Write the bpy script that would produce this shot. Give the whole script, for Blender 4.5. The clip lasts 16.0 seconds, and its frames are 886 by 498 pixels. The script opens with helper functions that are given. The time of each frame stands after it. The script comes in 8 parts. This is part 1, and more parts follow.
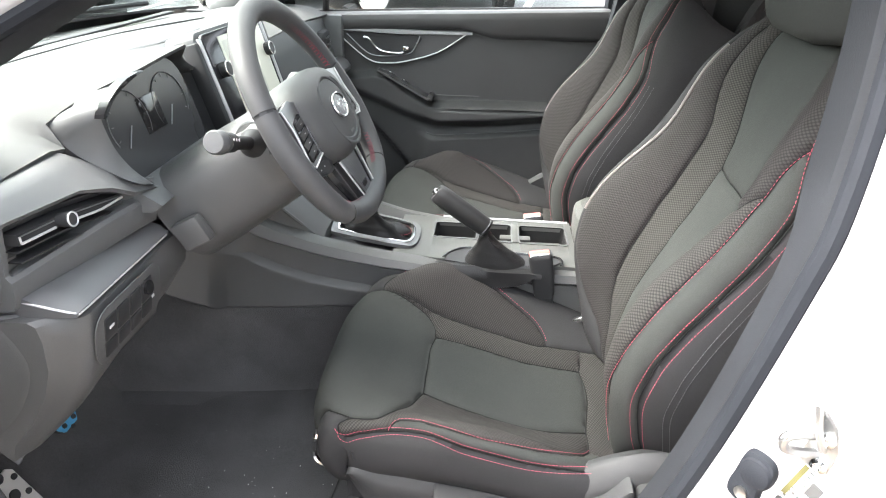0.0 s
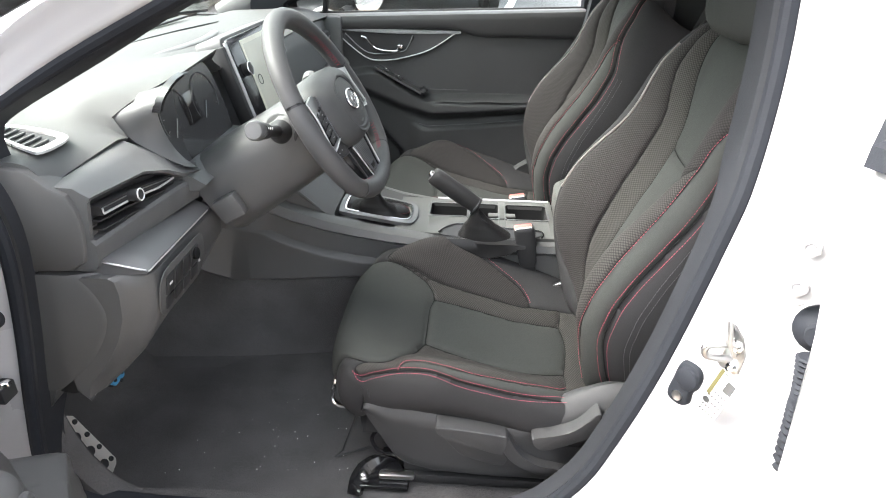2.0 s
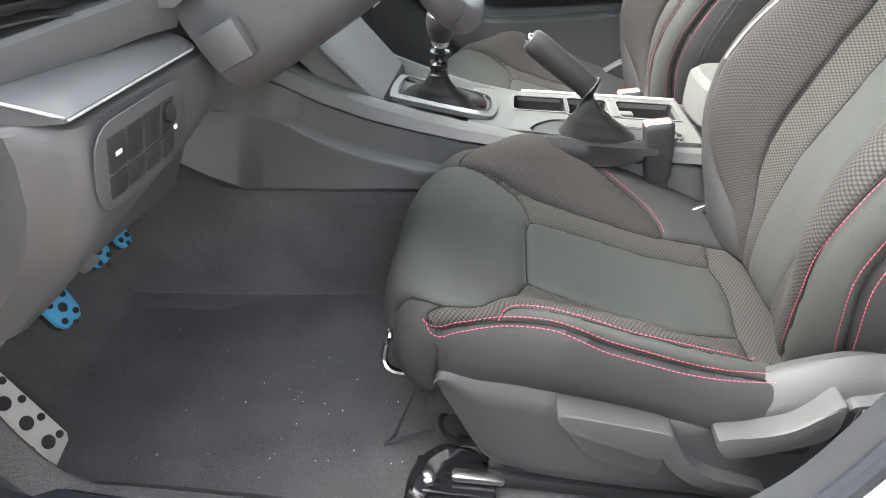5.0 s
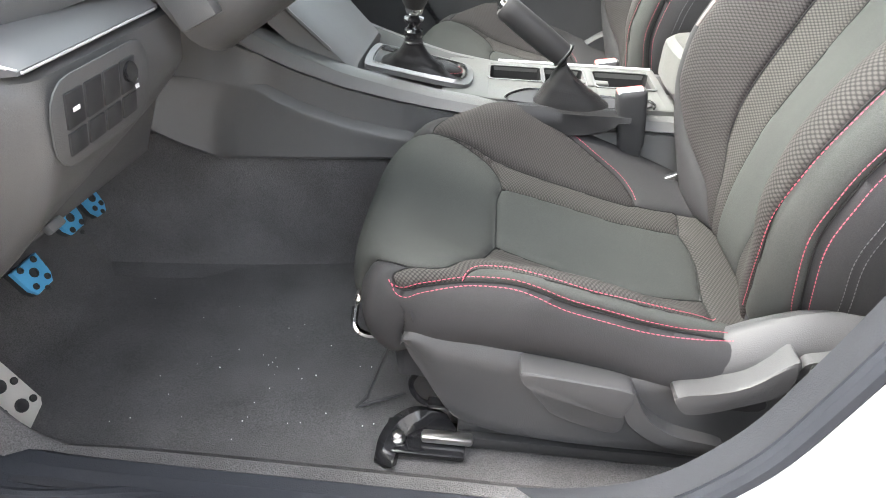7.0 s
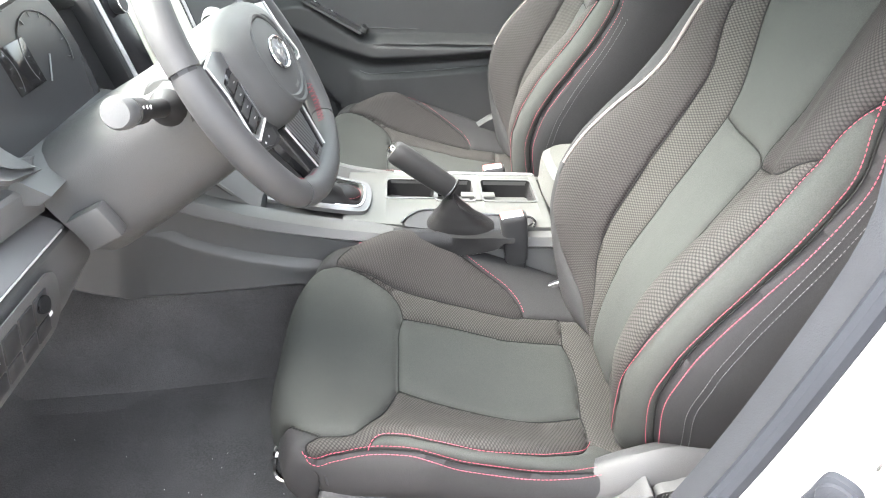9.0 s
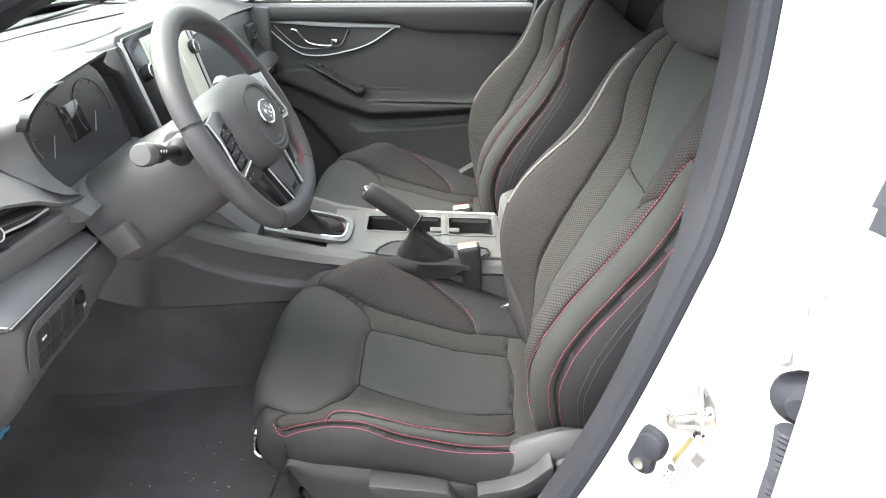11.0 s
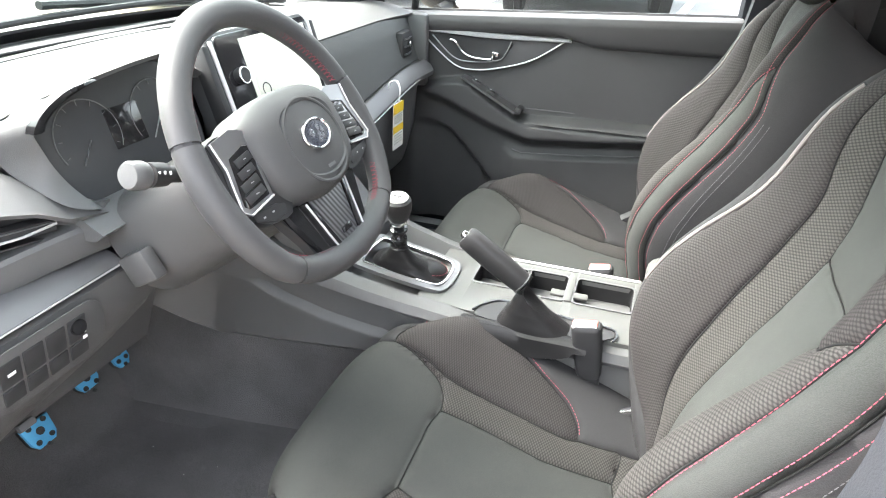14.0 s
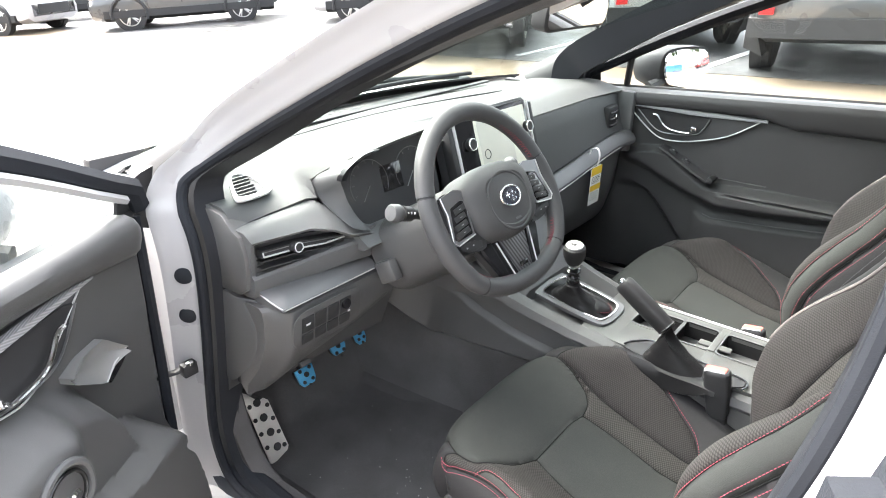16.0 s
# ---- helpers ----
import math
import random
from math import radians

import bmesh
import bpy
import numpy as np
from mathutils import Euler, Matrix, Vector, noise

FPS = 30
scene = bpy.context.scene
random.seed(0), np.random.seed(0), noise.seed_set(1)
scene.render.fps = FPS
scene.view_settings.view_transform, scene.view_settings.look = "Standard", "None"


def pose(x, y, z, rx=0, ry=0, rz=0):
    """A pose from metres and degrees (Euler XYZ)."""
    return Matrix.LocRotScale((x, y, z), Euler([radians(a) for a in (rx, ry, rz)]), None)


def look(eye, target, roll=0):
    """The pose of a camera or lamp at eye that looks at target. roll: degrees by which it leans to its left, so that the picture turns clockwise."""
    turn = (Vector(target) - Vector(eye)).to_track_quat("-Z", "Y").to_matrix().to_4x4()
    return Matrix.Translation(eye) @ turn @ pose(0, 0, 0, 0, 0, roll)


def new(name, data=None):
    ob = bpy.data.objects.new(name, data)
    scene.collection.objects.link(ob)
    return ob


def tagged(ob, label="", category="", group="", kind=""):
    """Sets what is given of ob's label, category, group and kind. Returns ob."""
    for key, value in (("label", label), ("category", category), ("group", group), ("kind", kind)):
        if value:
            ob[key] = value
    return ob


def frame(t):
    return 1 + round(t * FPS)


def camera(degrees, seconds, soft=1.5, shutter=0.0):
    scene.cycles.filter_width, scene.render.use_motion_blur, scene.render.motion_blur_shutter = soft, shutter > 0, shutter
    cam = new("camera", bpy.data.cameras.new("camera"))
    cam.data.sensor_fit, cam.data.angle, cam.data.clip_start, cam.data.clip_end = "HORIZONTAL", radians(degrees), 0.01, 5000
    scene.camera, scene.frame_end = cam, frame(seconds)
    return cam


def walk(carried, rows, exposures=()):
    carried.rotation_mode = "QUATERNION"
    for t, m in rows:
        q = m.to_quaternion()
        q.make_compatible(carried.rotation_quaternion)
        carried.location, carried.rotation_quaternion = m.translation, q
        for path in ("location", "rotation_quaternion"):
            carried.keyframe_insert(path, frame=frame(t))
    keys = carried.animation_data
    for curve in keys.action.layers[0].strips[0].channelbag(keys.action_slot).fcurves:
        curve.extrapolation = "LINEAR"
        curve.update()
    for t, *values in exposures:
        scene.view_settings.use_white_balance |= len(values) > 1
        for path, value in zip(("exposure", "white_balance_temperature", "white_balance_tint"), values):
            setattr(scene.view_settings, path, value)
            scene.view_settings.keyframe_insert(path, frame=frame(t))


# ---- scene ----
cam = camera(70.2, 16.0, 1.0)
PATH = [
    (0, (0.074, 0.067, 1.248), (-0.044, 1.843, 0.337), 1.7),
    (0.5, (0.065, 0.009, 1.258), (-0.052, 1.784, 0.344), 1.7),
    (1, (0.061, -0.06, 1.273), (-0.061, 1.712, 0.354), 1.3),
    (1.5, (0.064, -0.099, 1.286), (-0.049, 1.672, 0.362), 1.0),
    (2, (0.072, -0.119, 1.293), (-0.012, 1.651, 0.366), 1.3),
    (2.5, (0.092, -0.075, 1.27), (0.021, 1.695, 0.341), 1.4),
    (3, (0.109, 0.048, 1.222), (0.051, 1.814, 0.285), 2.4),
    (3.5, (0.097, 0.135, 1.177), (-0.03, 1.893, 0.231), 2.2),
    (4, (0.016, 0.211, 1.113), (-0.12, 1.961, 0.153), 2.3),
    (4.5, (-0.048, 0.241, 1.059), (-0.182, 1.964, 0.054), 2.2),
    (4.7, (-0.066, 0.235, 1.027), (-0.204, 1.946, 0.0), 2.1),
    (6.8, (-0.038, 0.196, 0.968), (-0.144, 1.864, -0.131), 2.6),
    (7, (-0.033, 0.209, 0.991), (-0.139, 1.875, -0.111), 2.6),
    (7.5, (-0.012, 0.266, 1.08), (-0.067, 1.938, -0.017), 2.1),
    (7.6, (0.006, 0.306, 1.076), (-0.046, 1.965, -0.04), 0.3),
    (8, (-0.01, 0.304, 1.133), (0.047, 1.977, 0.039), 2.6),
    (8.5, (-0.003, 0.286, 1.179), (0.1, 1.953, 0.079), 2.7),
    (9, (-0.009, 0.244, 1.222), (0.13, 1.916, 0.132), 3.0),
    (9.2, (-0.012, 0.213, 1.236), (0.144, 1.894, 0.164), 3.3),
    (11.3, (0.101, 0.03, 1.301), (0.123, 1.79, 0.351), 2.8),
    (11.5, (0.096, 0.04, 1.282), (0.067, 1.803, 0.337), 2.8),
    (12, (0.094, 0.118, 1.239), (-0.009, 1.879, 0.296), 2.7),
    (12.5, (0.081, 0.19, 1.225), (-0.042, 1.949, 0.282), 2.5),
    (13, (0.077, 0.262, 1.232), (-0.049, 2.022, 0.292), 2.4),
    (13.5, (0.114, 0.333, 1.232), (-0.007, 2.098, 0.299), 2.5),
    (13.6, (0.126, 0.338, 1.234), (0.01, 2.101, 0.298), 2.1),
    (13.7, (0.144, 0.338, 1.236), (-0.022, 2.096, 0.297), 2.3),
    (13.8, (0.172, 0.336, 1.24), (-0.101, 2.078, 0.296), 2.1),
    (13.9, (0.2, 0.328, 1.244), (-0.203, 2.046, 0.302), 1.7),
    (14, (0.23, 0.333, 1.248), (-0.304, 2.016, 0.308), 1.9),
    (14.1, (0.251, 0.347, 1.255), (-0.407, 1.977, 0.3), 1.5),
    (14.5, (0.334, 0.305, 1.288), (-0.559, 1.833, 0.357), 0.8),
    (15, (0.378, 0.24, 1.345), (-0.654, 1.701, 0.451), 0.2),
    (15.5, (0.408, 0.154, 1.379), (-0.727, 1.557, 0.518), 0.0),
    (16, (0.435, 0.099, 1.39), (-0.72, 1.501, 0.554), -0.2),
]
EXPOSURES = [(0, 3.85), (1, 3.89), (1.5, 3.78), (2, 3.50), (3, 3.30), (3.5, 3.55), (4.5, 4.10), (7, 4.27), (7.5, 4.35), (8.5, 4.68), (9, 4.61), (11.5, 3.77), (12.5, 3.95), (13.5, 3.98), (14, 4.39), (15, 4.26), (16, 3.82)]
walk(cam, [(t, look(eye, target, roll)) for t, eye, target, roll in PATH], EXPOSURES)

# ---- world, sun ----
SUN_EL, SUN_AZ = 50.0, 178.0     # azimuth of the sun's place, degrees from +x towards +y
world = bpy.data.worlds.new("sky")
scene.world = world
world.use_nodes = True
wn = world.node_tree
sky = wn.nodes.new("ShaderNodeTexSky")
sky.sky_type, sky.sun_disc = "NISHITA", False
sky.sun_elevation, sky.sun_rotation = radians(SUN_EL), radians(90 - SUN_AZ)
sky.dust_density, sky.air_density, sky.ozone_density = 6.0, 1.0, 1.0
soften = wn.nodes.new("ShaderNodeHueSaturation")
soften.inputs["Saturation"].default_value = 0.30
wn.links.new(sky.outputs[0], soften.inputs["Color"])
wn.links.new(soften.outputs[0], wn.nodes["Background"].inputs[0])
wn.nodes["Background"].inputs[1].default_value = 0.15  # sky strength
sun = new("sun", bpy.data.lights.new("sun", "SUN"))
sun.data.energy, sun.data.angle, sun.data.color = 0.7, radians(35), (1.0, 0.96, 0.9)
sd = Vector((math.cos(radians(SUN_EL)) * math.cos(radians(SUN_AZ)), math.cos(radians(SUN_EL)) * math.sin(radians(SUN_AZ)), math.sin(radians(SUN_EL))))
sun.matrix_world = look(sd * 30, (0, 0, 0))


# ---- materials ----
def mat(name, color, rough=0.5, metal=0.0, vary=0.15, vscale=6.0, bump=0.0, bscale=300.0, rvary=0.1, coat=0.0, sheen=0.0, speck=0.0, spec=0.5):
    """A surface with two scales of variation: broad tint and wear, fine grain in relief."""
    m = bpy.data.materials.new(name)
    m.use_nodes = True
    n, l = m.node_tree.nodes, m.node_tree.links
    b = n["Principled BSDF"]
    co = n.new("ShaderNodeTexCoord")
    broad = n.new("ShaderNodeTexNoise")
    broad.inputs["Scale"].default_value, broad.inputs["Detail"].default_value = vscale, 6
    l.new(co.outputs["Object"], broad.inputs["Vector"])
    ramp = n.new("ShaderNodeMapRange")
    ramp.inputs["From Min"].default_value, ramp.inputs["From Max"].default_value = 0.3, 0.7
    ramp.inputs["To Min"].default_value, ramp.inputs["To Max"].default_value = 1 - vary, 1 + vary
    l.new(broad.outputs["Fac"], ramp.inputs["Value"])
    mul = n.new("ShaderNodeVectorMath")
    mul.operation = "SCALE"
    mul.inputs[0].default_value = color
    l.new(ramp.outputs[0], mul.inputs["Scale"])
    l.new(mul.outputs[0], b.inputs["Base Color"])
    rr = n.new("ShaderNodeMapRange")
    rr.inputs["To Min"].default_value, rr.inputs["To Max"].default_value = max(0.02, rough - rvary), min(1, rough + rvary)
    l.new(broad.outputs["Fac"], rr.inputs["Value"])
    l.new(rr.outputs[0], b.inputs["Roughness"])
    b.inputs["Metallic"].default_value = metal
    b.inputs["Specular IOR Level"].default_value = spec
    b.inputs["Coat Weight"].default_value = coat
    b.inputs["Sheen Weight"].default_value = sheen
    if bump:
        fine = n.new("ShaderNodeTexNoise")
        fine.inputs["Scale"].default_value, fine.inputs["Detail"].default_value = bscale, 3
        l.new(co.outputs["Object"], fine.inputs["Vector"])
        bp = n.new("ShaderNodeBump")
        bp.inputs["Strength"].default_value, bp.inputs["Distance"].default_value = bump, 0.002
        l.new(fine.outputs["Fac"], bp.inputs["Height"])
        l.new(bp.outputs[0], b.inputs["Normal"])
        if speck:
            sp = n.new("ShaderNodeMapRange")
            sp.inputs["From Min"].default_value, sp.inputs["From Max"].default_value = 0.3, 0.7
            sp.inputs["To Min"].default_value, sp.inputs["To Max"].default_value = 1 - speck, 1 + speck
            l.new(fine.outputs["Fac"], sp.inputs["Value"])
            mul2 = n.new("ShaderNodeVectorMath")
            mul2.operation = "SCALE"
            l.new(mul.outputs[0], mul2.inputs[0])
            l.new(sp.outputs[0], mul2.inputs["Scale"])
            l.new(mul2.outputs[0], b.inputs["Base Color"])
    return m


def knit(name, dark, light, pitch=0.0062):
    """A raised knit of small staggered studs, laid out in the cloth's own metres."""
    m = mat(name, (1, 1, 1), 0.9, spec=0.15)
    n, l = m.node_tree.nodes, m.node_tree.links
    b = n["Principled BSDF"]
    uv = n.new("ShaderNodeUVMap")
    mp = n.new("ShaderNodeMapping")
    mp.inputs["Scale"].default_value = (1 / pitch, 0.62 / pitch, 1)
    mp.inputs["Rotation"].default_value = (0, 0, radians(45))
    l.new(uv.outputs[0], mp.inputs[0])
    vo = n.new("ShaderNodeTexVoronoi")
    vo.inputs["Scale"].default_value, vo.inputs["Randomness"].default_value = 1.0, 0.0
    l.new(mp.outputs[0], vo.inputs["Vector"])
    mr = n.new("ShaderNodeMapRange")
    mr.inputs["From Min"].default_value, mr.inputs["From Max"].default_value = 0.22, 0.55
    mr.inputs["To Min"].default_value, mr.inputs["To Max"].default_value = 1, 0
    l.new(vo.outputs["Distance"], mr.inputs["Value"])
    mx = n.new("ShaderNodeMix")
    mx.data_type = "RGBA"
    mx.inputs["A"].default_value, mx.inputs["B"].default_value = (*dark, 1), (*light, 1)
    l.new(mr.outputs[0], mx.inputs["Factor"])
    l.new(mx.outputs["Result"], b.inputs["Base Color"])
    bp = n.new("ShaderNodeBump")
    bp.inputs["Strength"].default_value, bp.inputs["Distance"].default_value = 0.35, 0.001
    l.new(mr.outputs[0], bp.inputs["Height"])
    l.new(bp.outputs[0], b.inputs["Normal"])
    return m


def weave(name, dark, light, pitch=0.004, rough=0.35):
    """A woven carbon look: short diagonal bars."""
    m = mat(name, (1, 1, 1), rough)
    n, l = m.node_tree.nodes, m.node_tree.links
    co = n.new("ShaderNodeTexCoord")
    wv = n.new("ShaderNodeTexWave")
    wv.inputs["Scale"].default_value = 0.31 / pitch
    wv.bands_direction = "DIAGONAL"
    l.new(co.outputs["Object"], wv.inputs["Vector"])
    mx = n.new("ShaderNodeMix")
    mx.data_type = "RGBA"
    mx.inputs["A"].default_value, mx.inputs["B"].default_value = (*dark, 1), (*light, 1)
    l.new(wv.outputs["Fac"], mx.inputs["Factor"])
    l.new(mx.outputs["Result"], n["Principled BSDF"].inputs["Base Color"])
    bp = n.new("ShaderNodeBump")
    bp.inputs["Strength"].default_value, bp.inputs["Distance"].default_value = 0.5, 0.001
    l.new(wv.outputs["Fac"], bp.inputs["Height"])
    l.new(bp.outputs[0], n["Principled BSDF"].inputs["Normal"])
    return m


def glass(name, tint=(0.9, 0.95, 0.93), gloss=0.02, share=0.05):
    """Thin sheet of glass: mostly clear, with a small mirror-like share."""
    m = bpy.data.materials.new(name)
    m.use_nodes = True
    n, l = m.node_tree.nodes, m.node_tree.links
    n.remove(n["Principled BSDF"])
    tr, gl, mx = n.new("ShaderNodeBsdfTransparent"), n.new("ShaderNodeBsdfGlossy"), n.new("ShaderNodeMixShader")
    tr.inputs[0].default_value, gl.inputs["Roughness"].default_value, mx.inputs[0].default_value = (*tint, 1), gloss, share
    l.new(tr.outputs[0], mx.inputs[1])
    l.new(gl.outputs[0], mx.inputs[2])
    l.new(mx.outputs[0], n["Material Output"].inputs[0])
    return m


M_PAD = mat("soft dash vinyl", (0.070, 0.0715, 0.071), 0.6, bump=0.25, bscale=900, speck=0.08, vary=0.06, rvary=0.06, spec=0.3)
M_DARK = mat("dark grained plastic", (0.083, 0.084, 0.085), 0.46, bump=0.2, bscale=900, speck=0.08, vary=0.08, spec=0.35)
M_BLACK = mat("matte black plastic", (0.026, 0.026, 0.027), 0.5, vary=0.15, spec=0.3)
M_GLOSS = mat("piano black plastic", (0.012, 0.012, 0.013), 0.12, rvary=0.05)
M_RUBBER = mat("blue-black rubber seal", (0.0150, 0.0168, 0.0210), 0.7, bump=0.2, bscale=500, spec=0.18)
M_CARPET = mat("charcoal carpet", (0.085, 0.083, 0.083), 1.0, vary=0.22, vscale=7, bump=0.8, bscale=520, speck=0.3, spec=0.1)
M_CLOTH = mat("charcoal suede cloth", (0.0335, 0.0350, 0.0332), 0.9, vary=0.08, vscale=14, bump=0.25, bscale=900, speck=0.16, spec=0.15)
M_SIDE = mat("black side cloth", (0.0245, 0.0240, 0.0250), 0.8, vary=0.1, bump=0.15, bscale=900, speck=0.12, spec=0.15)
M_LEATHER = mat("black leather", (0.050, 0.050, 0.051), 0.5, vary=0.08, bump=0.15, bscale=900, spec=0.35)
M_GAITER = mat("black leather gaiter", (0.012, 0.0118, 0.0122), 0.42, vary=0.1, bump=0.25, bscale=600, spec=0.22)
M_GRIP = mat("black grip leather", (0.024, 0.0238, 0.0242), 0.45, vary=0.08, bump=0.15, bscale=900, spec=0.3)
M_KNIT = knit("studded knit", (0.0172, 0.0160, 0.0155), (0.0455, 0.0427, 0.0402), 0.0034)
M_KNITB = knit("ribbed knit", (0.0145, 0.0132, 0.0132), (0.0345, 0.0314, 0.0308), 0.0033)
# The same two knits with less contrast, for the passenger seat.
M_KNITP = knit("low-contrast studded knit", (0.021, 0.0196, 0.019), (0.037, 0.0346, 0.0328), 0.0031)
M_KNITBP = knit("low-contrast ribbed knit", (0.0185, 0.017, 0.017), (0.0295, 0.027, 0.0265), 0.0030)
M_SEAM = mat("dark seam groove cord", (0.014, 0.0138, 0.0138), 0.9, spec=0.1)
M_COVER = mat("dark seat plastic", (0.036, 0.036, 0.037), 0.5, bump=0.2, bscale=900, speck=0.08, vary=0.1, spec=0.25)
M_CONS = mat("charcoal grained plastic", (0.070, 0.0695, 0.0695), 0.46, bump=0.2, bscale=900, speck=0.08, vary=0.1, spec=0.4)
# Darker copy of the door plastic: the passenger side's dimness is in its colour.
M_LINING_SHADED = mat("grained door lining in a shaded tone", (0.050, 0.0497, 0.050), 0.5, bump=0.2, bscale=900, speck=0.08, vary=0.08, spec=0.3)
M_REDD = mat("dark red thread", (0.20, 0.03, 0.045), 0.7)
M_OLIVE = mat("olive printed band", (0.11, 0.10, 0.035), 0.6)
M_SHELF = mat("satin dark silver shelf", (0.15, 0.15, 0.152), 0.52, 0.55, vary=0.06)
M_INNER = mat("blue-grey inner trim", (0.0180, 0.0193, 0.0225), 0.7, bump=0.2, bscale=500, spec=0.18)
M_TRIM = mat("dark satin trim", (0.045, 0.045, 0.046), 0.36, vary=0.08, bump=0.15, bscale=500)
# Lightened grey: the highlight on the door's pull recess is put into the colour.
M_SATIN = mat("satin plastic with painted highlight", (0.22, 0.218, 0.215), 0.36, 0.25, vary=0.05)
M_RED = mat("red thread", (0.27, 0.05, 0.075), 0.8, spec=0.2)
M_GREYT = mat("grey thread", (0.055, 0.055, 0.058), 0.7)
M_PIPE = mat("pale pink piping", (0.125, 0.107, 0.104), 0.6, spec=0.3)
M_SILVER = mat("satin silver trim", (0.48, 0.48, 0.48), 0.36, 0.25, vary=0.05)
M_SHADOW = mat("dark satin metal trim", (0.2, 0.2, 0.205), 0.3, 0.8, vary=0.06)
M_CHROME = mat("bright chrome", (0.8, 0.8, 0.8), 0.12, 1.0, vary=0.03, rvary=0.04)
M_STEEL = mat("brushed steel", (0.55, 0.54, 0.52), 0.32, 1.0, vary=0.08)
M_PLATE = mat("perforated satin steel", (0.62, 0.6, 0.56), 0.34, 0.35, vary=0.08)
M_ZINC = mat("zinc plated steel", (0.40, 0.40, 0.395), 0.28, 0.9, vary=0.06)
M_BLUE = mat("blue anodised metal", (0.09, 0.36, 0.62), 0.34, 0.3, vary=0.12)
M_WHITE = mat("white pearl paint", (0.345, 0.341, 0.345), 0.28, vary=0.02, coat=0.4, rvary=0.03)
M_BUCKLE = mat("red buckle button", (0.55, 0.12, 0.10), 0.4)
M_CARBON = weave("carbon weave inlay", (0.012, 0.012, 0.013), (0.11, 0.11, 0.115))
M_CARBONL = weave("silver carbon strip", (0.20, 0.20, 0.205), (0.32, 0.32, 0.325), 0.002)
M_GLASS = glass("window glass", (0.92, 0.95, 0.94))
M_SCREENG = glass("green-tinted windscreen glass", (0.74, 0.785, 0.765), 0.02, 0.09)
M_TINT = glass("tinted glass", (0.62, 0.65, 0.64))
M_FILM = mat("pale screen film", (0.62, 0.62, 0.52), 0.25, vary=0.05)
M_FILMB = mat("clear film over the screen", (0.50, 0.50, 0.43), 0.2, vary=0.08)
M_YELLOW = mat("yellow card", (0.75, 0.5, 0.03), 0.6)
M_CARD = mat("white card", (0.75, 0.75, 0.72), 0.6)
M_INK = mat("printed ink", (0.06, 0.06, 0.06), 0.6)
M_MARK = mat("white printed mark", (0.7, 0.7, 0.7), 0.5)
M_GREYM = mat("grey printed mark", (0.30, 0.30, 0.30), 0.5)
M_PIN = mat("navy emblem enamel", (0.012, 0.014, 0.024), 0.25)
M_MIRROR = mat("mirror glass", (0.9, 0.9, 0.9), 0.02, 1.0, vary=0.01, rvary=0.01)


# ---- mesh helpers ----
def part(name, bm, material, parent=None, label="", sharp=0.62):
    """Links a bmesh as one mesh object, under a thing or a part if given."""
    bmesh.ops.recalc_face_normals(bm, faces=bm.faces)
    for f in bm.faces:
        f.smooth = True
    for e in bm.edges:
        if len(e.link_faces) == 2 and e.calc_face_angle(0) > sharp:
            e.smooth = False
    me = bpy.data.meshes.new(name)
    bm.to_mesh(me)
    bm.free()
    me.materials.append(material)
    ob = new(name, me)
    if parent:
        ob.parent = parent
        ob.matrix_parent_inverse = rest(parent).inverted()
    if label:
        ob["label"] = label
    return ob


def rest(ob):
    """The thing's pose before anything is evaluated."""
    return (rest(ob.parent) @ ob.matrix_parent_inverse @ ob.matrix_basis) if ob.parent else ob.matrix_basis


def thing(name, base, label, category, group="", kind=""):
    ob = new(name)
    ob.location, ob.empty_display_size = base, 0.05
    return tagged(ob, label, category, group, kind)


def box(bm, c, s, bevel=0.0, m=None, seg=2):
    """A box round the centre c with the sizes s; m turns it about its centre."""
    r = bmesh.ops.create_cube(bm, size=1)
    vs = r["verts"]
    t = Matrix.Translation(c) @ (m or Matrix()) @ Matrix.Diagonal((*s, 1))
    bmesh.ops.transform(bm, matrix=t, verts=vs)
    if bevel:
        es = {e for v in vs for e in v.link_edges}
        bmesh.ops.bevel(bm, geom=list(es), offset=bevel, segments=seg, affect="EDGES", profile=0.5)
    return bm


def B():
    return bmesh.new()


def spline(pts, n, closed=False):
    """Points along a smooth curve through the given ones."""
    p = [np.array(q, float) for q in pts]
    k = len(p)
    out = []
    spans = k if closed else k - 1
    for i in range(spans):
        a, b, c, d = [p[j % k] if closed else p[min(max(j, 0), k - 1)] for j in (i - 1, i, i + 1, i + 2)]
        for s in range(n):
            t = s / n
            out.append(0.5 * ((2 * b) + (c - a) * t + (2 * a - 5 * b + 4 * c - d) * t * t + (3 * b - a - 3 * c + d) * t ** 3))
    if not closed:
        out.append(p[-1])
    return out


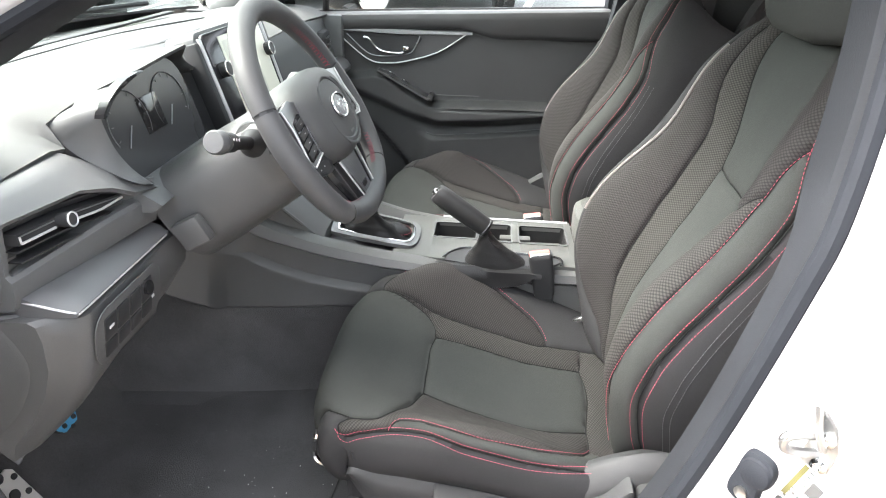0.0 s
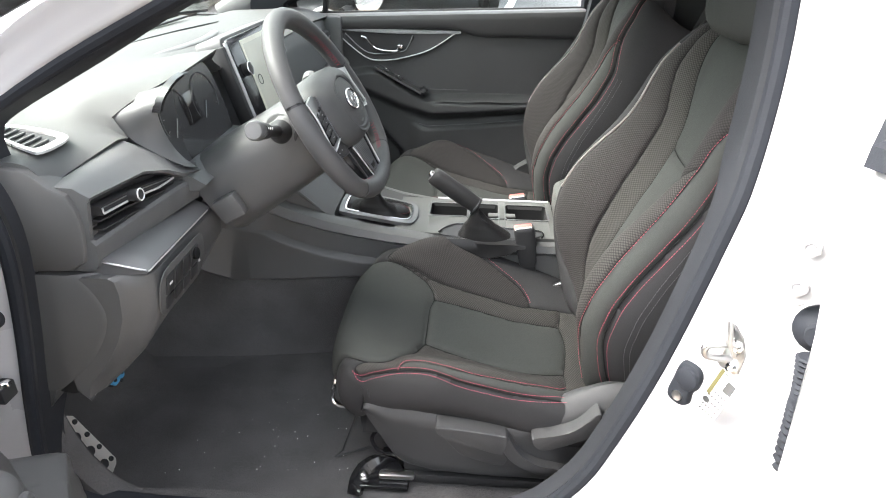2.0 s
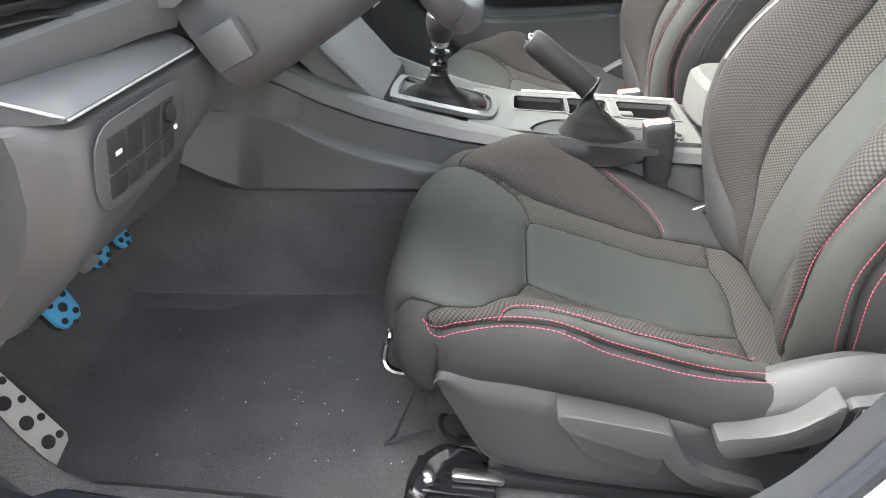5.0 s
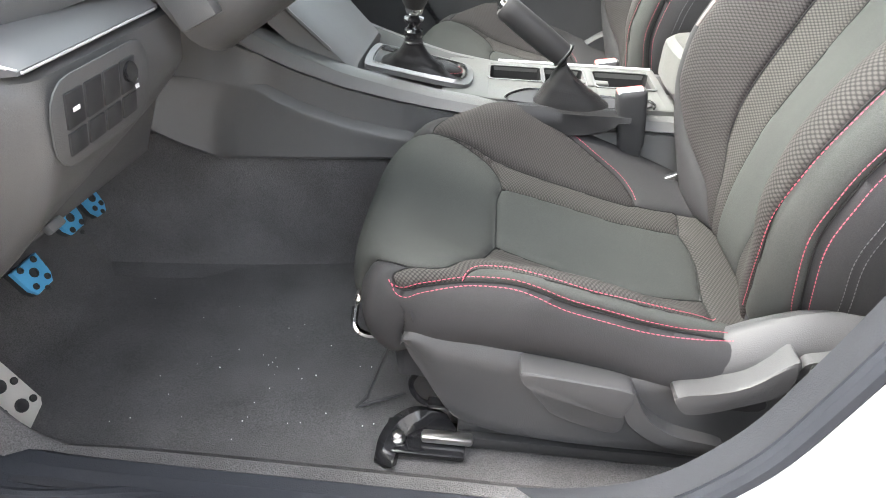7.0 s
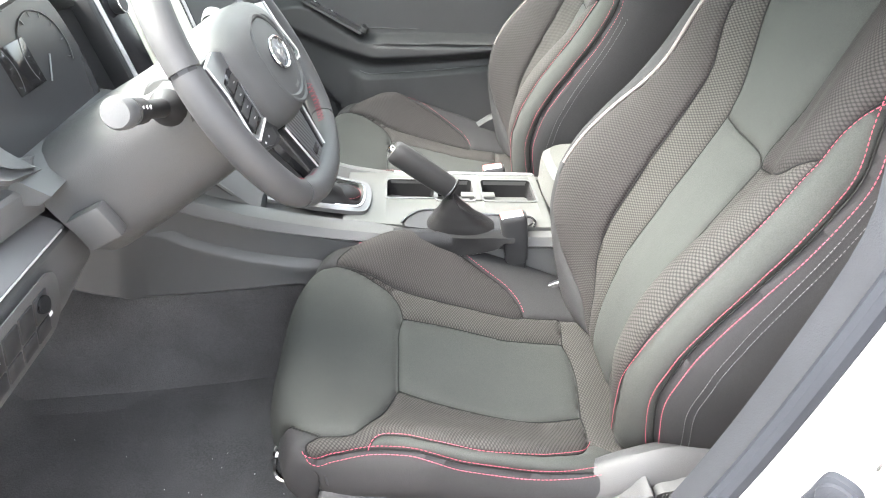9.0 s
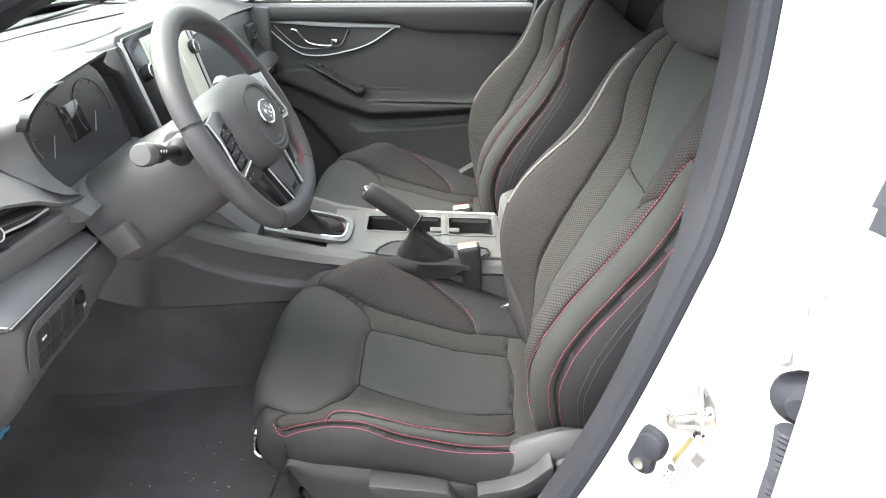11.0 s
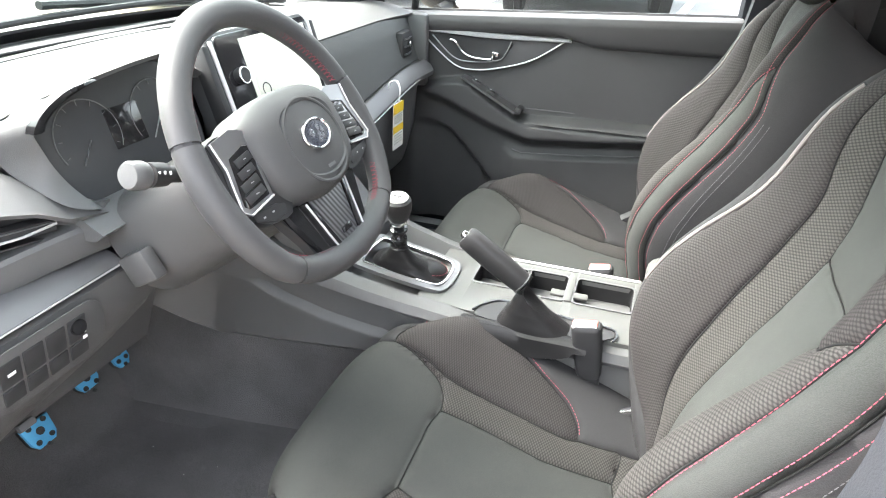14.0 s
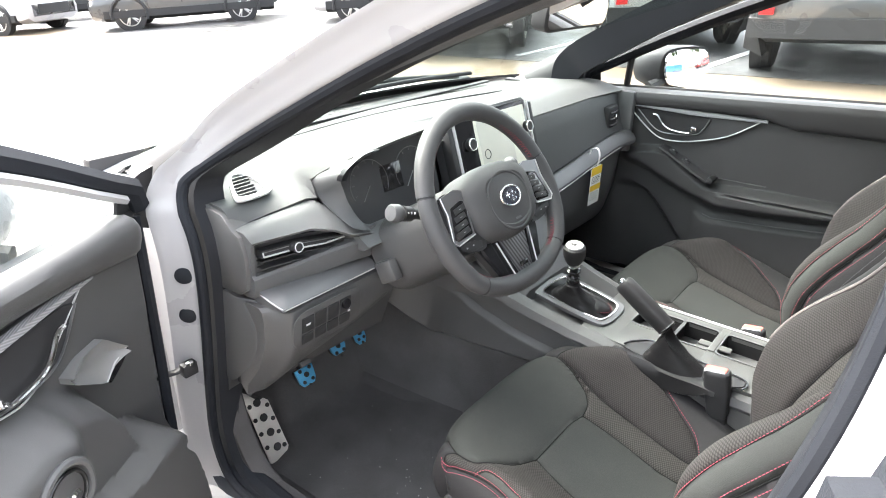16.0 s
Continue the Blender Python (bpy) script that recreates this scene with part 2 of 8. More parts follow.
def tube(bm, pts, r, seg=8, closed=False, flat=1.0, up=(0, 0, 1)):
    """A round or flattened cord along points; r may be one radius or one a point."""
    p = [Vector(q) for q in pts]
    k = len(p)
    rings = []
    prev = None
    for i, q in enumerate(p):
        a = p[(i + 1) % k] if (closed or i < k - 1) else q
        b = p[i - 1] if (closed or i > 0) else q
        t = (a - b).normalized()
        if prev is None:
            s = t.cross(Vector(up))
            s = s.normalized() if s.length > 1e-3 else t.orthogonal().normalized()
        else:
            s = (prev - t * prev.dot(t)).normalized()
        prev = s
        w = s.cross(t)
        rad = r[i] if isinstance(r, (list, tuple)) else r
        rings.append([bm.verts.new(q + rad * (math.cos(2 * math.pi * j / seg) * s + flat * math.sin(2 * math.pi * j / seg) * w)) for j in range(seg)])
    for i in range(k if closed else k - 1):
        a, b = rings[i], rings[(i + 1) % k]
        for j in range(seg):
            bm.faces.new((a[j], a[(j + 1) % seg], b[(j + 1) % seg], b[j]))
    if not closed:
        bm.faces.new(rings[0])
        bm.faces.new(rings[-1][::-1])
    return bm


def lathe(bm, profile, p0, axis, seg=24):
    """A turned body: profile rows of (radius, distance along the axis)."""
    ax = Vector(axis).normalized()
    s = ax.orthogonal().normalized()
    w = ax.cross(s)
    rings = []
    for r, d in profile:
        c = Vector(p0) + ax * d
        rings.append([bm.verts.new(c + max(r, 1e-4) * (math.cos(2 * math.pi * j / seg) * s + math.sin(2 * math.pi * j / seg) * w)) for j in range(seg)])
    for a, b in zip(rings, rings[1:]):
        for j in range(seg):
            bm.faces.new((a[j], a[(j + 1) % seg], b[(j + 1) % seg], b[j]))
    bm.faces.new(rings[0][::-1])
    bm.faces.new(rings[-1])
    return bm


def loft(bm, rings, caps=True, closed=True):
    """Skin over equal-length rows of points; each row is a closed outline unless told otherwise."""
    vs = [[bm.verts.new(Vector(q)) for q in ring] for ring in rings]
    k = len(vs[0])
    for a, b in zip(vs, vs[1:]):
        for j in range(k if closed else k - 1):
            bm.faces.new((a[j], a[(j + 1) % k], b[(j + 1) % k], b[j]))
    if caps and closed:
        bm.faces.new(vs[0][::-1])
        bm.faces.new(vs[-1])
    return bm


def prism(bm, outline, m, depth, bevel=0.0, seg=2):
    """A plate: a flat outline in the plane of the pose m, depth along its z."""
    a = [bm.verts.new(m @ Vector((x, y, 0))) for x, y in outline]
    b = [bm.verts.new(m @ Vector((x, y, depth))) for x, y in outline]
    k = len(a)
    top = bm.faces.new(b)
    bm.faces.new(a[::-1])
    for j in range(k):
        bm.faces.new((a[j], a[(j + 1) % k], b[(j + 1) % k], b[j]))
    if bevel:
        bmesh.ops.bevel(bm, geom=list(top.edges), offset=bevel, segments=seg, affect="EDGES", profile=0.5)
    return bm


def frame_plate(bm, outer, inner, m, depth):
    """A flat ring between two outlines with the same number of points."""
    rows = [[m @ Vector((x, y, z)) for x, y in o] for o, z in ((outer, 0), (outer, depth), (inner, depth), (inner, 0))]
    vs = [[bm.verts.new(q) for q in r] for r in rows]
    k = len(outer)
    for i in range(4):
        a, b = vs[i], vs[(i + 1) % 4]
        for j in range(k):
            bm.faces.new((a[j], a[(j + 1) % k], b[(j + 1) % k], b[j]))
    return bm


def axes(o, x, y):
    """A pose from an origin and the directions of its x and (about) y."""
    x = Vector(x).normalized()
    y = Vector(y)
    z = x.cross(y).normalized()
    y = z.cross(x)
    m = Matrix((x, y, z)).transposed().to_4x4()
    m.translation = o
    return m


def rrect(w, h, r, n=4):
    """A rounded rectangle's outline round the origin."""
    out = []
    for cx, cy, a0 in ((w / 2 - r, h / 2 - r, 0), (-w / 2 + r, h / 2 - r, 90), (-w / 2 + r, -h / 2 + r, 180), (w / 2 - r, -h / 2 + r, 270)):
        for i in range(n + 1):
            a = radians(a0 + 90 * i / n)
            out.append((cx + r * math.cos(a), cy + r * math.sin(a)))
    return out


# ---- seats ----
def arc(pts, n=16):
    """A smooth curve with its running length."""
    p = np.array(spline(pts, n))
    s = np.concatenate([[0], np.cumsum(np.linalg.norm(np.diff(p, axis=0), axis=1))])
    return p, s


def step(a, b, x):
    """0 before a, 1 after b, smooth between."""
    t = min(1.0, max(0.0, (x - a) / (b - a)))
    return t * t * (3 - 2 * t)


def eased(u, table, r=0.011):
    """A value from a table of (u, value) rows, with its corners rounded."""
    return sum(w * np.interp(u + d * r, table[:, 0], table[:, 1]) for d, w in ((-2, 0.06), (-1.3, 0.14), (-0.6, 0.19), (0, 0.22), (0.6, 0.19), (1.3, 0.14), (2, 0.06)))


class Cloth:
    """A cushion's surface: a spine in (x, z) times a section across it, with bolsters that swell and shrink along the spine."""

    def __init__(self, spine, section, swell, width, yc, mirror, round_front=0.0, hang=((0, 1), (1, 1))):
        self.p, self.s = arc(spine)
        self.t = np.gradient(self.p, self.s, axis=0)
        sec = np.array(spline(section, 10))      # rows: v, offset across, offset out
        self.sv, self.so, self.sh = sec[:, 0], sec[:, 1], sec[:, 2]
        self.swell, self.width, self.yc, self.mirror = np.array(swell), np.array(width), yc, mirror
        self.round_front, self.hang = round_front, np.array(hang, float)
        self.length, self.side = self.s[-1], self.sv[-1]
        self.outer = np.array([(0.0, 1.0), (1.0, 1.0)])     # the suede side may swell less than the other

    def u_at(self, axis, value):
        """The place along the spine at which x (0) or z (1) has a value."""
        k = int(np.argmin(np.abs(self.p[: int(np.argmin(self.p[:, 0])) + 1, axis] - value)))
        return float(self.s[k])

    def at(self, u, v):
        u, v = np.asarray(u, float), np.asarray(v, float)
        x, z = np.interp(u, self.s, self.p[:, 0]), np.interp(u, self.s, self.p[:, 1])
        tx, tz = np.interp(u, self.s, self.t[:, 0]), np.interp(u, self.s, self.t[:, 1])
        ln = np.hypot(tx, tz)
        nx, nz = tz / ln, -tx / ln                      # outwards from the padding
        a = np.abs(v)
        w = eased(u, self.width)
        sw = eased(u, self.swell)
        sw = sw * np.where(v < 0, eased(u, self.outer), 1.0)
        h = np.interp(a, self.sv, self.sh)
        crest = max(self.sh)
        # the rise scales with the swell, the side below it hangs from the scaled crest
        rise = np.where(a <= self.sv[int(np.argmax(self.sh))], h * sw, crest * sw + (h - crest) * eased(u, self.hang))
        y = np.sign(v) * np.interp(a, self.sv, self.so) * w * self.mirror
        # the front corners are rounded in plan
        k = np.clip((u - 0.36) / 0.2, 0, 1)
        back = self.round_front * k * k * (3 - 2 * k) * np.clip(np.abs(y) / 0.25, 0, 1.1) ** 3.5
        return np.stack([x + nx * rise + back, self.yc + y, z + nz * rise], -1)

    def normal(self, u, v):
        e = 0.002
        a = self.at(u + e, v) - self.at(u - e, v)
        b = self.at(u, v + e) - self.at(u, v - e)
        n = np.cross(b, a) * self.mirror
        return n / (np.linalg.norm(n, axis=-1, keepdims=True) + 1e-9)


def inside(poly, x, y):
    c = np.zeros(x.shape, bool)
    k = len(poly)
    for i in range(k):
        (x0, y0), (x1, y1) = poly[i], poly[i - 1]
        if y0 != y1:
            c ^= ((y0 > y) != (y1 > y)) & (x < (x1 - x0) * (y - y0) / (y1 - y0) + x0)
    return c


def nearest(poly, q):
    """The nearest points of a closed outline, and their distances."""
    best = np.full(len(q), 1e9)
    at = np.zeros((len(q), 2))
    for i in range(len(poly)):
        a, b = poly[i - 1], poly[i]
        d = b - a
        t = np.clip(((q - a) @ d) / (d @ d + 1e-12), 0, 1)
        r = a + t[:, None] * d
        e = np.linalg.norm(q - r, axis=1)
        m = e < best
        best[m], at[m] = e[m], r[m]
    return at, best


def patch(name, cloth, outline, material, parent, label="", step=0.007, puff=0.006, soft=0.018, n=6, dip=0.004, smooth=True):
    """One sewn panel of a cover: padded in its middle, drawn down into its seams."""
    poly = np.array(spline(outline, n, True)) if smooth else np.array(outline, float)
    lo, hi = poly.min(0) - step, poly.max(0) + step
    gu, gv = np.arange(lo[0], hi[0] + step, step), np.arange(lo[1], hi[1] + step, step)
    cu, cv = np.meshgrid(gu[:-1] + step / 2, gv[:-1] + step / 2, indexing="ij")
    ins = inside(poly, cu, cv)
    idx = -np.ones((len(gu), len(gv)), int)
    quads, verts = [], []
    use = {}
    for i, j in zip(*np.nonzero(ins)):
        q = []
        for a, b in ((i, j), (i + 1, j), (i + 1, j + 1), (i, j + 1)):
            if idx[a, b] < 0:
                idx[a, b] = len(verts)
                verts.append((gu[a], gv[b]))
            q.append(idx[a, b])
        quads.append(q)
        for k in range(4):
            e = tuple(sorted((q[k], q[k - 1])))
            use[e] = use.get(e, 0) + 1
    uv = np.array(verts)
    rim = sorted({v for e, c in use.items() if c == 1 for v in e})
    near, dist = nearest(poly, uv)
    uv[rim] = near[rim]
    dist[rim] = 0
    lift = puff * (1 - np.exp(-dist / soft)) - dip * np.exp(-dist / 0.004)
    pos = cloth.at(uv[:, 0], uv[:, 1]) + lift[:, None] * cloth.normal(uv[:, 0], uv[:, 1])
    # a hem turned down along the edge gives the panel its thickness
    hem = {v: len(pos) + k for k, v in enumerate(rim)}
    low = cloth.at(uv[rim, 0], uv[rim, 1]) - 0.013 * cloth.normal(uv[rim, 0], uv[rim, 1])
    allv = np.concatenate([pos, low])
    flip = cloth.mirror > 0
    faces = [q[::-1] if flip else q for q in quads]
    for e, c in use.items():
        if c == 1:
            faces.append((e[0], e[1], hem[e[1]], hem[e[0]]))
    me = bpy.data.meshes.new(name)
    me.from_pydata([tuple(p) for p in allv], [], [tuple(f) for f in faces])
    lay = me.uv_layers.new(name="UVMap")
    full = np.concatenate([uv, uv[rim]])
    li = np.zeros(len(me.loops), int)
    me.loops.foreach_get("vertex_index", li)
    lay.data.foreach_set("uv", full[li].ravel())
    me.polygons.foreach_set("use_smooth", [True] * len(me.polygons))
    me.materials.append(material)
    ob = new(name, me)
    ob.parent = parent
    ob.matrix_parent_inverse = rest(parent).inverted()
    if label:
        ob["label"] = label
    return ob


def dashes(name, cloth, lines, material, parent, label, pitch=0.0056, run=0.0040, r=0.00065, lift=0.0038):
    """Rows of stitches along lines of (u, v), each a short raised thread."""
    bm = B()
    for line in lines:
        q = np.array(spline(line, 24))
        p = cloth.at(q[:, 0], q[:, 1]) + lift * cloth.normal(q[:, 0], q[:, 1])
        s = np.concatenate([[0], np.cumsum(np.linalg.norm(np.diff(p, axis=0), axis=1))])
        for a in np.arange(0, s[-1] - run, pitch):
            e = [[np.interp(a + d, s, p[:, k]) for k in range(3)] for d in (0, run / 2, run)]
            tube(bm, e, [r * 0.5, r, r * 0.5], 4)
    return part(name, bm, material, parent, label)


def cord(name, cloth, line, r, material, parent, label="", lift=0.002):
    q = np.array(spline(line, 4))
    p = cloth.at(q[:, 0], q[:, 1]) + lift * cloth.normal(q[:, 0], q[:, 1])
    return part(name, tube(B(), p, r, 8), material, parent, label)


def seat(name, yc, mirror, label, door=1):
    """A sports seat; mirror = 1 puts its suede bolster towards -y, door = 1 its lever cover."""
    th = thing(name, (0.12, yc, 0.29), label, "car seat", "front seats")
    red, knit_a, knit_b = (M_RED, M_KNIT, M_KNITB) if door > 0 else (M_REDD, M_KNITP, M_KNITBP)
    # cushion: spine from the back over the top to the front lip and down; v > 0 is towards the ribbed side
    c = Cloth([(0.42, 0.46), (0.36, 0.468), (0.28, 0.482), (0.15, 0.508), (0.02, 0.533), (-0.08, 0.555), (-0.14, 0.568), (-0.172, 0.556), (-0.188, 0.515), (-0.186, 0.475), (-0.165, 0.44)],
              [(0, 0, 0), (0.09, 0.09, 0), (0.14, 0.138, 0.010), (0.19, 0.182, 0.042), (0.225, 0.213, 0.068), (0.25, 0.237, 0.076), (0.275, 0.250, 0.066), (0.30, 0.256, 0.044), (0.34, 0.254, 0.006), (0.38, 0.236, -0.030), (0.42, 0.206, -0.055), (0.47, 0.165, -0.075)],
              [(0, 0.2), (0.1, 0.3), (0.2, 0.52), (0.27, 0.66), (0.32, 0.76), (0.40, 0.92), (0.45, 0.98), (0.50, 0.82), (0.54, 0.5), (0.58, 0.18), (0.61, -0.05), (0.70, -0.1)],
              [(0, 0.96), (0.2, 1.0), (0.42, 1.0), (0.50, 0.95), (0.57, 0.90), (0.65, 0.87), (0.8, 0.86)], yc, mirror, 0.05, ((0, 1), (0.56, 1), (0.63, 0.55), (0.8, 0.4)))
    c.outer = np.array([(0.0, 1.5), (0.1, 1.4), (0.2, 1.31), (0.27, 1.24), (0.32, 1.18), (0.40, 0.96), (0.45, 0.76), (0.50, 0.585), (0.54, 0.48), (0.58, 0.4), (0.61, 1.0), (0.8, 1.0)])
    X = lambda x: c.u_at(0, x)
    end = c.length
    base = B()
    us, vs = np.linspace(0.005, end, 60), np.linspace(-0.47, 0.47, 90)
    gu, gv = np.meshgrid(us, vs, indexing="ij")
    g = c.at(gu, gv) - 0.012 * c.normal(gu, gv)
    loft(base, [[tuple(q) for q in row] + [(float(np.clip(row[0][0], -0.12, 0.36)), yc + 0.2 * mirror, 0.40), (float(np.clip(row[0][0], -0.12, 0.36)), yc - 0.2 * mirror, 0.40)] for row in g])
    part("cushion_base", base, M_SIDE, th)

    def seam(*pts):
        """A seam line of the cushion, given as (x of the spine, v) rows."""
        return [tuple(q) for q in spline([(X(x) if x > -0.18 else end + x + 0.2, v) for x, v in pts], 7)]

    def panel(nm, cloth, edges, material, label="", **kw):
        """One panel between seam lines that neighbours share."""
        out = []
        for e in edges:
            out += [q for q in e if not out or math.dist(q, out[-1]) > 0.0008]
        patch(nm, cloth, out, material, th, label, smooth=False, **kw)

    rev = lambda e: e[::-1]
    lip = end - 0.004
    thigh_in = seam((-0.003, 0.080), (-0.010, 0.110), (-0.026, 0.136), (-0.062, 0.157), (-0.134, 0.197))
    thigh_rear = seam((-0.003, 0.080), (-0.007, 0.040), (-0.009, 0.0), (-0.009, -0.045), (-0.007, -0.090))
    thigh_out = seam((-0.007, -0.090), (-0.040, -0.164), (-0.083, -0.223), (-0.112, -0.236), (-0.135, -0.238))
    corner = seam((-0.135, -0.238), (-0.152, -0.225), (-0.165, -0.210)) + [(X(-0.165) + 0.035, -0.196), (lip, -0.20)]
    front_in = seam((-0.134, 0.197), (-0.155, 0.203)) + [(X(-0.165) + 0.035, 0.200), (lip, 0.200)]
    ins_in = seam((-0.003, 0.080), (0.065, 0.077), (0.132, 0.068), (0.180, 0.063), (0.282, 0.075))
    ins_rear = seam((0.282, 0.075), (0.285, 0.035), (0.285, -0.01), (0.282, -0.055), (0.276, -0.097))
    ins_out = seam((-0.007, -0.090), (0.060, -0.107), (0.130, -0.120), (0.195, -0.120), (0.276, -0.097))
    rib_low = seam((-0.134, 0.197), (-0.061, 0.163), (0.0, 0.143), (0.098, 0.133), (0.192, 0.125), (0.221, 0.131))
    rib_top = seam((-0.134, 0.197), (-0.138, 0.225), (-0.120, 0.262), (-0.07, 0.285), (0.0, 0.272), (0.034, 0.256), (0.086, 0.238), (0.137, 0.214), (0.180, 0.188), (0.206, 0.158), (0.221, 0.131))
    strip_end = seam((0.221, 0.131), (0.26, 0.137), (0.285, 0.142), (0.287, 0.11), (0.282, 0.075))
    welt = seam((-0.157, -0.262), (-0.159, -0.280), (-0.145, -0.287), (-0.12, -0.277), (-0.082, -0.266), (-0.01, -0.270), (0.06, -0.282), (0.125, -0.283), (0.18, -0.273), (0.247, -0.251), (0.285, -0.232))
    nose = seam((-0.157, -0.262), (-0.150, -0.250), (-0.135, -0.238))
    red_in = seam((-0.083, -0.265), (-0.073, -0.246), (-0.058, -0.235), (-0.025, -0.236), (0.04, -0.248), (0.10, -0.252), (0.175, -0.237), (0.235, -0.205), (0.268, -0.160))
    strip_out_end = seam((0.268, -0.160), (0.270, -0.125), (0.276, -0.097))
    patch_kw = dict(puff=0.007, soft=0.025)
    panel("front_panel", c, [rev(thigh_in), thigh_rear, thigh_out, corner, rev(front_in)], M_CLOTH, "charcoal suede thigh panel", puff=0.009, soft=0.03)
    panel("seat_insert", c, [rev(ins_in), thigh_rear, ins_out, rev(ins_rear)], M_CLOTH, "charcoal suede centre panel", puff=0.008, soft=0.03)
    panel("inner_knit_strip", c, [ins_in, rev(strip_end), rev(rib_low), rev(thigh_in)], knit_a, "studded grey knit strip", puff=0.005)
    panel("inner_knit_bolster", c, [rib_low, rev(rib_top)], knit_b, "purple-black ribbed knit bolster", **patch_kw)
    rear_l = seam((0.285, 0.142), (0.34, 0.15), (0.40, 0.17))
    rear_r = seam((0.268, -0.160), (0.30, -0.185), (0.36, -0.20), (0.40, -0.20))
    rear_back = seam((0.40, 0.17), (0.402, 0.0), (0.40, -0.20))
    panel("rear_strip", c, [rev(rear_l), seam((0.285, 0.142), (0.287, 0.11), (0.282, 0.075)), ins_rear, rev(strip_out_end), rear_r, rev(rear_back)], knit_a, "studded knit strip", puff=0.005)
    at = int(np.argmin([math.dist(q, red_in[0]) for q in welt]))
    panel("outer_knit_strip", c, [ins_out, rev(strip_out_end), rev(red_in), rev(welt[:at + 1]), nose, rev(thigh_out)], knit_a, "studded grey knit strip", puff=0.005)
    tail = seam((0.268, -0.160), (0.30, -0.185), (0.31, -0.21), (0.285, -0.232))
    panel("outer_bolster", c, [red_in, tail, rev(welt[at:])], M_CLOTH, "charcoal suede bolster top", puff=0.005)
    hem = [(X(0.285), -0.232), (X(0.34), -0.26), (X(0.39), -0.32), (X(0.39), -0.465), (X(0.1), -0.465), (X(-0.14), -0.465), (lip, -0.465), (lip, -0.20)]
    panel("outer_side", c, [rev(welt), hem, rev(corner), rev(nose)], M_SIDE, "black cloth side", puff=0.007, soft=0.05)
    back_in = [(lip, 0.20), (lip, 0.45), (X(0.1), 0.45), (X(0.40), 0.45)]
    panel("inner_bolster", c, [rear_l, rev(back_in), rev(front_in), rib_top, seam((0.221, 0.131), (0.26, 0.137), (0.285, 0.142))], M_SIDE, "black cloth bolster edge", **patch_kw)
    shift = lambda e, d: [(u, v + d) for u, v in e]
    dashes("stitching", c, [shift(welt[4:], 0.0065), shift(welt[2:], -0.0065), [(u, v - 0.0045) for u, v in red_in[2:]]], red, th, "red contrast stitching", r=0.0007)
    dashes("stitching", c, [[(u, v + 0.004) for u, v in rib_top[14:]]], red, th, "red contrast stitching", r=0.0007)
    # backrest: spine from the shoulder down to the foot
    k = Cloth([(0.350, 0.44), (0.330, 0.50), (0.330, 0.56), (0.344, 0.63), (0.366, 0.70), (0.396, 0.77), (0.440, 0.855), (0.469, 0.93), (0.488, 1.0), (0.505, 1.06), (0.526, 1.115), (0.560, 1.15), (0.610, 1.15)][::-1],
              [(0, 0, 0), (0.055, 0.055, 0), (0.085, 0.083, 0.005), (0.115, 0.110, 0.022), (0.145, 0.135, 0.047), (0.175, 0.162, 0.076), (0.20, 0.187, 0.094), (0.225, 0.210, 0.100), (0.25, 0.234, 0.093), (0.275, 0.253, 0.073), (0.30, 0.264, 0.047), (0.34, 0.272, 0.008), (0.40, 0.274, -0.05), (0.46, 0.268, -0.10)],
              [(0, 0.1), (1, 0.1)], [(0, 1), (1, 1)], yc + 0.02 * mirror, mirror)
    low = int(len(k.p) * 0.1)
    Z = lambda z: float(np.interp(-z, -k.p[low:, 1], k.s[low:]))
    k.swell = np.array([(0, 0.05), (Z(1.13), 0.16), (Z(1.08), 0.36), (Z(1.03), 0.54), (Z(0.98), 0.62), (Z(0.94), 0.68), (Z(0.895), 0.77), (Z(0.83), 0.92), (Z(0.765), 1.05), (Z(0.715), 1.06), (Z(0.655), 0.90), (Z(0.60), 0.60), (Z(0.55), 0.35), (Z(0.50), 0.2), (2, 0.2)])
    k.width = np.array([(0, 0.55), (Z(1.13), 0.66), (Z(1.09), 0.84), (Z(1.04), 0.93), (Z(0.95), 0.97), (Z(0.8), 0.99), (Z(0.7), 1.0), (Z(0.6), 0.95), (Z(0.55), 0.88), (Z(0.50), 0.80), (2, 0.7)])
    base = B()
    us, vs = np.linspace(0.004, k.length - 0.004, 60), np.linspace(-0.46, 0.46, 90)
    gu, gv = np.meshgrid(us, vs, indexing="ij")
    g = k.at(gu, gv) - 0.012 * k.normal(gu, gv)
    rows = []
    for row in g:
        m = row[len(row) // 2]
        rows.append([tuple(q) for q in row] + [(float(m[0] + 0.13), yc + s * 0.2 * mirror, float(m[2] + 0.01)) for s in (1, 0, -1)])
    part("backrest_base", loft(base, rows), M_SIDE, th)
    up = lambda *pts: [tuple(q) for q in spline([(Z(z), v) for z, v in pts], 7)]
    T = 1.128
    i_in_up = up((T, 0.150), (1.088, 0.136), (1.024, 0.107), (0.955, 0.080), (0.905, 0.068))
    i_in_lo = up((0.905, 0.068), (0.86, 0.068), (0.81, 0.064), (0.745, 0.057), (0.66, 0.060), (0.60, 0.054), (0.48, 0.05))
    k_in = up((T, 0.20), (1.06, 0.178), (1.0, 0.158), (0.95, 0.139), (0.89, 0.134), (0.82, 0.127), (0.745, 0.118), (0.67, 0.117), (0.62, 0.112), (0.56, 0.092), (0.48, 0.085))
    pipe = up((T, 0.235), (1.06, 0.225), (0.97, 0.212), (0.912, 0.208), (0.835, 0.220), (0.78, 0.224), (0.72, 0.228), (0.66, 0.225), (0.63, 0.216), (0.59, 0.193), (0.56, 0.158), (0.53, 0.125), (0.48, 0.10))
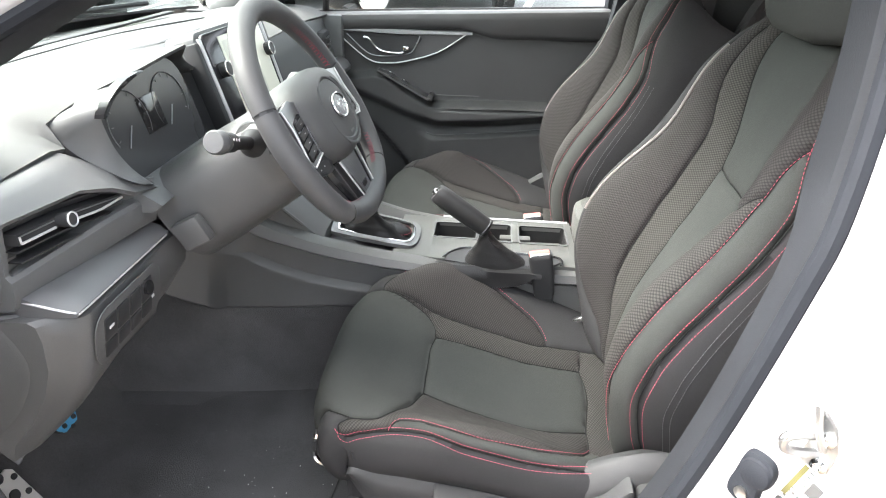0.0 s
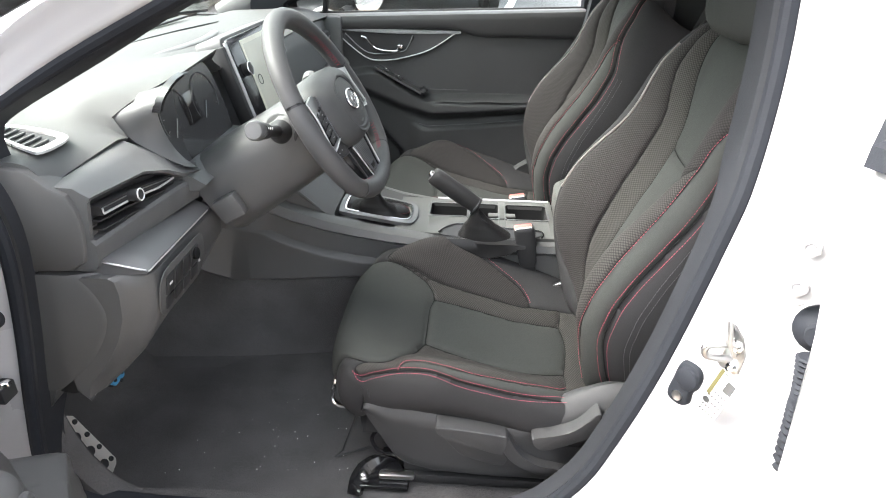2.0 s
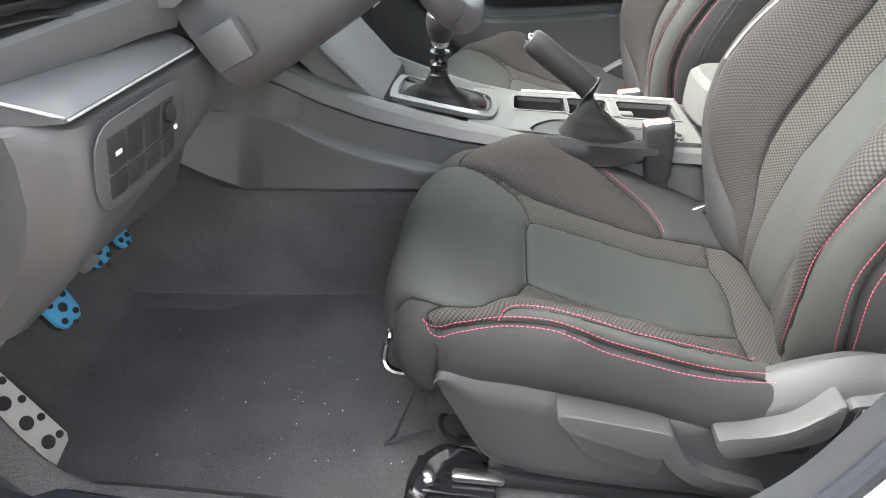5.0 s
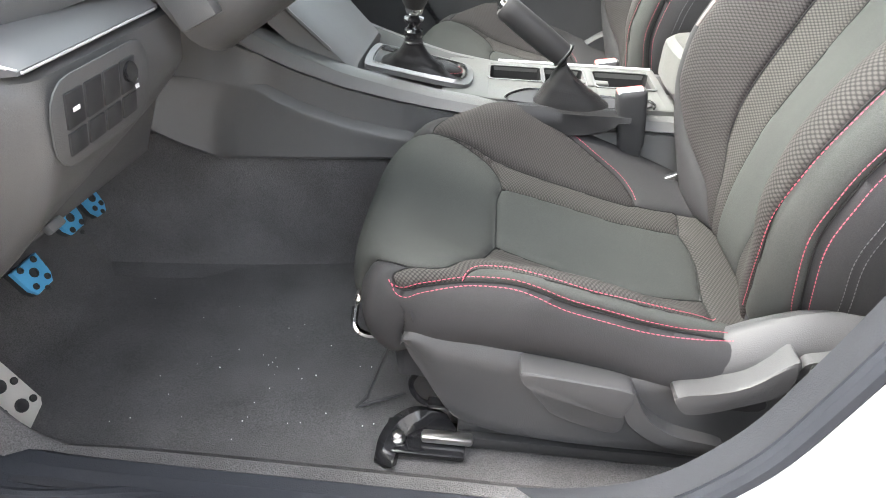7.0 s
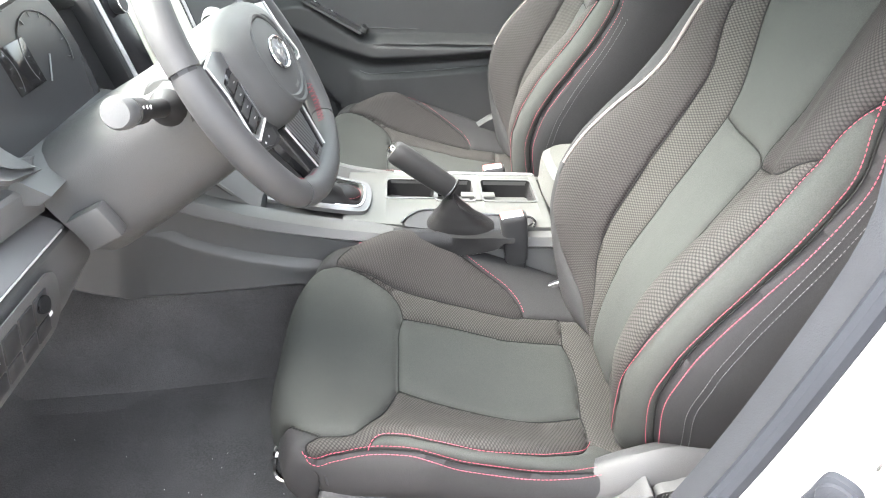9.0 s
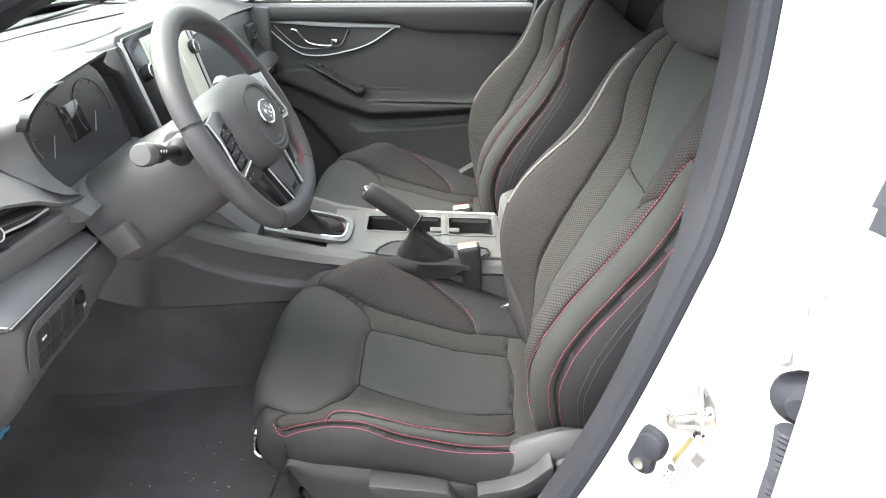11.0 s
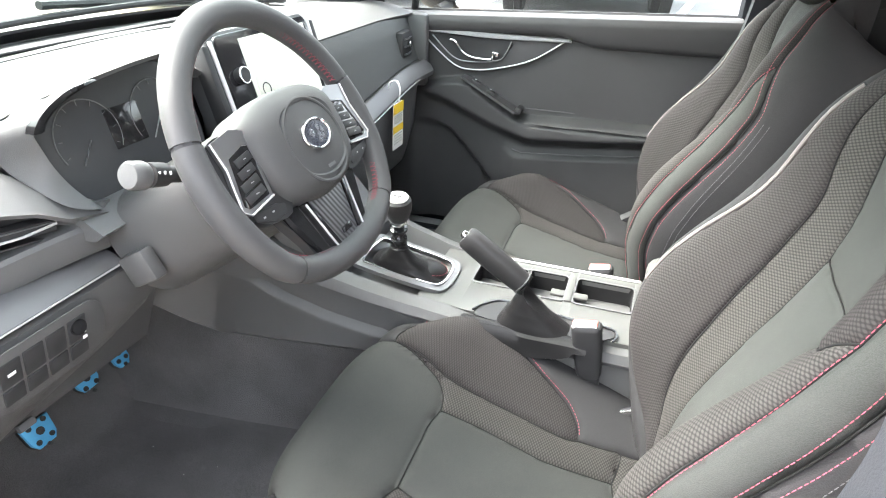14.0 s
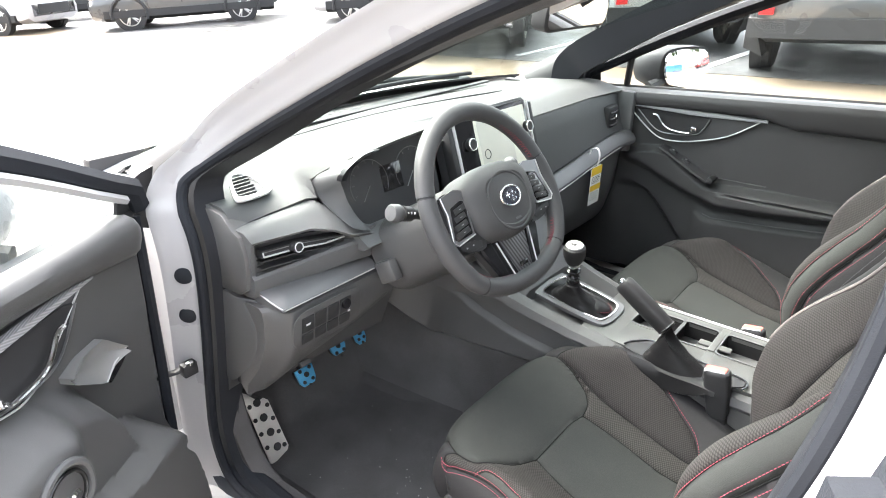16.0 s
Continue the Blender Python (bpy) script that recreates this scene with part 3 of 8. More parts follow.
    i_out_up = up((T, -0.115), (1.063, -0.088), (0.979, -0.075), (0.939, -0.063), (0.905, -0.057), (0.885, -0.063))
    i_out_lo = up((0.885, -0.063), (0.845, -0.059), (0.78, -0.06), (0.70, -0.065), (0.62, -0.07), (0.48, -0.07))
    crease = up((0.905, 0.068), (0.900, 0.03), (0.899, -0.01), (0.896, -0.045), (0.885, -0.063))
    shoulder = up((0.885, -0.063), (0.892, -0.11), (0.903, -0.16), (0.913, -0.196), (0.934, -0.217), (0.952, -0.238))
    red_up = up((1.030, -0.259), (1.012, -0.249), (0.998, -0.243), (0.978, -0.2385), (0.952, -0.238))
    red_lo = up((0.952, -0.238), (0.92, -0.2375), (0.86, -0.243), (0.785, -0.251), (0.73, -0.251), (0.68, -0.244), (0.635, -0.236), (0.60, -0.229), (0.56, -0.222), (0.52, -0.215))
    w_up = up((T, -0.247), (1.1, -0.249), (1.07, -0.254), (1.030, -0.259))
    w_lo = up((1.030, -0.259), (1.0, -0.267), (0.955, -0.280), (0.89, -0.286), (0.83, -0.291), (0.77, -0.295), (0.71, -0.292), (0.66, -0.288), (0.60, -0.286), (0.55, -0.289), (0.52, -0.292))
    foot = up((0.52, -0.215), (0.505, -0.23), (0.50, -0.255), (0.506, -0.278), (0.52, -0.292))
    line = lambda *pts: [(Z(z), v) for z, v in pts]
    panel("lower_insert", k, [rev(i_in_lo), crease, i_out_lo], M_CLOTH, "charcoal suede centre panel", puff=0.008, soft=0.03)
    panel("upper_insert", k, [i_in_up, crease, rev(i_out_up)], M_CLOTH, "charcoal suede upper panel", puff=0.008, soft=0.03)
    panel("inner_knit_band", k, [i_in_up, i_in_lo, rev(k_in)], knit_a, "studded grey knit band", puff=0.004)
    panel("inner_knit_bolster", k, [k_in, rev(pipe)], knit_b, "purple-black ribbed knit bolster", puff=0.004)
    panel("outer_knit_band", k, [i_out_lo, line((0.48, -0.20), (0.52, -0.215)), rev(red_lo), rev(shoulder)], knit_a, "studded grey knit band", puff=0.003)
    panel("shoulder_knit", k, [i_out_up, shoulder, rev(red_up), rev(w_up)], knit_b, "ribbed knit shoulder", puff=0.005)
    panel("outer_bolster", k, [red_up, red_lo, foot, rev(w_lo)], M_CLOTH, "charcoal suede bolster", puff=0.005)
    panel("outer_side", k, [w_up, w_lo, rev(foot), line((0.47, -0.21), (0.46, -0.30), (0.46, -0.45), (0.6, -0.45), (0.8, -0.45), (1.0, -0.45), (1.12, -0.45))], M_SIDE, "black cloth side", puff=0.004, soft=0.03)
    panel("inner_side", k, [pipe, line((0.46, 0.30), (0.46, 0.45), (0.6, 0.45), (0.8, 0.45), (1.0, 0.45), (1.12, 0.45))], M_SIDE, "black cloth side", puff=0.006)
    # Dark cords laid in the seams: the grooves' shade is put in as colour.
    for cl, rows in ((c, (thigh_in, thigh_rear, thigh_out, corner, ins_in, ins_rear, ins_out, rib_low, rib_top, strip_end, strip_out_end, red_in, welt, nose)), (k, (i_in_up, i_in_lo, k_in, i_out_up, i_out_lo, crease, shoulder, red_up[:-1] + red_lo, w_up[:-1] + w_lo))):
        for e in rows:
            cord("seam", cl, e[::2] + e[-1:], 0.0012, M_SEAM, th, lift=-0.0030)
    cord("piping", k, [q for q in pipe if q[0] < Z(0.70)][6::4], 0.0034, M_PIPE, th, "pale pink piping", lift=0.0)
    red_line = [(u, v - 0.0045) for u, v in (red_up[:-1] + red_lo)[3:]]
    dashes("stitching", k, [red_line, shift(w_up[:-1] + w_lo, 0.0075), shift(w_up[:-1] + w_lo, -0.0075)], red, th, "red contrast stitching", r=0.0007)
    dashes("stitching", k, [line((0.94, -0.298 - e), (0.90, -0.303 - e), (0.844, -0.311 - e), (0.80, -0.319 - e), (0.757, -0.326 - e), (0.707, -0.327 - e), (0.66, -0.324 - e), (0.606, -0.322 - e), (0.55, -0.32 - e)) for e in (0.0, 0.010)], M_GREYT, th, "grey twin stitching", r=0.0006)
    # head restraint on two posts
    hr = B()
    rows = []
    for i in range(15):
        a = -1 + 2 * i / 14
        w = 0.138 * (1 - abs(a) ** 4.0) ** 0.35 + 0.001
        rows.append([(0.535 + 0.060 * (1 - abs(a) ** 3) ** 0.5 * math.cos(q) * (1.15 if math.cos(q) < 0 else 0.9) + 0.02 * a, yc + 0.01 * mirror + w * math.copysign(abs(math.sin(q)) ** 0.7, math.sin(q)), 1.216 + 0.100 * a) for q in [2 * math.pi * j / 28 for j in range(28)]])
    head = part("headrest", loft(hr, rows), M_CLOTH, th, "charcoal cloth head restraint")
    for s in (-1, 1):
        part("post", tube(B(), [(0.56, yc + 0.06 * s, 1.10), (0.55, yc + 0.06 * s, 1.18)], 0.006), M_CHROME, head)
    # plastic side cover with its levers, towards the door
    Y = lambda d: yc - door * d
    top = np.array(spline([(-0.114, 0.500), (-0.109, 0.517), (-0.098, 0.526), (-0.078, 0.527), (-0.02, 0.522), (0.043, 0.513), (0.107, 0.507), (0.169, 0.508), (0.21, 0.516), (0.247, 0.538), (0.285, 0.562), (0.344, 0.582), (0.47, 0.595)], 6))
    low = np.array(spline([(-0.114, 0.490), (-0.103, 0.462), (-0.086, 0.430), (-0.064, 0.390), (-0.045, 0.366), (-0.009, 0.355), (0.1, 0.346), (0.2, 0.345), (0.29, 0.350), (0.47, 0.38)], 6))
    deep = lambda x: 0.256 - 0.13 * max(0.0, 0.02 - x) + 0.006 * step(0.20, 0.31, x)
    rows = []
    for x in np.concatenate([np.linspace(-0.114, -0.09, 7), np.linspace(-0.08, 0.47, 50)]):
        d = deep(x)
        zt, zb = float(np.interp(x, top[:, 0], top[:, 1])) - 0.85 * (0.256 - min(d, 0.256)), float(np.interp(x, low[:, 0], low[:, 1]))
        f = min(1.0, (zt - zb) / 0.13)
        rows.append([(x, Y(d + e), z) for e, z in ((-0.046, zt - 0.010 * f), (-0.034, zt - 0.002 * f), (-0.027, zt), (-0.020, zt - 0.003 * f), (-0.008, zt - 0.016 * f), (-0.001, zt - 0.027 * f), (0.001, zt - 0.036 * f), (0.0, zt - 0.050 * f), (-0.004, zt - 0.070 * f), (-0.008, zb + 0.030 * f), (-0.008, zb + 0.012 * f), (-0.014, zb + 0.002), (-0.026, zb), (-0.046, zb))])
    shell = part("side_cover", loft(B(), rows), M_COVER, th, "dark grained plastic side cover")

    def lever(nm, outline, d0, d1, cut=0.90, material=M_COVER, lab=""):
        pts = spline(outline, 4, True)
        m = np.mean(pts, axis=0)
        rows = [[(x, Y(d), z) for x, z in pts] for d in (d0, d1 - 0.005)]
        for k_, d in ((0.985, d1 - 0.0015), (cut, d1)):
            rows.append([(m[0] + (x - m[0]) * (1 - (1 - k_) * 0.4), Y(d), m[1] + (z - m[1]) * k_) for x, z in pts])
        return part(nm, loft(B(), rows), material, shell, lab)

    lever("height_lever", [(0.026, 0.495), (0.036, 0.4985), (0.090, 0.493), (0.143, 0.486), (0.155, 0.476), (0.150, 0.448), (0.140, 0.441), (0.090, 0.456), (0.046, 0.470), (0.031, 0.481)], 0.245, 0.281)
    lever("lever_arm", [(0.147, 0.482), (0.158, 0.474), (0.170, 0.450), (0.187, 0.428), (0.219, 0.408), (0.274, 0.397), (0.270, 0.384), (0.213, 0.388), (0.172, 0.410), (0.150, 0.440)], 0.245, 0.272)
    lever("lever_web", [(0.040, 0.468), (0.062, 0.428), (0.088, 0.411), (0.150, 0.395), (0.157, 0.428), (0.145, 0.446), (0.09, 0.458)], 0.240, 0.263)
    lever("recliner_lever", [(0.198, 0.487), (0.235, 0.498), (0.268, 0.514), (0.303, 0.551), (0.311, 0.540), (0.305, 0.506), (0.262, 0.478), (0.222, 0.462), (0.206, 0.466)], 0.245, 0.286)
    pad = lever("ribbed_pad", [(0.318, 0.541), (0.340, 0.550), (0.364, 0.556), (0.374, 0.534), (0.382, 0.511), (0.350, 0.497), (0.322, 0.487), (0.318, 0.510)], 0.245, 0.276, 0.97)
    for i in range(13):
        x = 0.323 + 0.0042 * i
        part("rib", box(B(), (x + 0.003, Y(0.2765), 0.522 + 0.12 * (x - 0.345)), (0.0018, 0.002, 0.045), 0.0), M_COVER, pad)
    # runners and the slide bar under the front edge
    for d in (0.212, -0.19):
        rail = part("rail", box(B(), (0.17, Y(d - 0.006), 0.306), (0.42, 0.036, 0.022), 0.006), M_BLACK, th)
        part("runner", box(B(), (0.16, Y(d - 0.01), 0.330), (0.40, 0.024, 0.026), 0.005), M_BLACK, rail)
        arch = spline([(-0.146, Y(d + 0.045), 0.296), (-0.143, Y(d + 0.02), 0.312), (-0.128, Y(d - 0.008), 0.322), (-0.10, Y(d - 0.026), 0.327), (-0.065, Y(d - 0.024), 0.326)], 5)
        part("foot_bracket", loft(B(), [[(q[0], q[1], 0.290), (q[0], q[1], q[2]), (q[0] + 0.010, q[1] - 0.008 * (1 if d > 0 else -1) * door, q[2] + 0.002), (q[0] + 0.026, q[1] - 0.016 * (1 if d > 0 else -1) * door, 0.304), (q[0] + 0.03, q[1], 0.290)] for q in arch]), M_GLOSS, rail, "black pressed steel foot")
        part("foot_plate", box(B(), (-0.082, Y(d + 0.008), 0.302), (0.11, 0.06, 0.010), 0.004), M_GLOSS, rail)
        part("bolt", lathe(B(), [(0.011, 0), (0.011, 0.003), (0.0075, 0.003), (0.0075, 0.010), (0.004, 0.012)], (-0.118, Y(d + 0.016), 0.308), (0, 0, 1), 8), M_STEEL, rail)
        part("slide_end", box(B(), (-0.052, Y(d + 0.014), 0.316), (0.070, 0.018, 0.012), 0.005), M_STEEL, rail, "bright metal rail end")
        part("catch", box(B(), (-0.062, Y(d - 0.012), 0.352), (0.04, 0.016, 0.008), 0.002), M_GLOSS, rail)
        part("spring", tube(B(), spline([(-0.095, Y(d - 0.04), 0.385), (-0.108, Y(d - 0.036), 0.36), (-0.096, Y(d - 0.03), 0.338), (-0.075, Y(d - 0.02), 0.34)], 5), 0.004, 6), M_GLOSS, rail)
    part("slide_bar", tube(B(), spline([(-0.10, Y(0.146), 0.412), (-0.15, Y(0.149), 0.416), (-0.177, Y(0.150), 0.419), (-0.189, Y(0.148), 0.434), (-0.186, Y(0.144), 0.465), (-0.176, Y(0.14), 0.50), (-0.176, Y(-0.14), 0.50), (-0.10, Y(-0.15), 0.44)], 8), 0.0052, 8), M_CHROME, th, "bent chrome slide bar")
    part("harness_bracket", tube(B(), [(-0.135, Y(0.15), 0.42), (-0.168, Y(0.163), 0.325), (-0.172, Y(0.166), 0.312), (-0.186, Y(0.178), 0.305), (-0.12, Y(0.14), 0.302)], 0.0025, 6), M_BLACK, th)
    return th


# ---- the car's shell ----
YC, YD, YP = 1.372, 1.0, 1.744          # middle of the car, middles of the seats


def lean(z):
    """How far the side of the car leans in above the belt."""
    return 0.20 * max(0.0, z - 0.98)


# edge of the door opening, (x, z), from the foot of the front post round over the roof to the sill
RING = [(-0.598, 0.335), (-0.632, 0.385), (-0.644, 0.47), (-0.624, 0.60), (-0.597, 0.74), (-0.580, 0.86), (-0.583, 0.93), (-0.600, 0.98), (-0.605, 1.02), (-0.575, 1.062), (-0.42, 1.148), (-0.18, 1.268), (0.02, 1.355), (0.20, 1.415), (0.36, 1.415), (0.43, 1.345),
        (0.440, 1.20), (0.432, 1.06), (0.408, 0.918), (0.366, 0.722), (0.320, 0.57), (0.268, 0.45), (0.17, 0.355), (0.0, 0.322), (-0.30, 0.320), (-0.52, 0.318)]


def opening(side):
    """The painted flange, the outer post skins and the rubber round one front door opening. side = 1: towards -y."""
    Y = lambda y: y if side > 0 else 2 * YC - y
    pts = spline(RING, 6, True)
    c = np.array((-0.05, 0.85))
    k = len(pts)
    skin, ring, fat = [], [], []
    for i, q in enumerate(pts):
        t = np.array(pts[(i + 1) % k]) - np.array(pts[i - 1])
        n = np.array((-t[1], t[0])) / np.linalg.norm(t)
        n = n if n @ (q - c) > 0 else -n
        front = 1 / (1 + math.exp((q[0] + 0.45) / 0.04)) * (1 / (1 + math.exp((q[1] - 1.10) / 0.02)))
        post = 1 / (1 + math.exp(-(q[1] - 1.05) / 0.02)) * (1 / (1 + math.exp((q[0] - 0.3) / 0.05)))
        row = []
        for d, y in ((0.0, 0.655), (0.004, 0.640), (0.016, 0.612), (0.030, 0.600), (0.052, 0.578), (0.078, 0.540), (0.100, 0.522), (0.115, 0.490), (0.135, 0.470), (0.125, 0.56), (0.07, 0.64)):
            dd = d * (1 - 0.62 * front) * (1 - 0.60 * post) - 0.018 * front
            y2 = 0.64 - (0.64 - y) * (1 - 0.75 * post) if y < 0.64 else y
            y2 = 0.612 - (0.612 - y2) * (1 - 0.70 * front) if y2 < 0.612 else y2
            y2 -= front * max(0.0, y2 - 0.606)
            p = q + n * dd
            row.append((p[0], Y(y2 + lean(p[1])), p[1]))
        skin.append(row)
        p = q - n * 0.014 * front
        ring.append((p[0], Y(0.652 + lean(p[1]) - 0.040 * front), p[1]))
        fat.append(0.013 - 0.003 * front)
    skin.append(skin[0])
    th = thing("door_frame", (0.0, Y(0.6), 0.35), "white painted body round the front door opening", "car body", kind="structure")
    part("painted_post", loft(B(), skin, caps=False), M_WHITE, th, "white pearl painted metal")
    part("rubber_seal", tube(B(), ring, fat, 10, True), M_RUBBER, th, "blue-black rubber door seal")
    inner = []
    for i, q in enumerate(pts):
        t = np.array(pts[(i + 1) % k]) - np.array(pts[i - 1])
        n = np.array((-t[1], t[0])) / np.linalg.norm(t)
        n = n if n @ (q - c) > 0 else -n
        row = []
        fore = 1 / (1 + math.exp((q[0] + 0.40) / 0.03))
        deep = 0.69 - 0.022 * fore / (1 + math.exp((q[1] - 0.56) / 0.02)) + 0.03 / (1 + math.exp(-(q[1] - 0.98) / 0.02)) * (1 - fore) + 0.045 * fore / (1 + math.exp(-(q[1] - 0.60) / 0.03)) / (1 + math.exp((q[1] - 0.90) / 0.02)) + 0.03 * fore / (1 + math.exp(-(q[1] - 1.07) / 0.01))
        for d, y in ((0.0, 0.66), (-0.008 - 0.008 * fore, 0.662), (-0.014 - 0.006 * fore, 0.670), (-0.015 - 0.008 * fore, deep), (0.075, deep + 0.005), (0.075, 0.662)):
            p = q + n * d
            row.append((p[0], Y(y + lean(p[1]) - (0.030 * fore / (1 + math.exp((q[1] - 1.08) / 0.03)) if y < 0.665 else 0.0)), p[1]))
        inner.append(row)
    inner.append(inner[0])
    part("inner_trim", loft(B(), inner, caps=False), M_INNER, th, "dark grey inner trim")
    return th


frame_left = opening(1)
opening(-1)

# metal and plastic on the rear post
def post_fittings():
    m = axes((0.409, 0.551, 0.818), (0.62, -0.72, 0.0), (-0.02, 0.06, 1)) @ Matrix.Diagonal((0.60, 0.72, 0.8, 1))
    th = thing("door_striker", (0.400, 0.556, 0.80), "bright zinc door striker bolted to the white post", "striker")
    part("striker_plate", prism(B(), [(-0.020, -0.036), (0.012, -0.050), (0.030, -0.040), (0.034, 0.000), (0.020, 0.030), (-0.006, 0.050), (-0.016, 0.044), (-0.006, 0.006)], m, 0.005, 0.001), M_ZINC, th)
    part("striker_loop", tube(B(), [m @ Vector(q) for q in spline([(0.004, 0.014, 0.002), (-0.022, 0.012, 0.030), (-0.030, 0.006, 0.038), (-0.029, -0.006, 0.038), (-0.020, -0.014, 0.030), (0.006, -0.018, 0.002)], 5)], 0.0050, 8), M_ZINC, th)
    part("striker_horn", tube(B(), [m @ Vector(q) for q in ((-0.002, 0.040, 0.004), (-0.010, 0.056, 0.012), (0.004, 0.020, 0.016), (0.014, -0.006, 0.008))], 0.0035, 8), M_ZINC, th)
    for x, y in ((0.016, -0.030), (0.014, 0.012)):
        part("screw", lathe(B(), [(0.008, 0), (0.008, 0.004), (0.004, 0.006), (0.002, 0.004)], m @ Vector((x, y, 0.005)), m.to_3x3() @ Vector((0, 0, 1)), 12), M_CHROME, th)
    m = axes((0.3725, 0.568, 0.746), (0.60, -0.80, -0.03), (0.03, 0.06, 1)) @ Matrix.Diagonal((0.70, 0.78, 0.8, 1))
    th = thing("lock_cover", (0.352, 0.582, 0.73), "dark blue plastic cap screwed to the white post", "plastic cap")
    cap_o = [tuple(q) for q in spline([(-0.030, -0.026), (-0.024, -0.042), (0.002, -0.044), (0.018, -0.032), (0.018, -0.010), (0.026, 0.004), (0.028, 0.028), (0.016, 0.042), (-0.012, 0.042), (-0.022, 0.030), (-0.026, 0.0)], 3, True)]
    part("cap", loft(B(), [[m @ Vector((x * k, y * k, z)) for x, y in cap_o] for k, z in ((1.0, 0.0), (1.0, 0.004), (0.95, 0.009), (0.80, 0.0115))]), M_RUBBER, th)
    part("dome", lathe(B(), [(0.017, 0), (0.0155, 0.003), (0.010, 0.005), (0.001, 0.0055)], m @ Vector((0.004, 0.016, 0.0115)), m.to_3x3() @ Vector((0, 0, 1)), 16), M_RUBBER, th)
    part("screw", lathe(B(), [(0.007, 0), (0.007, 0.003), (0.003, 0.004)], m @ Vector((-0.004, -0.024, 0.012)), m.to_3x3() @ Vector((0, 0, 1)), 12), M_STEEL, th)
    m = axes((0.4045, 0.543, 0.748), (0.62, -0.76, -0.02), (-0.02, 0.1, 1)) @ Matrix.Rotation(radians(-13), 4, "Z")
    th = thing("tyre_label", (0.408, 0.540, 0.70), "printed white tyre label with an olive band on the post", "label")
    part("sticker", prism(B(), [(-0.014, -0.038), (0.014, -0.038), (0.014, 0.040), (-0.014, 0.040)], m, 0.0012), M_CARD, th)
    m = m @ Matrix.Translation((0, 0, 0.0012))
    part("band", prism(B(), [(-0.014, -0.006), (-0.009, -0.006), (-0.009, 0.040), (-0.014, 0.040)], m, 0.0006), M_OLIVE, th, "olive band")
    part("box", prism(B(), [(0.001, 0.012), (0.013, 0.012), (0.013, 0.030), (0.001, 0.030)], m, 0.0006), M_INK, th, "black printed box")
    part("round_mark", lathe(B(), [(0.0048, 0), (0.0048, 0.0006), (0.001, 0.0007)], m @ Vector((-0.009, -0.016, 0)), m.to_3x3() @ Vector((0, 0, 1)), 14), M_INK, th, "round printed mark")
    for i in range(4):
        part("text_line", prism(B(), [(-0.007, 0.036 - 0.006 * i), (0.0, 0.036 - 0.006 * i), (0.0, 0.0375 - 0.006 * i), (-0.007, 0.0375 - 0.006 * i)], m, 0.0004), M_INK, th)
    for i in range(5):
        y = 0.007 - 0.009 * i
        part("text_line", prism(B(), [(-0.004 if i == 2 else -0.011, y), (0.0125, y), (0.0125, y + 0.0013), (-0.004 if i == 2 else -0.011, y + 0.0013)], m, 0.0004), M_INK, th)
        for x in (-0.012, -0.007, -0.002, 0.003, 0.008):
            part("text_bar", prism(B(), [(x + 0.001, y - 0.006), (x + 0.004, y - 0.006), (x + 0.004, y - 0.003), (x + 0.001, y - 0.003)], m, 0.0004), M_INK, th)
    # rear door hinge
    m = axes((0.450, 0.530, 0.955), (0.80, -0.59, 0.0), (0.05, 0.1, 1)) @ Matrix.Diagonal((0.85, 1.0, 1, 1))
    th = thing("hinge_bracket", (0.447, 0.532, 0.91), "white painted rear door hinge with two bolts", "hinge")
    part("hinge_plate", prism(B(), [(-0.022, -0.040), (0.012, -0.050), (0.030, -0.034), (0.055, -0.030), (0.06, 0.02), (0.035, 0.022), (0.028, 0.045), (0.0, 0.052), (-0.014, 0.048), (-0.018, 0.0)], m, 0.006, 0.002), M_WHITE, th)
    for y in (-0.024, 0.024):
        part("bolt", lathe(B(), [(0.011, 0), (0.011, 0.009), (0.007, 0.011), (0.006, 0.008)], m @ Vector((0.006, y, 0.006)), m.to_3x3() @ Vector((0, 0, 1)), 6), M_WHITE, th)
    th = thing("harness_boot", (0.452, 0.520, 0.86), "ribbed dark rubber cable boot between post and rear door", "cable boot")
    n = m.to_3x3() @ Vector((0, 0, 1))
    part("plug", lathe(B(), [(0.030, 0), (0.030, 0.006), (0.022, 0.014), (0.014, 0.020), (0.012, 0.03)], (0.487, 0.516, 0.877), n, 20), M_RUBBER, th)
    p = spline([(0.472, 0.498, 0.850), (0.478, 0.494, 0.80), (0.479, 0.494, 0.774), (0.484, 0.494, 0.70), (0.488, 0.496, 0.618)], 14)
    part("bellows", tube(B(), p, [0.011 + 0.003 * (i % 2) for i in range(len(p))], 10), M_RUBBER, th)


post_fittings()
part("rear_seal", tube(B(), spline([(0.492, 0.499, 0.74), (0.494, 0.497, 0.66), (0.492, 0.500, 0.50), (0.47, 0.51, 0.36)], 6), 0.011, 8), M_RUBBER, frame_left, "black rubber seal of the rear door")

# front post: plugs, check strap
for z, x in ((0.862, -0.592), (0.774, -0.604)):
    th = thing("body_plug", (x, 0.595, z), "round black rubber plug in the white front post", "rubber plug", "body plugs")
    part("plug_cap", lathe(B(), [(0.017, -0.004), (0.017, 0.003), (0.012, 0.006), (0.002, 0.007)], (x, 0.595, z), (0.8, -0.6, 0), 20), M_RUBBER, th)
th = thing("check_strap", (-0.62, 0.57, 0.65), "black door check strap pinned to the front post", "check strap")
part("strap", tube(B(), [(-0.615, 0.585, 0.655), (-0.632, 0.555, 0.648), (-0.66, 0.51, 0.64), (-0.70, 0.46, 0.63)], 0.009, 8, flat=0.5), M_BLACK, th)
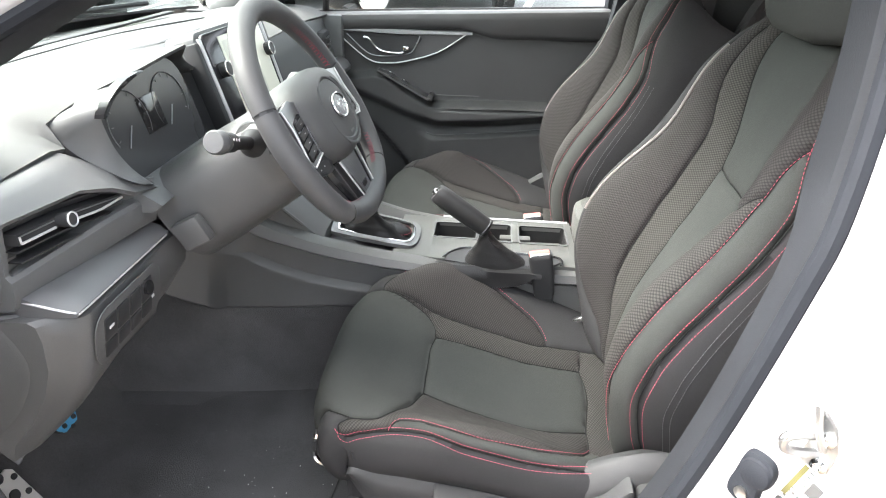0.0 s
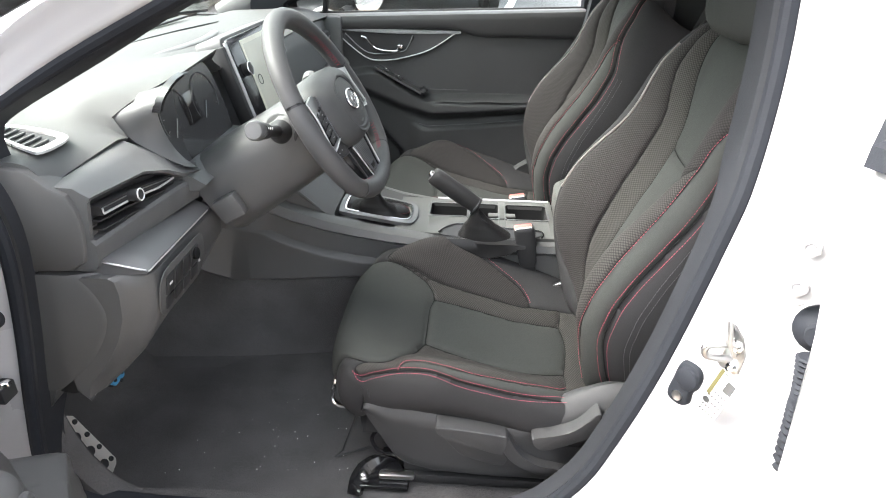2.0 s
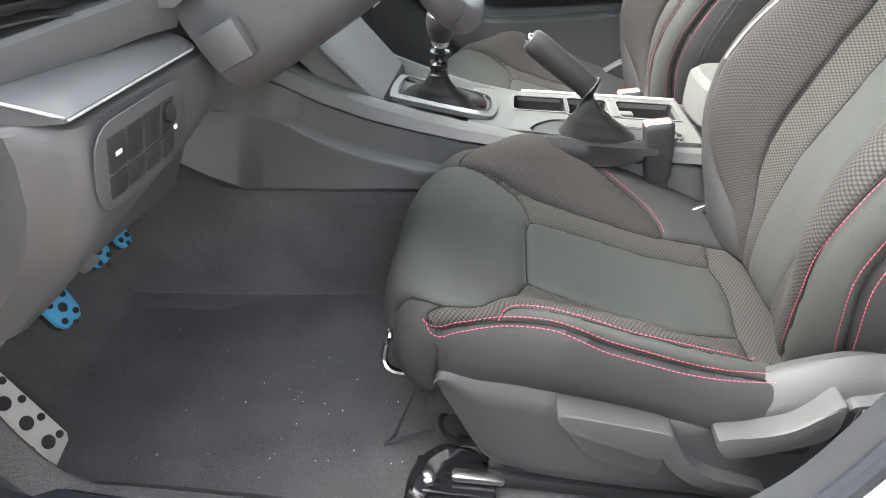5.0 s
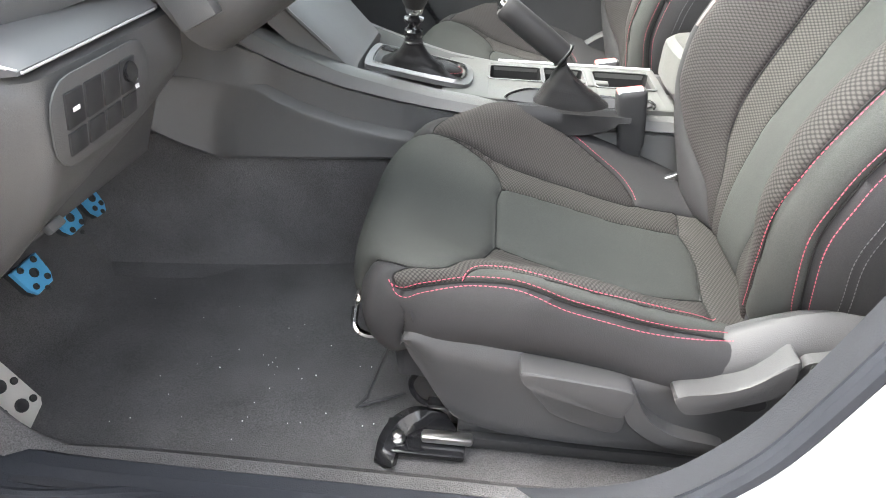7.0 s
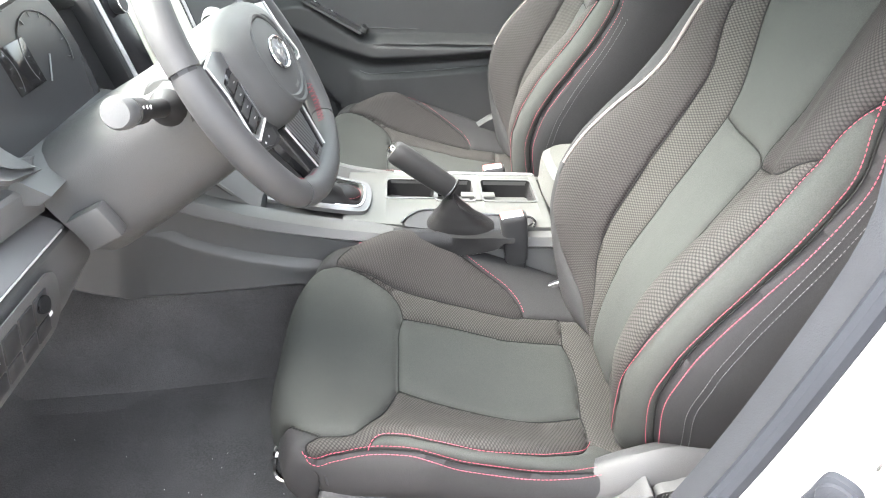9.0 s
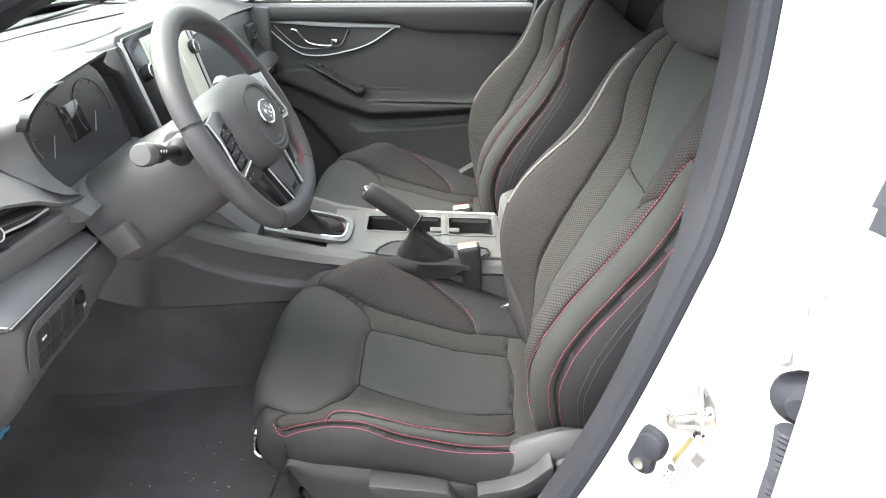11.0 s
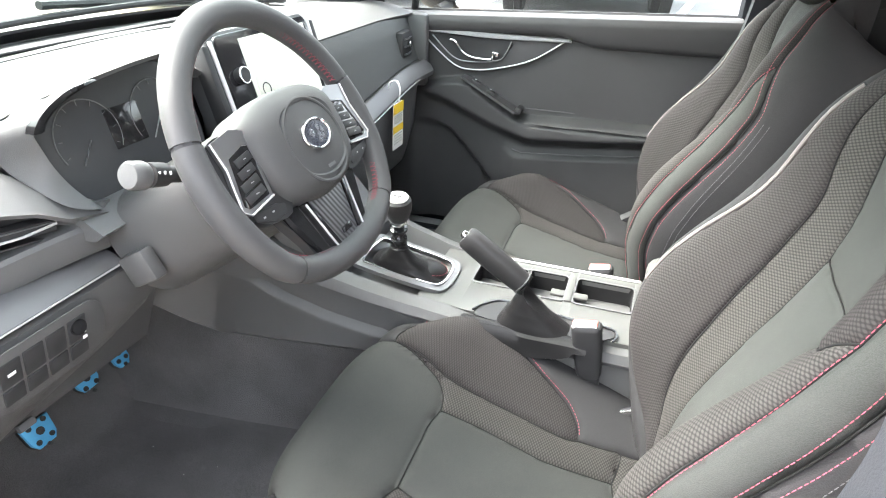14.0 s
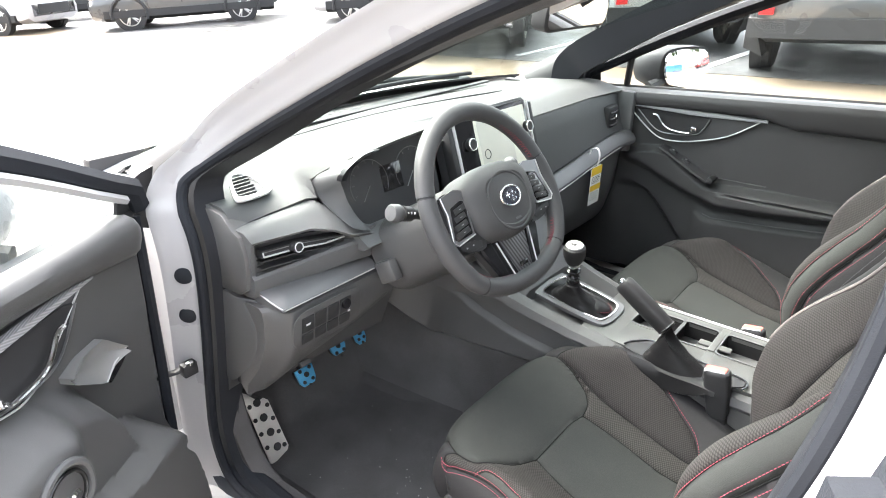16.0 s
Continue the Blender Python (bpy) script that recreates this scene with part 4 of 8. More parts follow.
part("clevis", box(B(), (-0.613, 0.578, 0.655), (0.02, 0.03, 0.028), 0.003), M_BLACK, th)
part("pin", lathe(B(), [(0.007, 0), (0.007, 0.005), (0.004, 0.007)], (-0.605, 0.578, 0.668), (0, 0, 1), 12), M_CHROME, th)

# floor, sills and shell
floor = thing("floor", (0, YC, 0.27), "charcoal carpet floor pan with loose crumbs", "floor", kind="structure")
FLOOR_Z = 0.292
prof = [(-1.05, 0.62), (-0.92, 0.52), (-0.80, 0.39), (-0.73, 0.30), (-0.66, 0.279), (-0.55, 0.282), (-0.40, 0.290), (0.10, 0.290), (0.50, 0.292), (0.56, 0.31), (0.95, 0.31), (1.5, 0.45)]
sp = [tuple(q) for q in spline(prof, 6)]
rows = []
for y, dz in ((0.668, 0.052), (0.69, 0.050), (0.712, 0.02), (0.732, 0.0), (0.9, -0.002), (1.1, 0.0), (1.20, 0.004), (1.54, 0.004), (1.7, 0.0), (1.95, 0.0), (2.01, 0.02), (2.054, 0.05), (2.076, 0.052)):
    rows.append([(x, y, z + dz * (1 if x > -0.66 else max(0.0, (x + 0.95) / 0.29))) for x, z in sp] + [(1.5, y, 0.2), (-1.05, y, 0.2)])
part("carpet", loft(B(), rows), M_CARPET, floor, "charcoal cut-pile carpet")
crumbs = B()
rng = random.Random(4)
for i in range(42):
    x, y = rng.gauss(-0.36, 0.12), rng.gauss(0.88, 0.09)
    if -0.6 < x < -0.1 and 0.74 < y < 1.1:
        s = rng.uniform(0.0005, 0.0012)
        box(crumbs, (x, y, FLOOR_Z + s * 0.3), (s * 1.4, s, s))
tagged(part("crumbs", crumbs, M_CARD, floor, "pale crumbs and grit"), kind="stuff")
for y0, y1, nm in ((0.60, 0.70, "sill_plate"), (2 * YC - 0.70, 2 * YC - 0.60, "sill_plate")):
    s = 1 if y0 < 1 else -1
    Y = lambda y: y if s > 0 else 2 * YC - y
    th = thing(nm, (-0.1, Y(0.65), 0.33), "blue-black plastic sill plate along the door opening", "sill", kind="structure")
    pr = [(0.590, 0.29), (0.590, 0.318), (0.605, 0.326), (0.640, 0.331), (0.652, 0.343), (0.668, 0.345), (0.676, 0.337), (0.68, 0.29)]
    rows = []
    for x in np.linspace(-0.66, 0.40, 30):
        k = 0.10 * max(0.0, (x - 0.10) / 0.30) ** 2 + 0.05 * max(0.0, (-0.50 - x) / 0.16) ** 2
        rows.append([(x, Y(y), z + k) for y, z in pr])
    part("plate", loft(B(), rows), M_RUBBER, th)
    th2 = thing("sill", (-0.1, Y(0.55), 0.2), "white painted body sill", "car body", kind="structure")
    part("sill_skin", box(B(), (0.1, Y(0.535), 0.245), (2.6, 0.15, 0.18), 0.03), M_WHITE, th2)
shell = thing("body_shell", (0.5, YC, 0.3), "white car body with a closed roof and cabin", "car body", kind="structure")
roof = [(0.04, 1.40), (0.15, 1.435), (0.45, 1.465), (0.9, 1.45), (1.4, 1.36), (1.75, 1.25)]
rs = [tuple(q) for q in spline(roof, 5)]
def roof_rows(off):
    return [[(x, YC + (0.60 + 0.05 * max(0, 1.40 - z)) * a, z - 0.03 * abs(a) ** 3 + off) for x, z in rs] + [(x, YC + (0.60 + 0.05 * max(0, 1.40 - z)) * a, z - 0.03 * abs(a) ** 3 + off - 0.018) for x, z in rs[::-1]] for a in np.linspace(-1, 1, 13)]
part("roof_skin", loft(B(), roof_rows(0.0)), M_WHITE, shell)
part("headlining", loft(B(), roof_rows(-0.021)), mat("pale grey headlining", (0.32, 0.31, 0.3), 0.95, bump=0.3), shell, "pale grey cloth headlining")
part("rear_bulkhead", box(B(), (1.62, YC, 0.66), (0.05, 1.5, 0.8), 0.01), M_BLACK, shell)
part("parcel_shelf", box(B(), (1.48, YC, 1.02), (0.34, 1.36, 0.04), 0.01), M_BLACK, shell)
part("tail_deck", box(B(), (2.05, YC, 0.98), (0.8, 1.55, 0.10), 0.03), M_WHITE, shell)
part("kick_panel", box(B(), (-0.63, 2.128, 0.64), (0.20, 0.02, 0.72), 0.004), M_BLACK, shell, "black kick panel")
part("bulkhead", box(B(), (-1.08, YC, 0.62), (0.04, 1.44, 0.72), 0.01), M_BLACK, shell)
hood = B()
rows = []
for a in np.linspace(-1, 1, 17):
    rows.append([(x + 0.10 * a * a, YC + a * w, z - 0.05 * a ** 4) for x, w, z in ((-1.02, 0.72, 1.00), (-1.2, 0.74, 0.985), (-1.6, 0.73, 0.95), (-2.0, 0.70, 0.87), (-2.2, 0.66, 0.78))] + [(-2.2, YC + a * 0.66, 0.60), (-1.02, YC + a * 0.7, 0.70)])
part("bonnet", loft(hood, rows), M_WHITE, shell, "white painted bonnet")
for s in (-1, 1):
    rows = []
    for x in np.linspace(-0.77, -2.1, 12):
        k = (-0.66 - x) / 1.44
        top_z = 0.955 - 0.10 * k
        rows.append([(x, YC + s * yy, zz) for yy, zz in ((0.66, top_z + 0.01), (0.74, top_z), (0.785, top_z - 0.02), (0.815, top_z - 0.10), (0.825, 0.62), (0.83, 0.40), (0.70, 0.40))])
    part("front_wing", loft(B(), rows), M_WHITE, shell, "white painted front wing")
for s in (-1, 1):
    part("hinge_panel", loft(B(), [[(x, YC + s * y, z) for x, y in ((-0.662, 0.754), (-0.70, 0.762), (-0.90, 0.765), (-0.90, 0.72), (-0.662, 0.735))] for z in (0.36, 0.7, 0.99)]), M_WHITE, shell, "white painted hinge panel")
# rear quarter: closed rear passenger door with window
th = thing("rear_passenger_door", (0.95, 2.15, 0.35), "black trimmed rear door, closed, beyond the front seats", "car door")
part("door_panel", box(B(), (0.98, 2.16, 0.68), (1.02, 0.08, 0.66), 0.02), M_BLACK, th)
part("outer_skin", box(B(), (0.98, 2.235, 0.66), (1.04, 0.05, 0.72), 0.02), M_WHITE, th)
part("window_glass", prism(B(), [(-0.46, 0), (0.46, 0), (0.40, 0.30), (-0.40, 0.34)], axes((0.98, 2.17, 1.02), (1, 0, 0), (0, -0.2, 1)), 0.004), M_TINT, th)
part("window_frame", tube(B(), [(0.50, 2.165, 1.02), (0.56, 2.10, 1.36), (1.40, 2.10, 1.33), (1.46, 2.165, 1.02)], 0.02, 8, True), M_BLACK, th)
part("b_post_trim", box(B(), (0.475, 2.115, 0.86), (0.09, 0.06, 1.0), 0.02), M_DARK, th)

# windscreen, pillars, mirror
def windscreen_at(a, b):
    """a: -1..1 across, b: 0 at the foot, 1 at the header."""
    x0, x1 = -1.03 + 0.12 * a * a, 0.02 + 0.05 * a * a
    z0, z1 = 0.995 - 0.015 * a * a, 1.395 - 0.03 * a * a
    return (x0 + (x1 - x0) * b - 0.02 * math.sin(math.pi * b), YC + a * (0.74 - 0.14 * b), z0 + (z1 - z0) * b + 0.03 * math.sin(math.pi * b))


screen = thing("windscreen", (-1.0, YC, 1.0), "clear laminated windscreen with a black edge band", "windscreen", kind="structure")
rows = [[windscreen_at(a, b) for b in np.linspace(0, 1, 9)] for a in np.linspace(-1, 1, 17)]
g = loft(B(), [r + [(x + 0.004, y, z + 0.006) for x, y, z in r[::-1]] for r in rows])
pane = part("pane", g, M_SCREENG, screen)
pane.visible_shadow = False
rows = [[windscreen_at(a, b) for b in (0, 0.03, 0.065)] for a in np.linspace(-1, 1, 25)]
part("black_band", loft(B(), [[(x, y, z - 0.004) for x, y, z in r] + [(x, y, z - 0.010) for x, y, z in r[::-1]] for r in rows]), M_BLACK, screen, "black enamel band")
for s in (-1, 1):
    th = thing("pillar_trim", (-0.7, YC + s * 0.7, 1.0), "grey plastic trim on the front roof pillar", "pillar trim", kind="structure")
    rows = []
    for t in np.linspace(0, 1, 16):
        c = Vector((-0.80 + 0.86 * t + 0.03 * math.sin(math.pi * t), YC + s * (0.715 - 0.115 * t), 0.985 + 0.40 * t + 0.036 * math.sin(math.pi * t)))
        wi = 0.050 - 0.008 * t
        ax = Vector((0.86, 0, 0.40)).normalized()
        o = Vector((-ax.z, 0, ax.x))
        inn = Vector((0.25, -s, 0)).normalized()
        ring = []
        for j in range(14):
            q = 2 * math.pi * j / 14
            ring.append(c + o * wi * 0.85 * math.cos(q) + inn * 0.030 * math.sin(q))
        rows.append(ring)
    part("trim", loft(B(), rows), M_DARK, th, "grey grained pillar trim")
mir = thing("rear_view_mirror", (-0.22, YC, 1.27), "black framed rear-view mirror on the windscreen", "mirror")
mm = axes((-0.235, 1.36, 1.285), (0.05, 1, 0), (0.15, 0, 1))
part("housing", prism(B(), rrect(0.245, 0.062, 0.02), mm, -0.035, 0.006), M_BLACK, mir)
part("mirror_glass", prism(B(), rrect(0.228, 0.050, 0.016), mm @ Matrix.Translation((0, 0, 0.001)), 0.002), M_MIRROR, mir)
part("stalk", tube(B(), [(-0.265, 1.36, 1.29), (-0.20, 1.37, 1.33), (-0.12, 1.372, 1.35)], 0.012), M_BLACK, mir)
# wiper at the foot of the screen
th = thing("windscreen_wiper", (-0.98, 1.2, 1.0), "black wiper blade resting at the foot of the windscreen", "wiper")
part("blade", tube(B(), [windscreen_at(-0.75 + 1.4 * t, 0.085 + 0.02 * t) for t in np.linspace(0, 1, 12)], 0.007), M_BLACK, th)
part("arm", tube(B(), [(q[0] - 0.01, q[1], q[2] + 0.02) for q in [windscreen_at(-0.05 + 0.75 * t, 0.10 - 0.09 * t) for t in np.linspace(0, 1, 8)]], 0.009), M_BLACK, th)


# ---- centre console ----
con = thing("centre_console", (0.0, YC, 0.30), "dark plastic centre console with a silver-grey top", "centre console")


def con_sec(x):
    """Half-width at the foot and at the shoulder, shoulder height, along the console."""
    k = np.interp(x, [-0.60, -0.50, -0.42, -0.35, -0.28, -0.20, -0.12, 0.0, 0.10, 0.30, 0.55], [0.815, 0.775, 0.725, 0.690, 0.662, 0.640, 0.622, 0.606, 0.604, 0.604, 0.604])
    sh = np.interp(x, [-0.60, -0.42, -0.30, -0.10, 0.1, 0.55], [0.190, 0.170, 0.150, 0.126, 0.120, 0.120])
    ft = np.interp(x, [-0.60, -0.47, -0.35, -0.20, 0.0, 0.55], [0.275, 0.200, 0.186, 0.160, 0.135, 0.13])
    return float(ft), float(sh), float(k)


rows = []
for x in np.linspace(-0.60, 0.55, 70):
    ft, sh, z = con_sec(x)
    zb = float(np.interp(x, [-0.60, -0.537, -0.483, -0.20, 0.10], [0.60, 0.545, 0.508, 0.508, 0.46]))
    zr = float(np.interp(x, [-0.60, -0.414, -0.355, -0.28, -0.194, -0.10, 0.55], [0.66, 0.627, 0.595, 0.566, 0.545, 0.535, 0.53]))   # bright lower ridge
    zg = float(np.interp(x, [-0.60, -0.361, -0.314, -0.242, -0.186, -0.10, 0.55], [z - 0.04, z - 0.036, z - 0.034, z - 0.032, z - 0.030, z - 0.028, z - 0.028]))
    zr = max(zb + 0.016, min(zr, zg - 0.008))
    on = step(-0.425, -0.405, x) * step(-0.10, -0.18, x)                 # where the panel between ridge and roll is sunk
    w = lambda zz: sh + 0.012 + (ft - sh - 0.012) * max(0.0, min(1.0, (z - 0.03 - zz) / max(0.01, z - 0.03 - zb)))
    half = [(ft - 0.03, zb + 0.004), (ft - 0.004, zb - 0.002), (ft, zb + 0.004), (w(zr - 0.012), zr - 0.012), (w(zr) + 0.003 * on, zr - 0.002), (w(zr) + 0.001 * on, zr + 0.003), (w(zr + 0.010) - 0.010 * on, zr + 0.010 * on + 0.004), (w(zg) - 0.008 * on, zg - 0.002), (w(zg) - 0.006, zg), (w(zg) + 0.004, zg + 0.007), (sh + 0.014, z - 0.018), (sh + 0.008, z - 0.006), (sh - 0.003, z - 0.001), (sh - 0.02, z), (sh - 0.036, z - 0.03)]
    rows.append([(x, YC - a, b) for a, b in half] + [(x, YC + a, b) for a, b in half[::-1]])
part("console_body", loft(B(), rows), M_CONS, con, "dark grained plastic console sides")
rows = []
for x in np.linspace(-0.98, 0.56, 30):
    ft = con_sec(x)[0] - 0.012 if x > -0.47 else 0.19 + 0.1 * (-0.47 - x)
    half = [(ft + 0.06, 0.283), (ft + 0.025, 0.292), (ft + 0.006, 0.33), (ft, 0.42), (ft - 0.006, 0.54), (0.05, 0.56)]
    rows.append([(x, YC - a, b) for a, b in half] + [(x, YC + a, b) for a, b in half[::-1]])
part("tunnel_carpet", loft(B(), rows), M_CARPET, con, "charcoal carpet over the tunnel")
M_TOP = mat("silver-grey console plastic", (0.066, 0.067, 0.064), 0.5, 0.0, vary=0.05, bump=0.1, bscale=800, spec=0.4)
HOLES = [(0.015, 1.405, 0.100, 0.080, 0.040), (0.1045, 1.402, 0.078, 0.092, 0.060), (0.2155, 1.402, 0.108, 0.092, 0.060)]
def top_plate():
    """The flat top round its three wells."""
    xs = sorted({-0.115, 0.285} | {h[0] + s * h[2] / 2 for h in HOLES for s in (-1, 1)})
    for x0, x1 in zip(xs, xs[1:]):
        w0, w1 = (0.100 + 0.013 * min(1.0, (x + 0.115) / 0.15) for x in (x0, x1))
        z0, z1 = (0.618 - 0.005 * min(1.0, (x + 0.115) / 0.10) for x in (x0, x1))
        spans = [(None, None)]
        for cx, cy, w, d, _ in HOLES:
            if abs((x0 + x1) / 2 - cx) < w / 2:
                spans = [(None, cy - d / 2), (cy + d / 2, None)]
        for a, b in spans:
            ring = []
            for x, w, z in ((x0, w0, z0), (x1, w1, z1)):
                ya, yb = YC - w if a is None else a, YC + w if b is None else b
                ring.append([(x, ya, z - 0.012), (x, ya, z - 0.002), (x, ya + 0.003, z), (x, yb - 0.003, z), (x, yb, z - 0.002), (x, yb, z - 0.012)])
            part("top_piece", loft(B(), ring), M_TOP, con, "silver-grey console top")


top_plate()
for (cx, cy, w, d, deep), nm in zip(HOLES, ("front_tray", "cup_holder", "cup_holder")):
    m = axes((cx, cy, 0.6137), (1, 0, 0), (0, 1, 0))
    fr = part(nm, frame_plate(B(), rrect(w + 0.008, d + 0.008, 0.012), rrect(w - 0.001, d - 0.001, 0.009), m, 0.0015), M_DARK, con, "dark rimmed tray")
    o = rrect(w + 0.001, d + 0.001, 0.009)
    part("well", loft(B(), [[m @ Vector((x * k, y * k, z)) for x, y in o] for z, k in ((0.0, 1.0), (-deep * 0.7, 0.96), (-deep, 0.90))] + [[m @ Vector((x * 0.05, y * 0.05, -deep)) for x, y in o]], caps=False), M_GAITER, fr, "dark tray floor")
part("edge_strip", tube(B(), [(x, YC + 0.106, 0.6145) for x in np.linspace(-0.02, 0.28, 8)], 0.003, 6), M_SILVER, con, "bright silver edge strip")
part("divider", box(B(), (0.152, 1.402, 0.6135), (0.014, 0.094, 0.008), 0.003), M_TOP, con, "grey divider")
for s in (-1, 1):
    part("grip_tab", box(B(), (0.152 + 0.020 * s, 1.385, 0.611), (0.030, 0.020, 0.006), 0.002), M_TOP, con)
# brake side well and edge
part("brake_well", prism(B(), [(0.0, -0.045), (0.03, -0.052), (0.22, -0.052), (0.245, -0.03), (0.245, -0.012), (0.03, 0.02), (0.01, 0.005)], axes((0.0, 1.296, 0.6140), (1, 0, 0), (0, 1, 0)), 0.002), M_BLACK, con)
part("well_rim", tube(B(), spline([(-0.005, 1.262, 0.617), (0.01, 1.288, 0.617), (0.05, 1.312, 0.617), (0.16, 1.296, 0.617), (0.235, 1.290, 0.617), (0.25, 1.272, 0.617), (0.245, 1.252, 0.617)], 6), 0.0022, 6), M_GLOSS, con)
# armrest box behind
ab = thing("armrest_box", (0.40, YC, 0.60), "grey padded armrest lid over the console box", "armrest")
rows = []
for i in range(9):
    a = -1 + 2 * i / 8
    k = (1 - abs(a) ** 5) ** 0.4
    rows.append([(0.425 + 0.145 * math.copysign(abs(math.cos(q)) ** 0.45, math.cos(q)) * (0.9 + 0.1 * k), YC + 0.10 * math.copysign(abs(math.sin(q)) ** 0.45, math.sin(q)) * (0.93 + 0.07 * k), 0.655 + 0.040 * a) for q in [2 * math.pi * j / 24 for j in range(24)]])
part("lid", loft(B(), rows), mat("grey padded vinyl", (0.072, 0.072, 0.068), 0.6, bump=0.2, bscale=700, spec=0.3), ab)
part("bin", box(B(), (0.425, YC, 0.61), (0.25, 0.18, 0.02), 0.005), M_BLACK, ab)

# gear lever
M_BEZEL = mat("satin bezel metal", (0.13, 0.13, 0.13), 0.34, 0.5, vary=0.05)
gl = thing("gear_lever", (-0.155, 1.348, 0.62), "leather-booted gear lever with a black and chrome knob", "gear lever")
bo = [tuple(q) for q in spline([(-0.092, -0.048), (-0.068, -0.062), (0.052, -0.060), (0.086, -0.040), (0.086, 0.040), (0.052, 0.060), (-0.068, 0.062), (-0.092, 0.048)], 4, True)]
gm = axes((-0.160, 1.352, 0.628), (1, 0, -0.16), (0, 1, 0))
bez = part("bezel", frame_plate(B(), [(x * 1.06, y * 1.10) for x, y in bo], [(x * 0.92, y * 0.88) for x, y in bo], gm, 0.008), M_BEZEL, gl, "satin silver bezel")
part("bezel_edge", frame_plate(B(), [(x * 0.925, y * 0.885) for x, y in bo], [(x * 0.89, y * 0.83) for x, y in bo], gm @ Matrix.Translation((0, 0, 0.003)), 0.008), M_CHROME, bez)
top_c = Vector((-0.172, 1.322, 0.695))
boot = B()
rows = []
for i in range(13):
    t = i / 12
    ring = []
    for j in range(24):
        q = 2 * math.pi * j / 24
        bx, by = 0.075 * math.copysign(abs(math.cos(q)) ** 0.6, math.cos(q)), 0.046 * math.copysign(abs(math.sin(q)) ** 0.6, math.sin(q))
        f = (1 - t) ** 2.0
        fold = 1 + (0.08 * math.sin(3 * q + 5 * t) + 0.05 * math.sin(22 * t + 1.5 * math.sin(2 * q))) * math.sin(math.pi * t)
        b = gm @ Vector((bx * fold, by * fold, 0.002))
        u = top_c + Vector((0.015 * math.cos(q), 0.015 * math.sin(q), 0))
        p = b * f + u * (1 - f)
        p.z = (gm @ Vector((bx, by, 0.002))).z * (1 - t) + top_c.z * t
        ring.append(p)
    rows.append(ring)
part("gaiter", loft(boot, rows), M_GAITER, gl, "creased black leather gaiter")
bulge = B()
bmesh.ops.create_uvsphere(bulge, u_segments=20, v_segments=12, radius=1.0, matrix=gm @ Matrix.Translation((0.040, 0.004, 0.004)) @ Matrix.Diagonal((0.036, 0.032, 0.016, 1)))
part("gaiter_fold", bulge, M_GAITER, gl, "rounded leather fold")
seam_b = B()
for i in range(11):
    a = -1.1 + 0.22 * i
    c = Vector((0.040 + 0.034 * math.cos(a), 0.004 + 0.030 * math.sin(a), 0.0105))
    e = Vector((-math.sin(a), math.cos(a), 0)) * 0.0022
    tube(seam_b, [gm @ (c - e), gm @ (c + e)], 0.0006, 5)
tagged(part("stitching", seam_b, M_REDD, gl, "red contrast stitching"), kind="stuff")
for i in range(3):
    part("gaiter_ring", lathe(B(), [(0.0150, -0.004), (0.0178, -0.001), (0.0150, 0.002)], top_c + Vector((0.001 * i, 0.003 * i, -0.010 - 0.010 * i)), (0, 0, 1), 20), M_GAITER, gl)
tip = Vector((-0.168, 1.306, 0.792))
d = (tip - top_c).normalized()
part("collar", lathe(B(), [(0.013, -0.01), (0.016, 0.0), (0.016, 0.010), (0.012, 0.013), (0.009, 0.018), (0.009, 0.024), (0.017, 0.027), (0.017, 0.031), (0.008, 0.034), (0.008, 0.05)], top_c, d, 24), M_GLOSS, gl, "gloss black lift collar")
kn = part("knob", lathe(B(), [(0.012, 0.044), (0.0145, 0.048), (0.0205, 0.058), (0.0255, 0.074), (0.0262, 0.086), (0.0245, 0.094), (0.0200, 0.098), (0.001, 0.099)], top_c, d, 28), M_GRIP, gl, "black leather gear knob")
part("knob_ring", lathe(B(), [(0.0135, 0.040), (0.0160, 0.046), (0.0160, 0.052), (0.0155, 0.054)], top_c, d, 24), M_CHROME, kn)
part("knob_cap", lathe(B(), [(0.0205, 0.0965), (0.0195, 0.1005), (0.015, 0.102), (0.001, 0.102)], top_c, d, 28), M_SILVER, kn, "chrome shift pattern cap")
part("shift_mark", box(B(), top_c + d * 0.1025, (0.018, 0.003, 0.001)), M_INK, kn)
for dx in (-0.006, 0.0, 0.006):
    part("shift_mark", box(B(), top_c + d * 0.1025 + Vector((0, dx, 0)), (0.014, 0.0015, 0.001)), M_INK, kn)

# hand brake
hb = thing("hand_brake", (0.10, 1.262, 0.61), "black leather hand brake lever raised from its gaiter", "hand brake")
p0, p1 = Vector((0.082, 1.253, 0.696)), Vector((-0.022, 1.250, 0.769))
ax = (p1 - p0).normalized()
side = Vector((0, 1, 0))
upv = side.cross(ax).normalized()
rows = []
for t, w, h in ((0.0, 0.0155, 0.0190), (0.15, 0.0165, 0.0200), (0.35, 0.0172, 0.0208), (0.6, 0.0172, 0.0208), (0.85, 0.0172, 0.0205), (0.96, 0.0165, 0.0195), (1.0, 0.0140, 0.0160)):
    c = p0.lerp(p1, t)
    rows.append([c + side * w * math.copysign(abs(math.cos(q)) ** 0.7, math.cos(q)) + upv * h * math.copysign(abs(math.sin(q)) ** 0.7, math.sin(q)) for q in [2 * math.pi * j / 16 for j in range(16)]])
gr = part("grip", loft(B(), rows), M_GRIP, hb)
part("button", lathe(B(), [(0.008, -0.004), (0.008, 0.004), (0.006, 0.007), (0.001, 0.0075)], p1, ax, 16), M_CHROME, gr, "chrome release button")
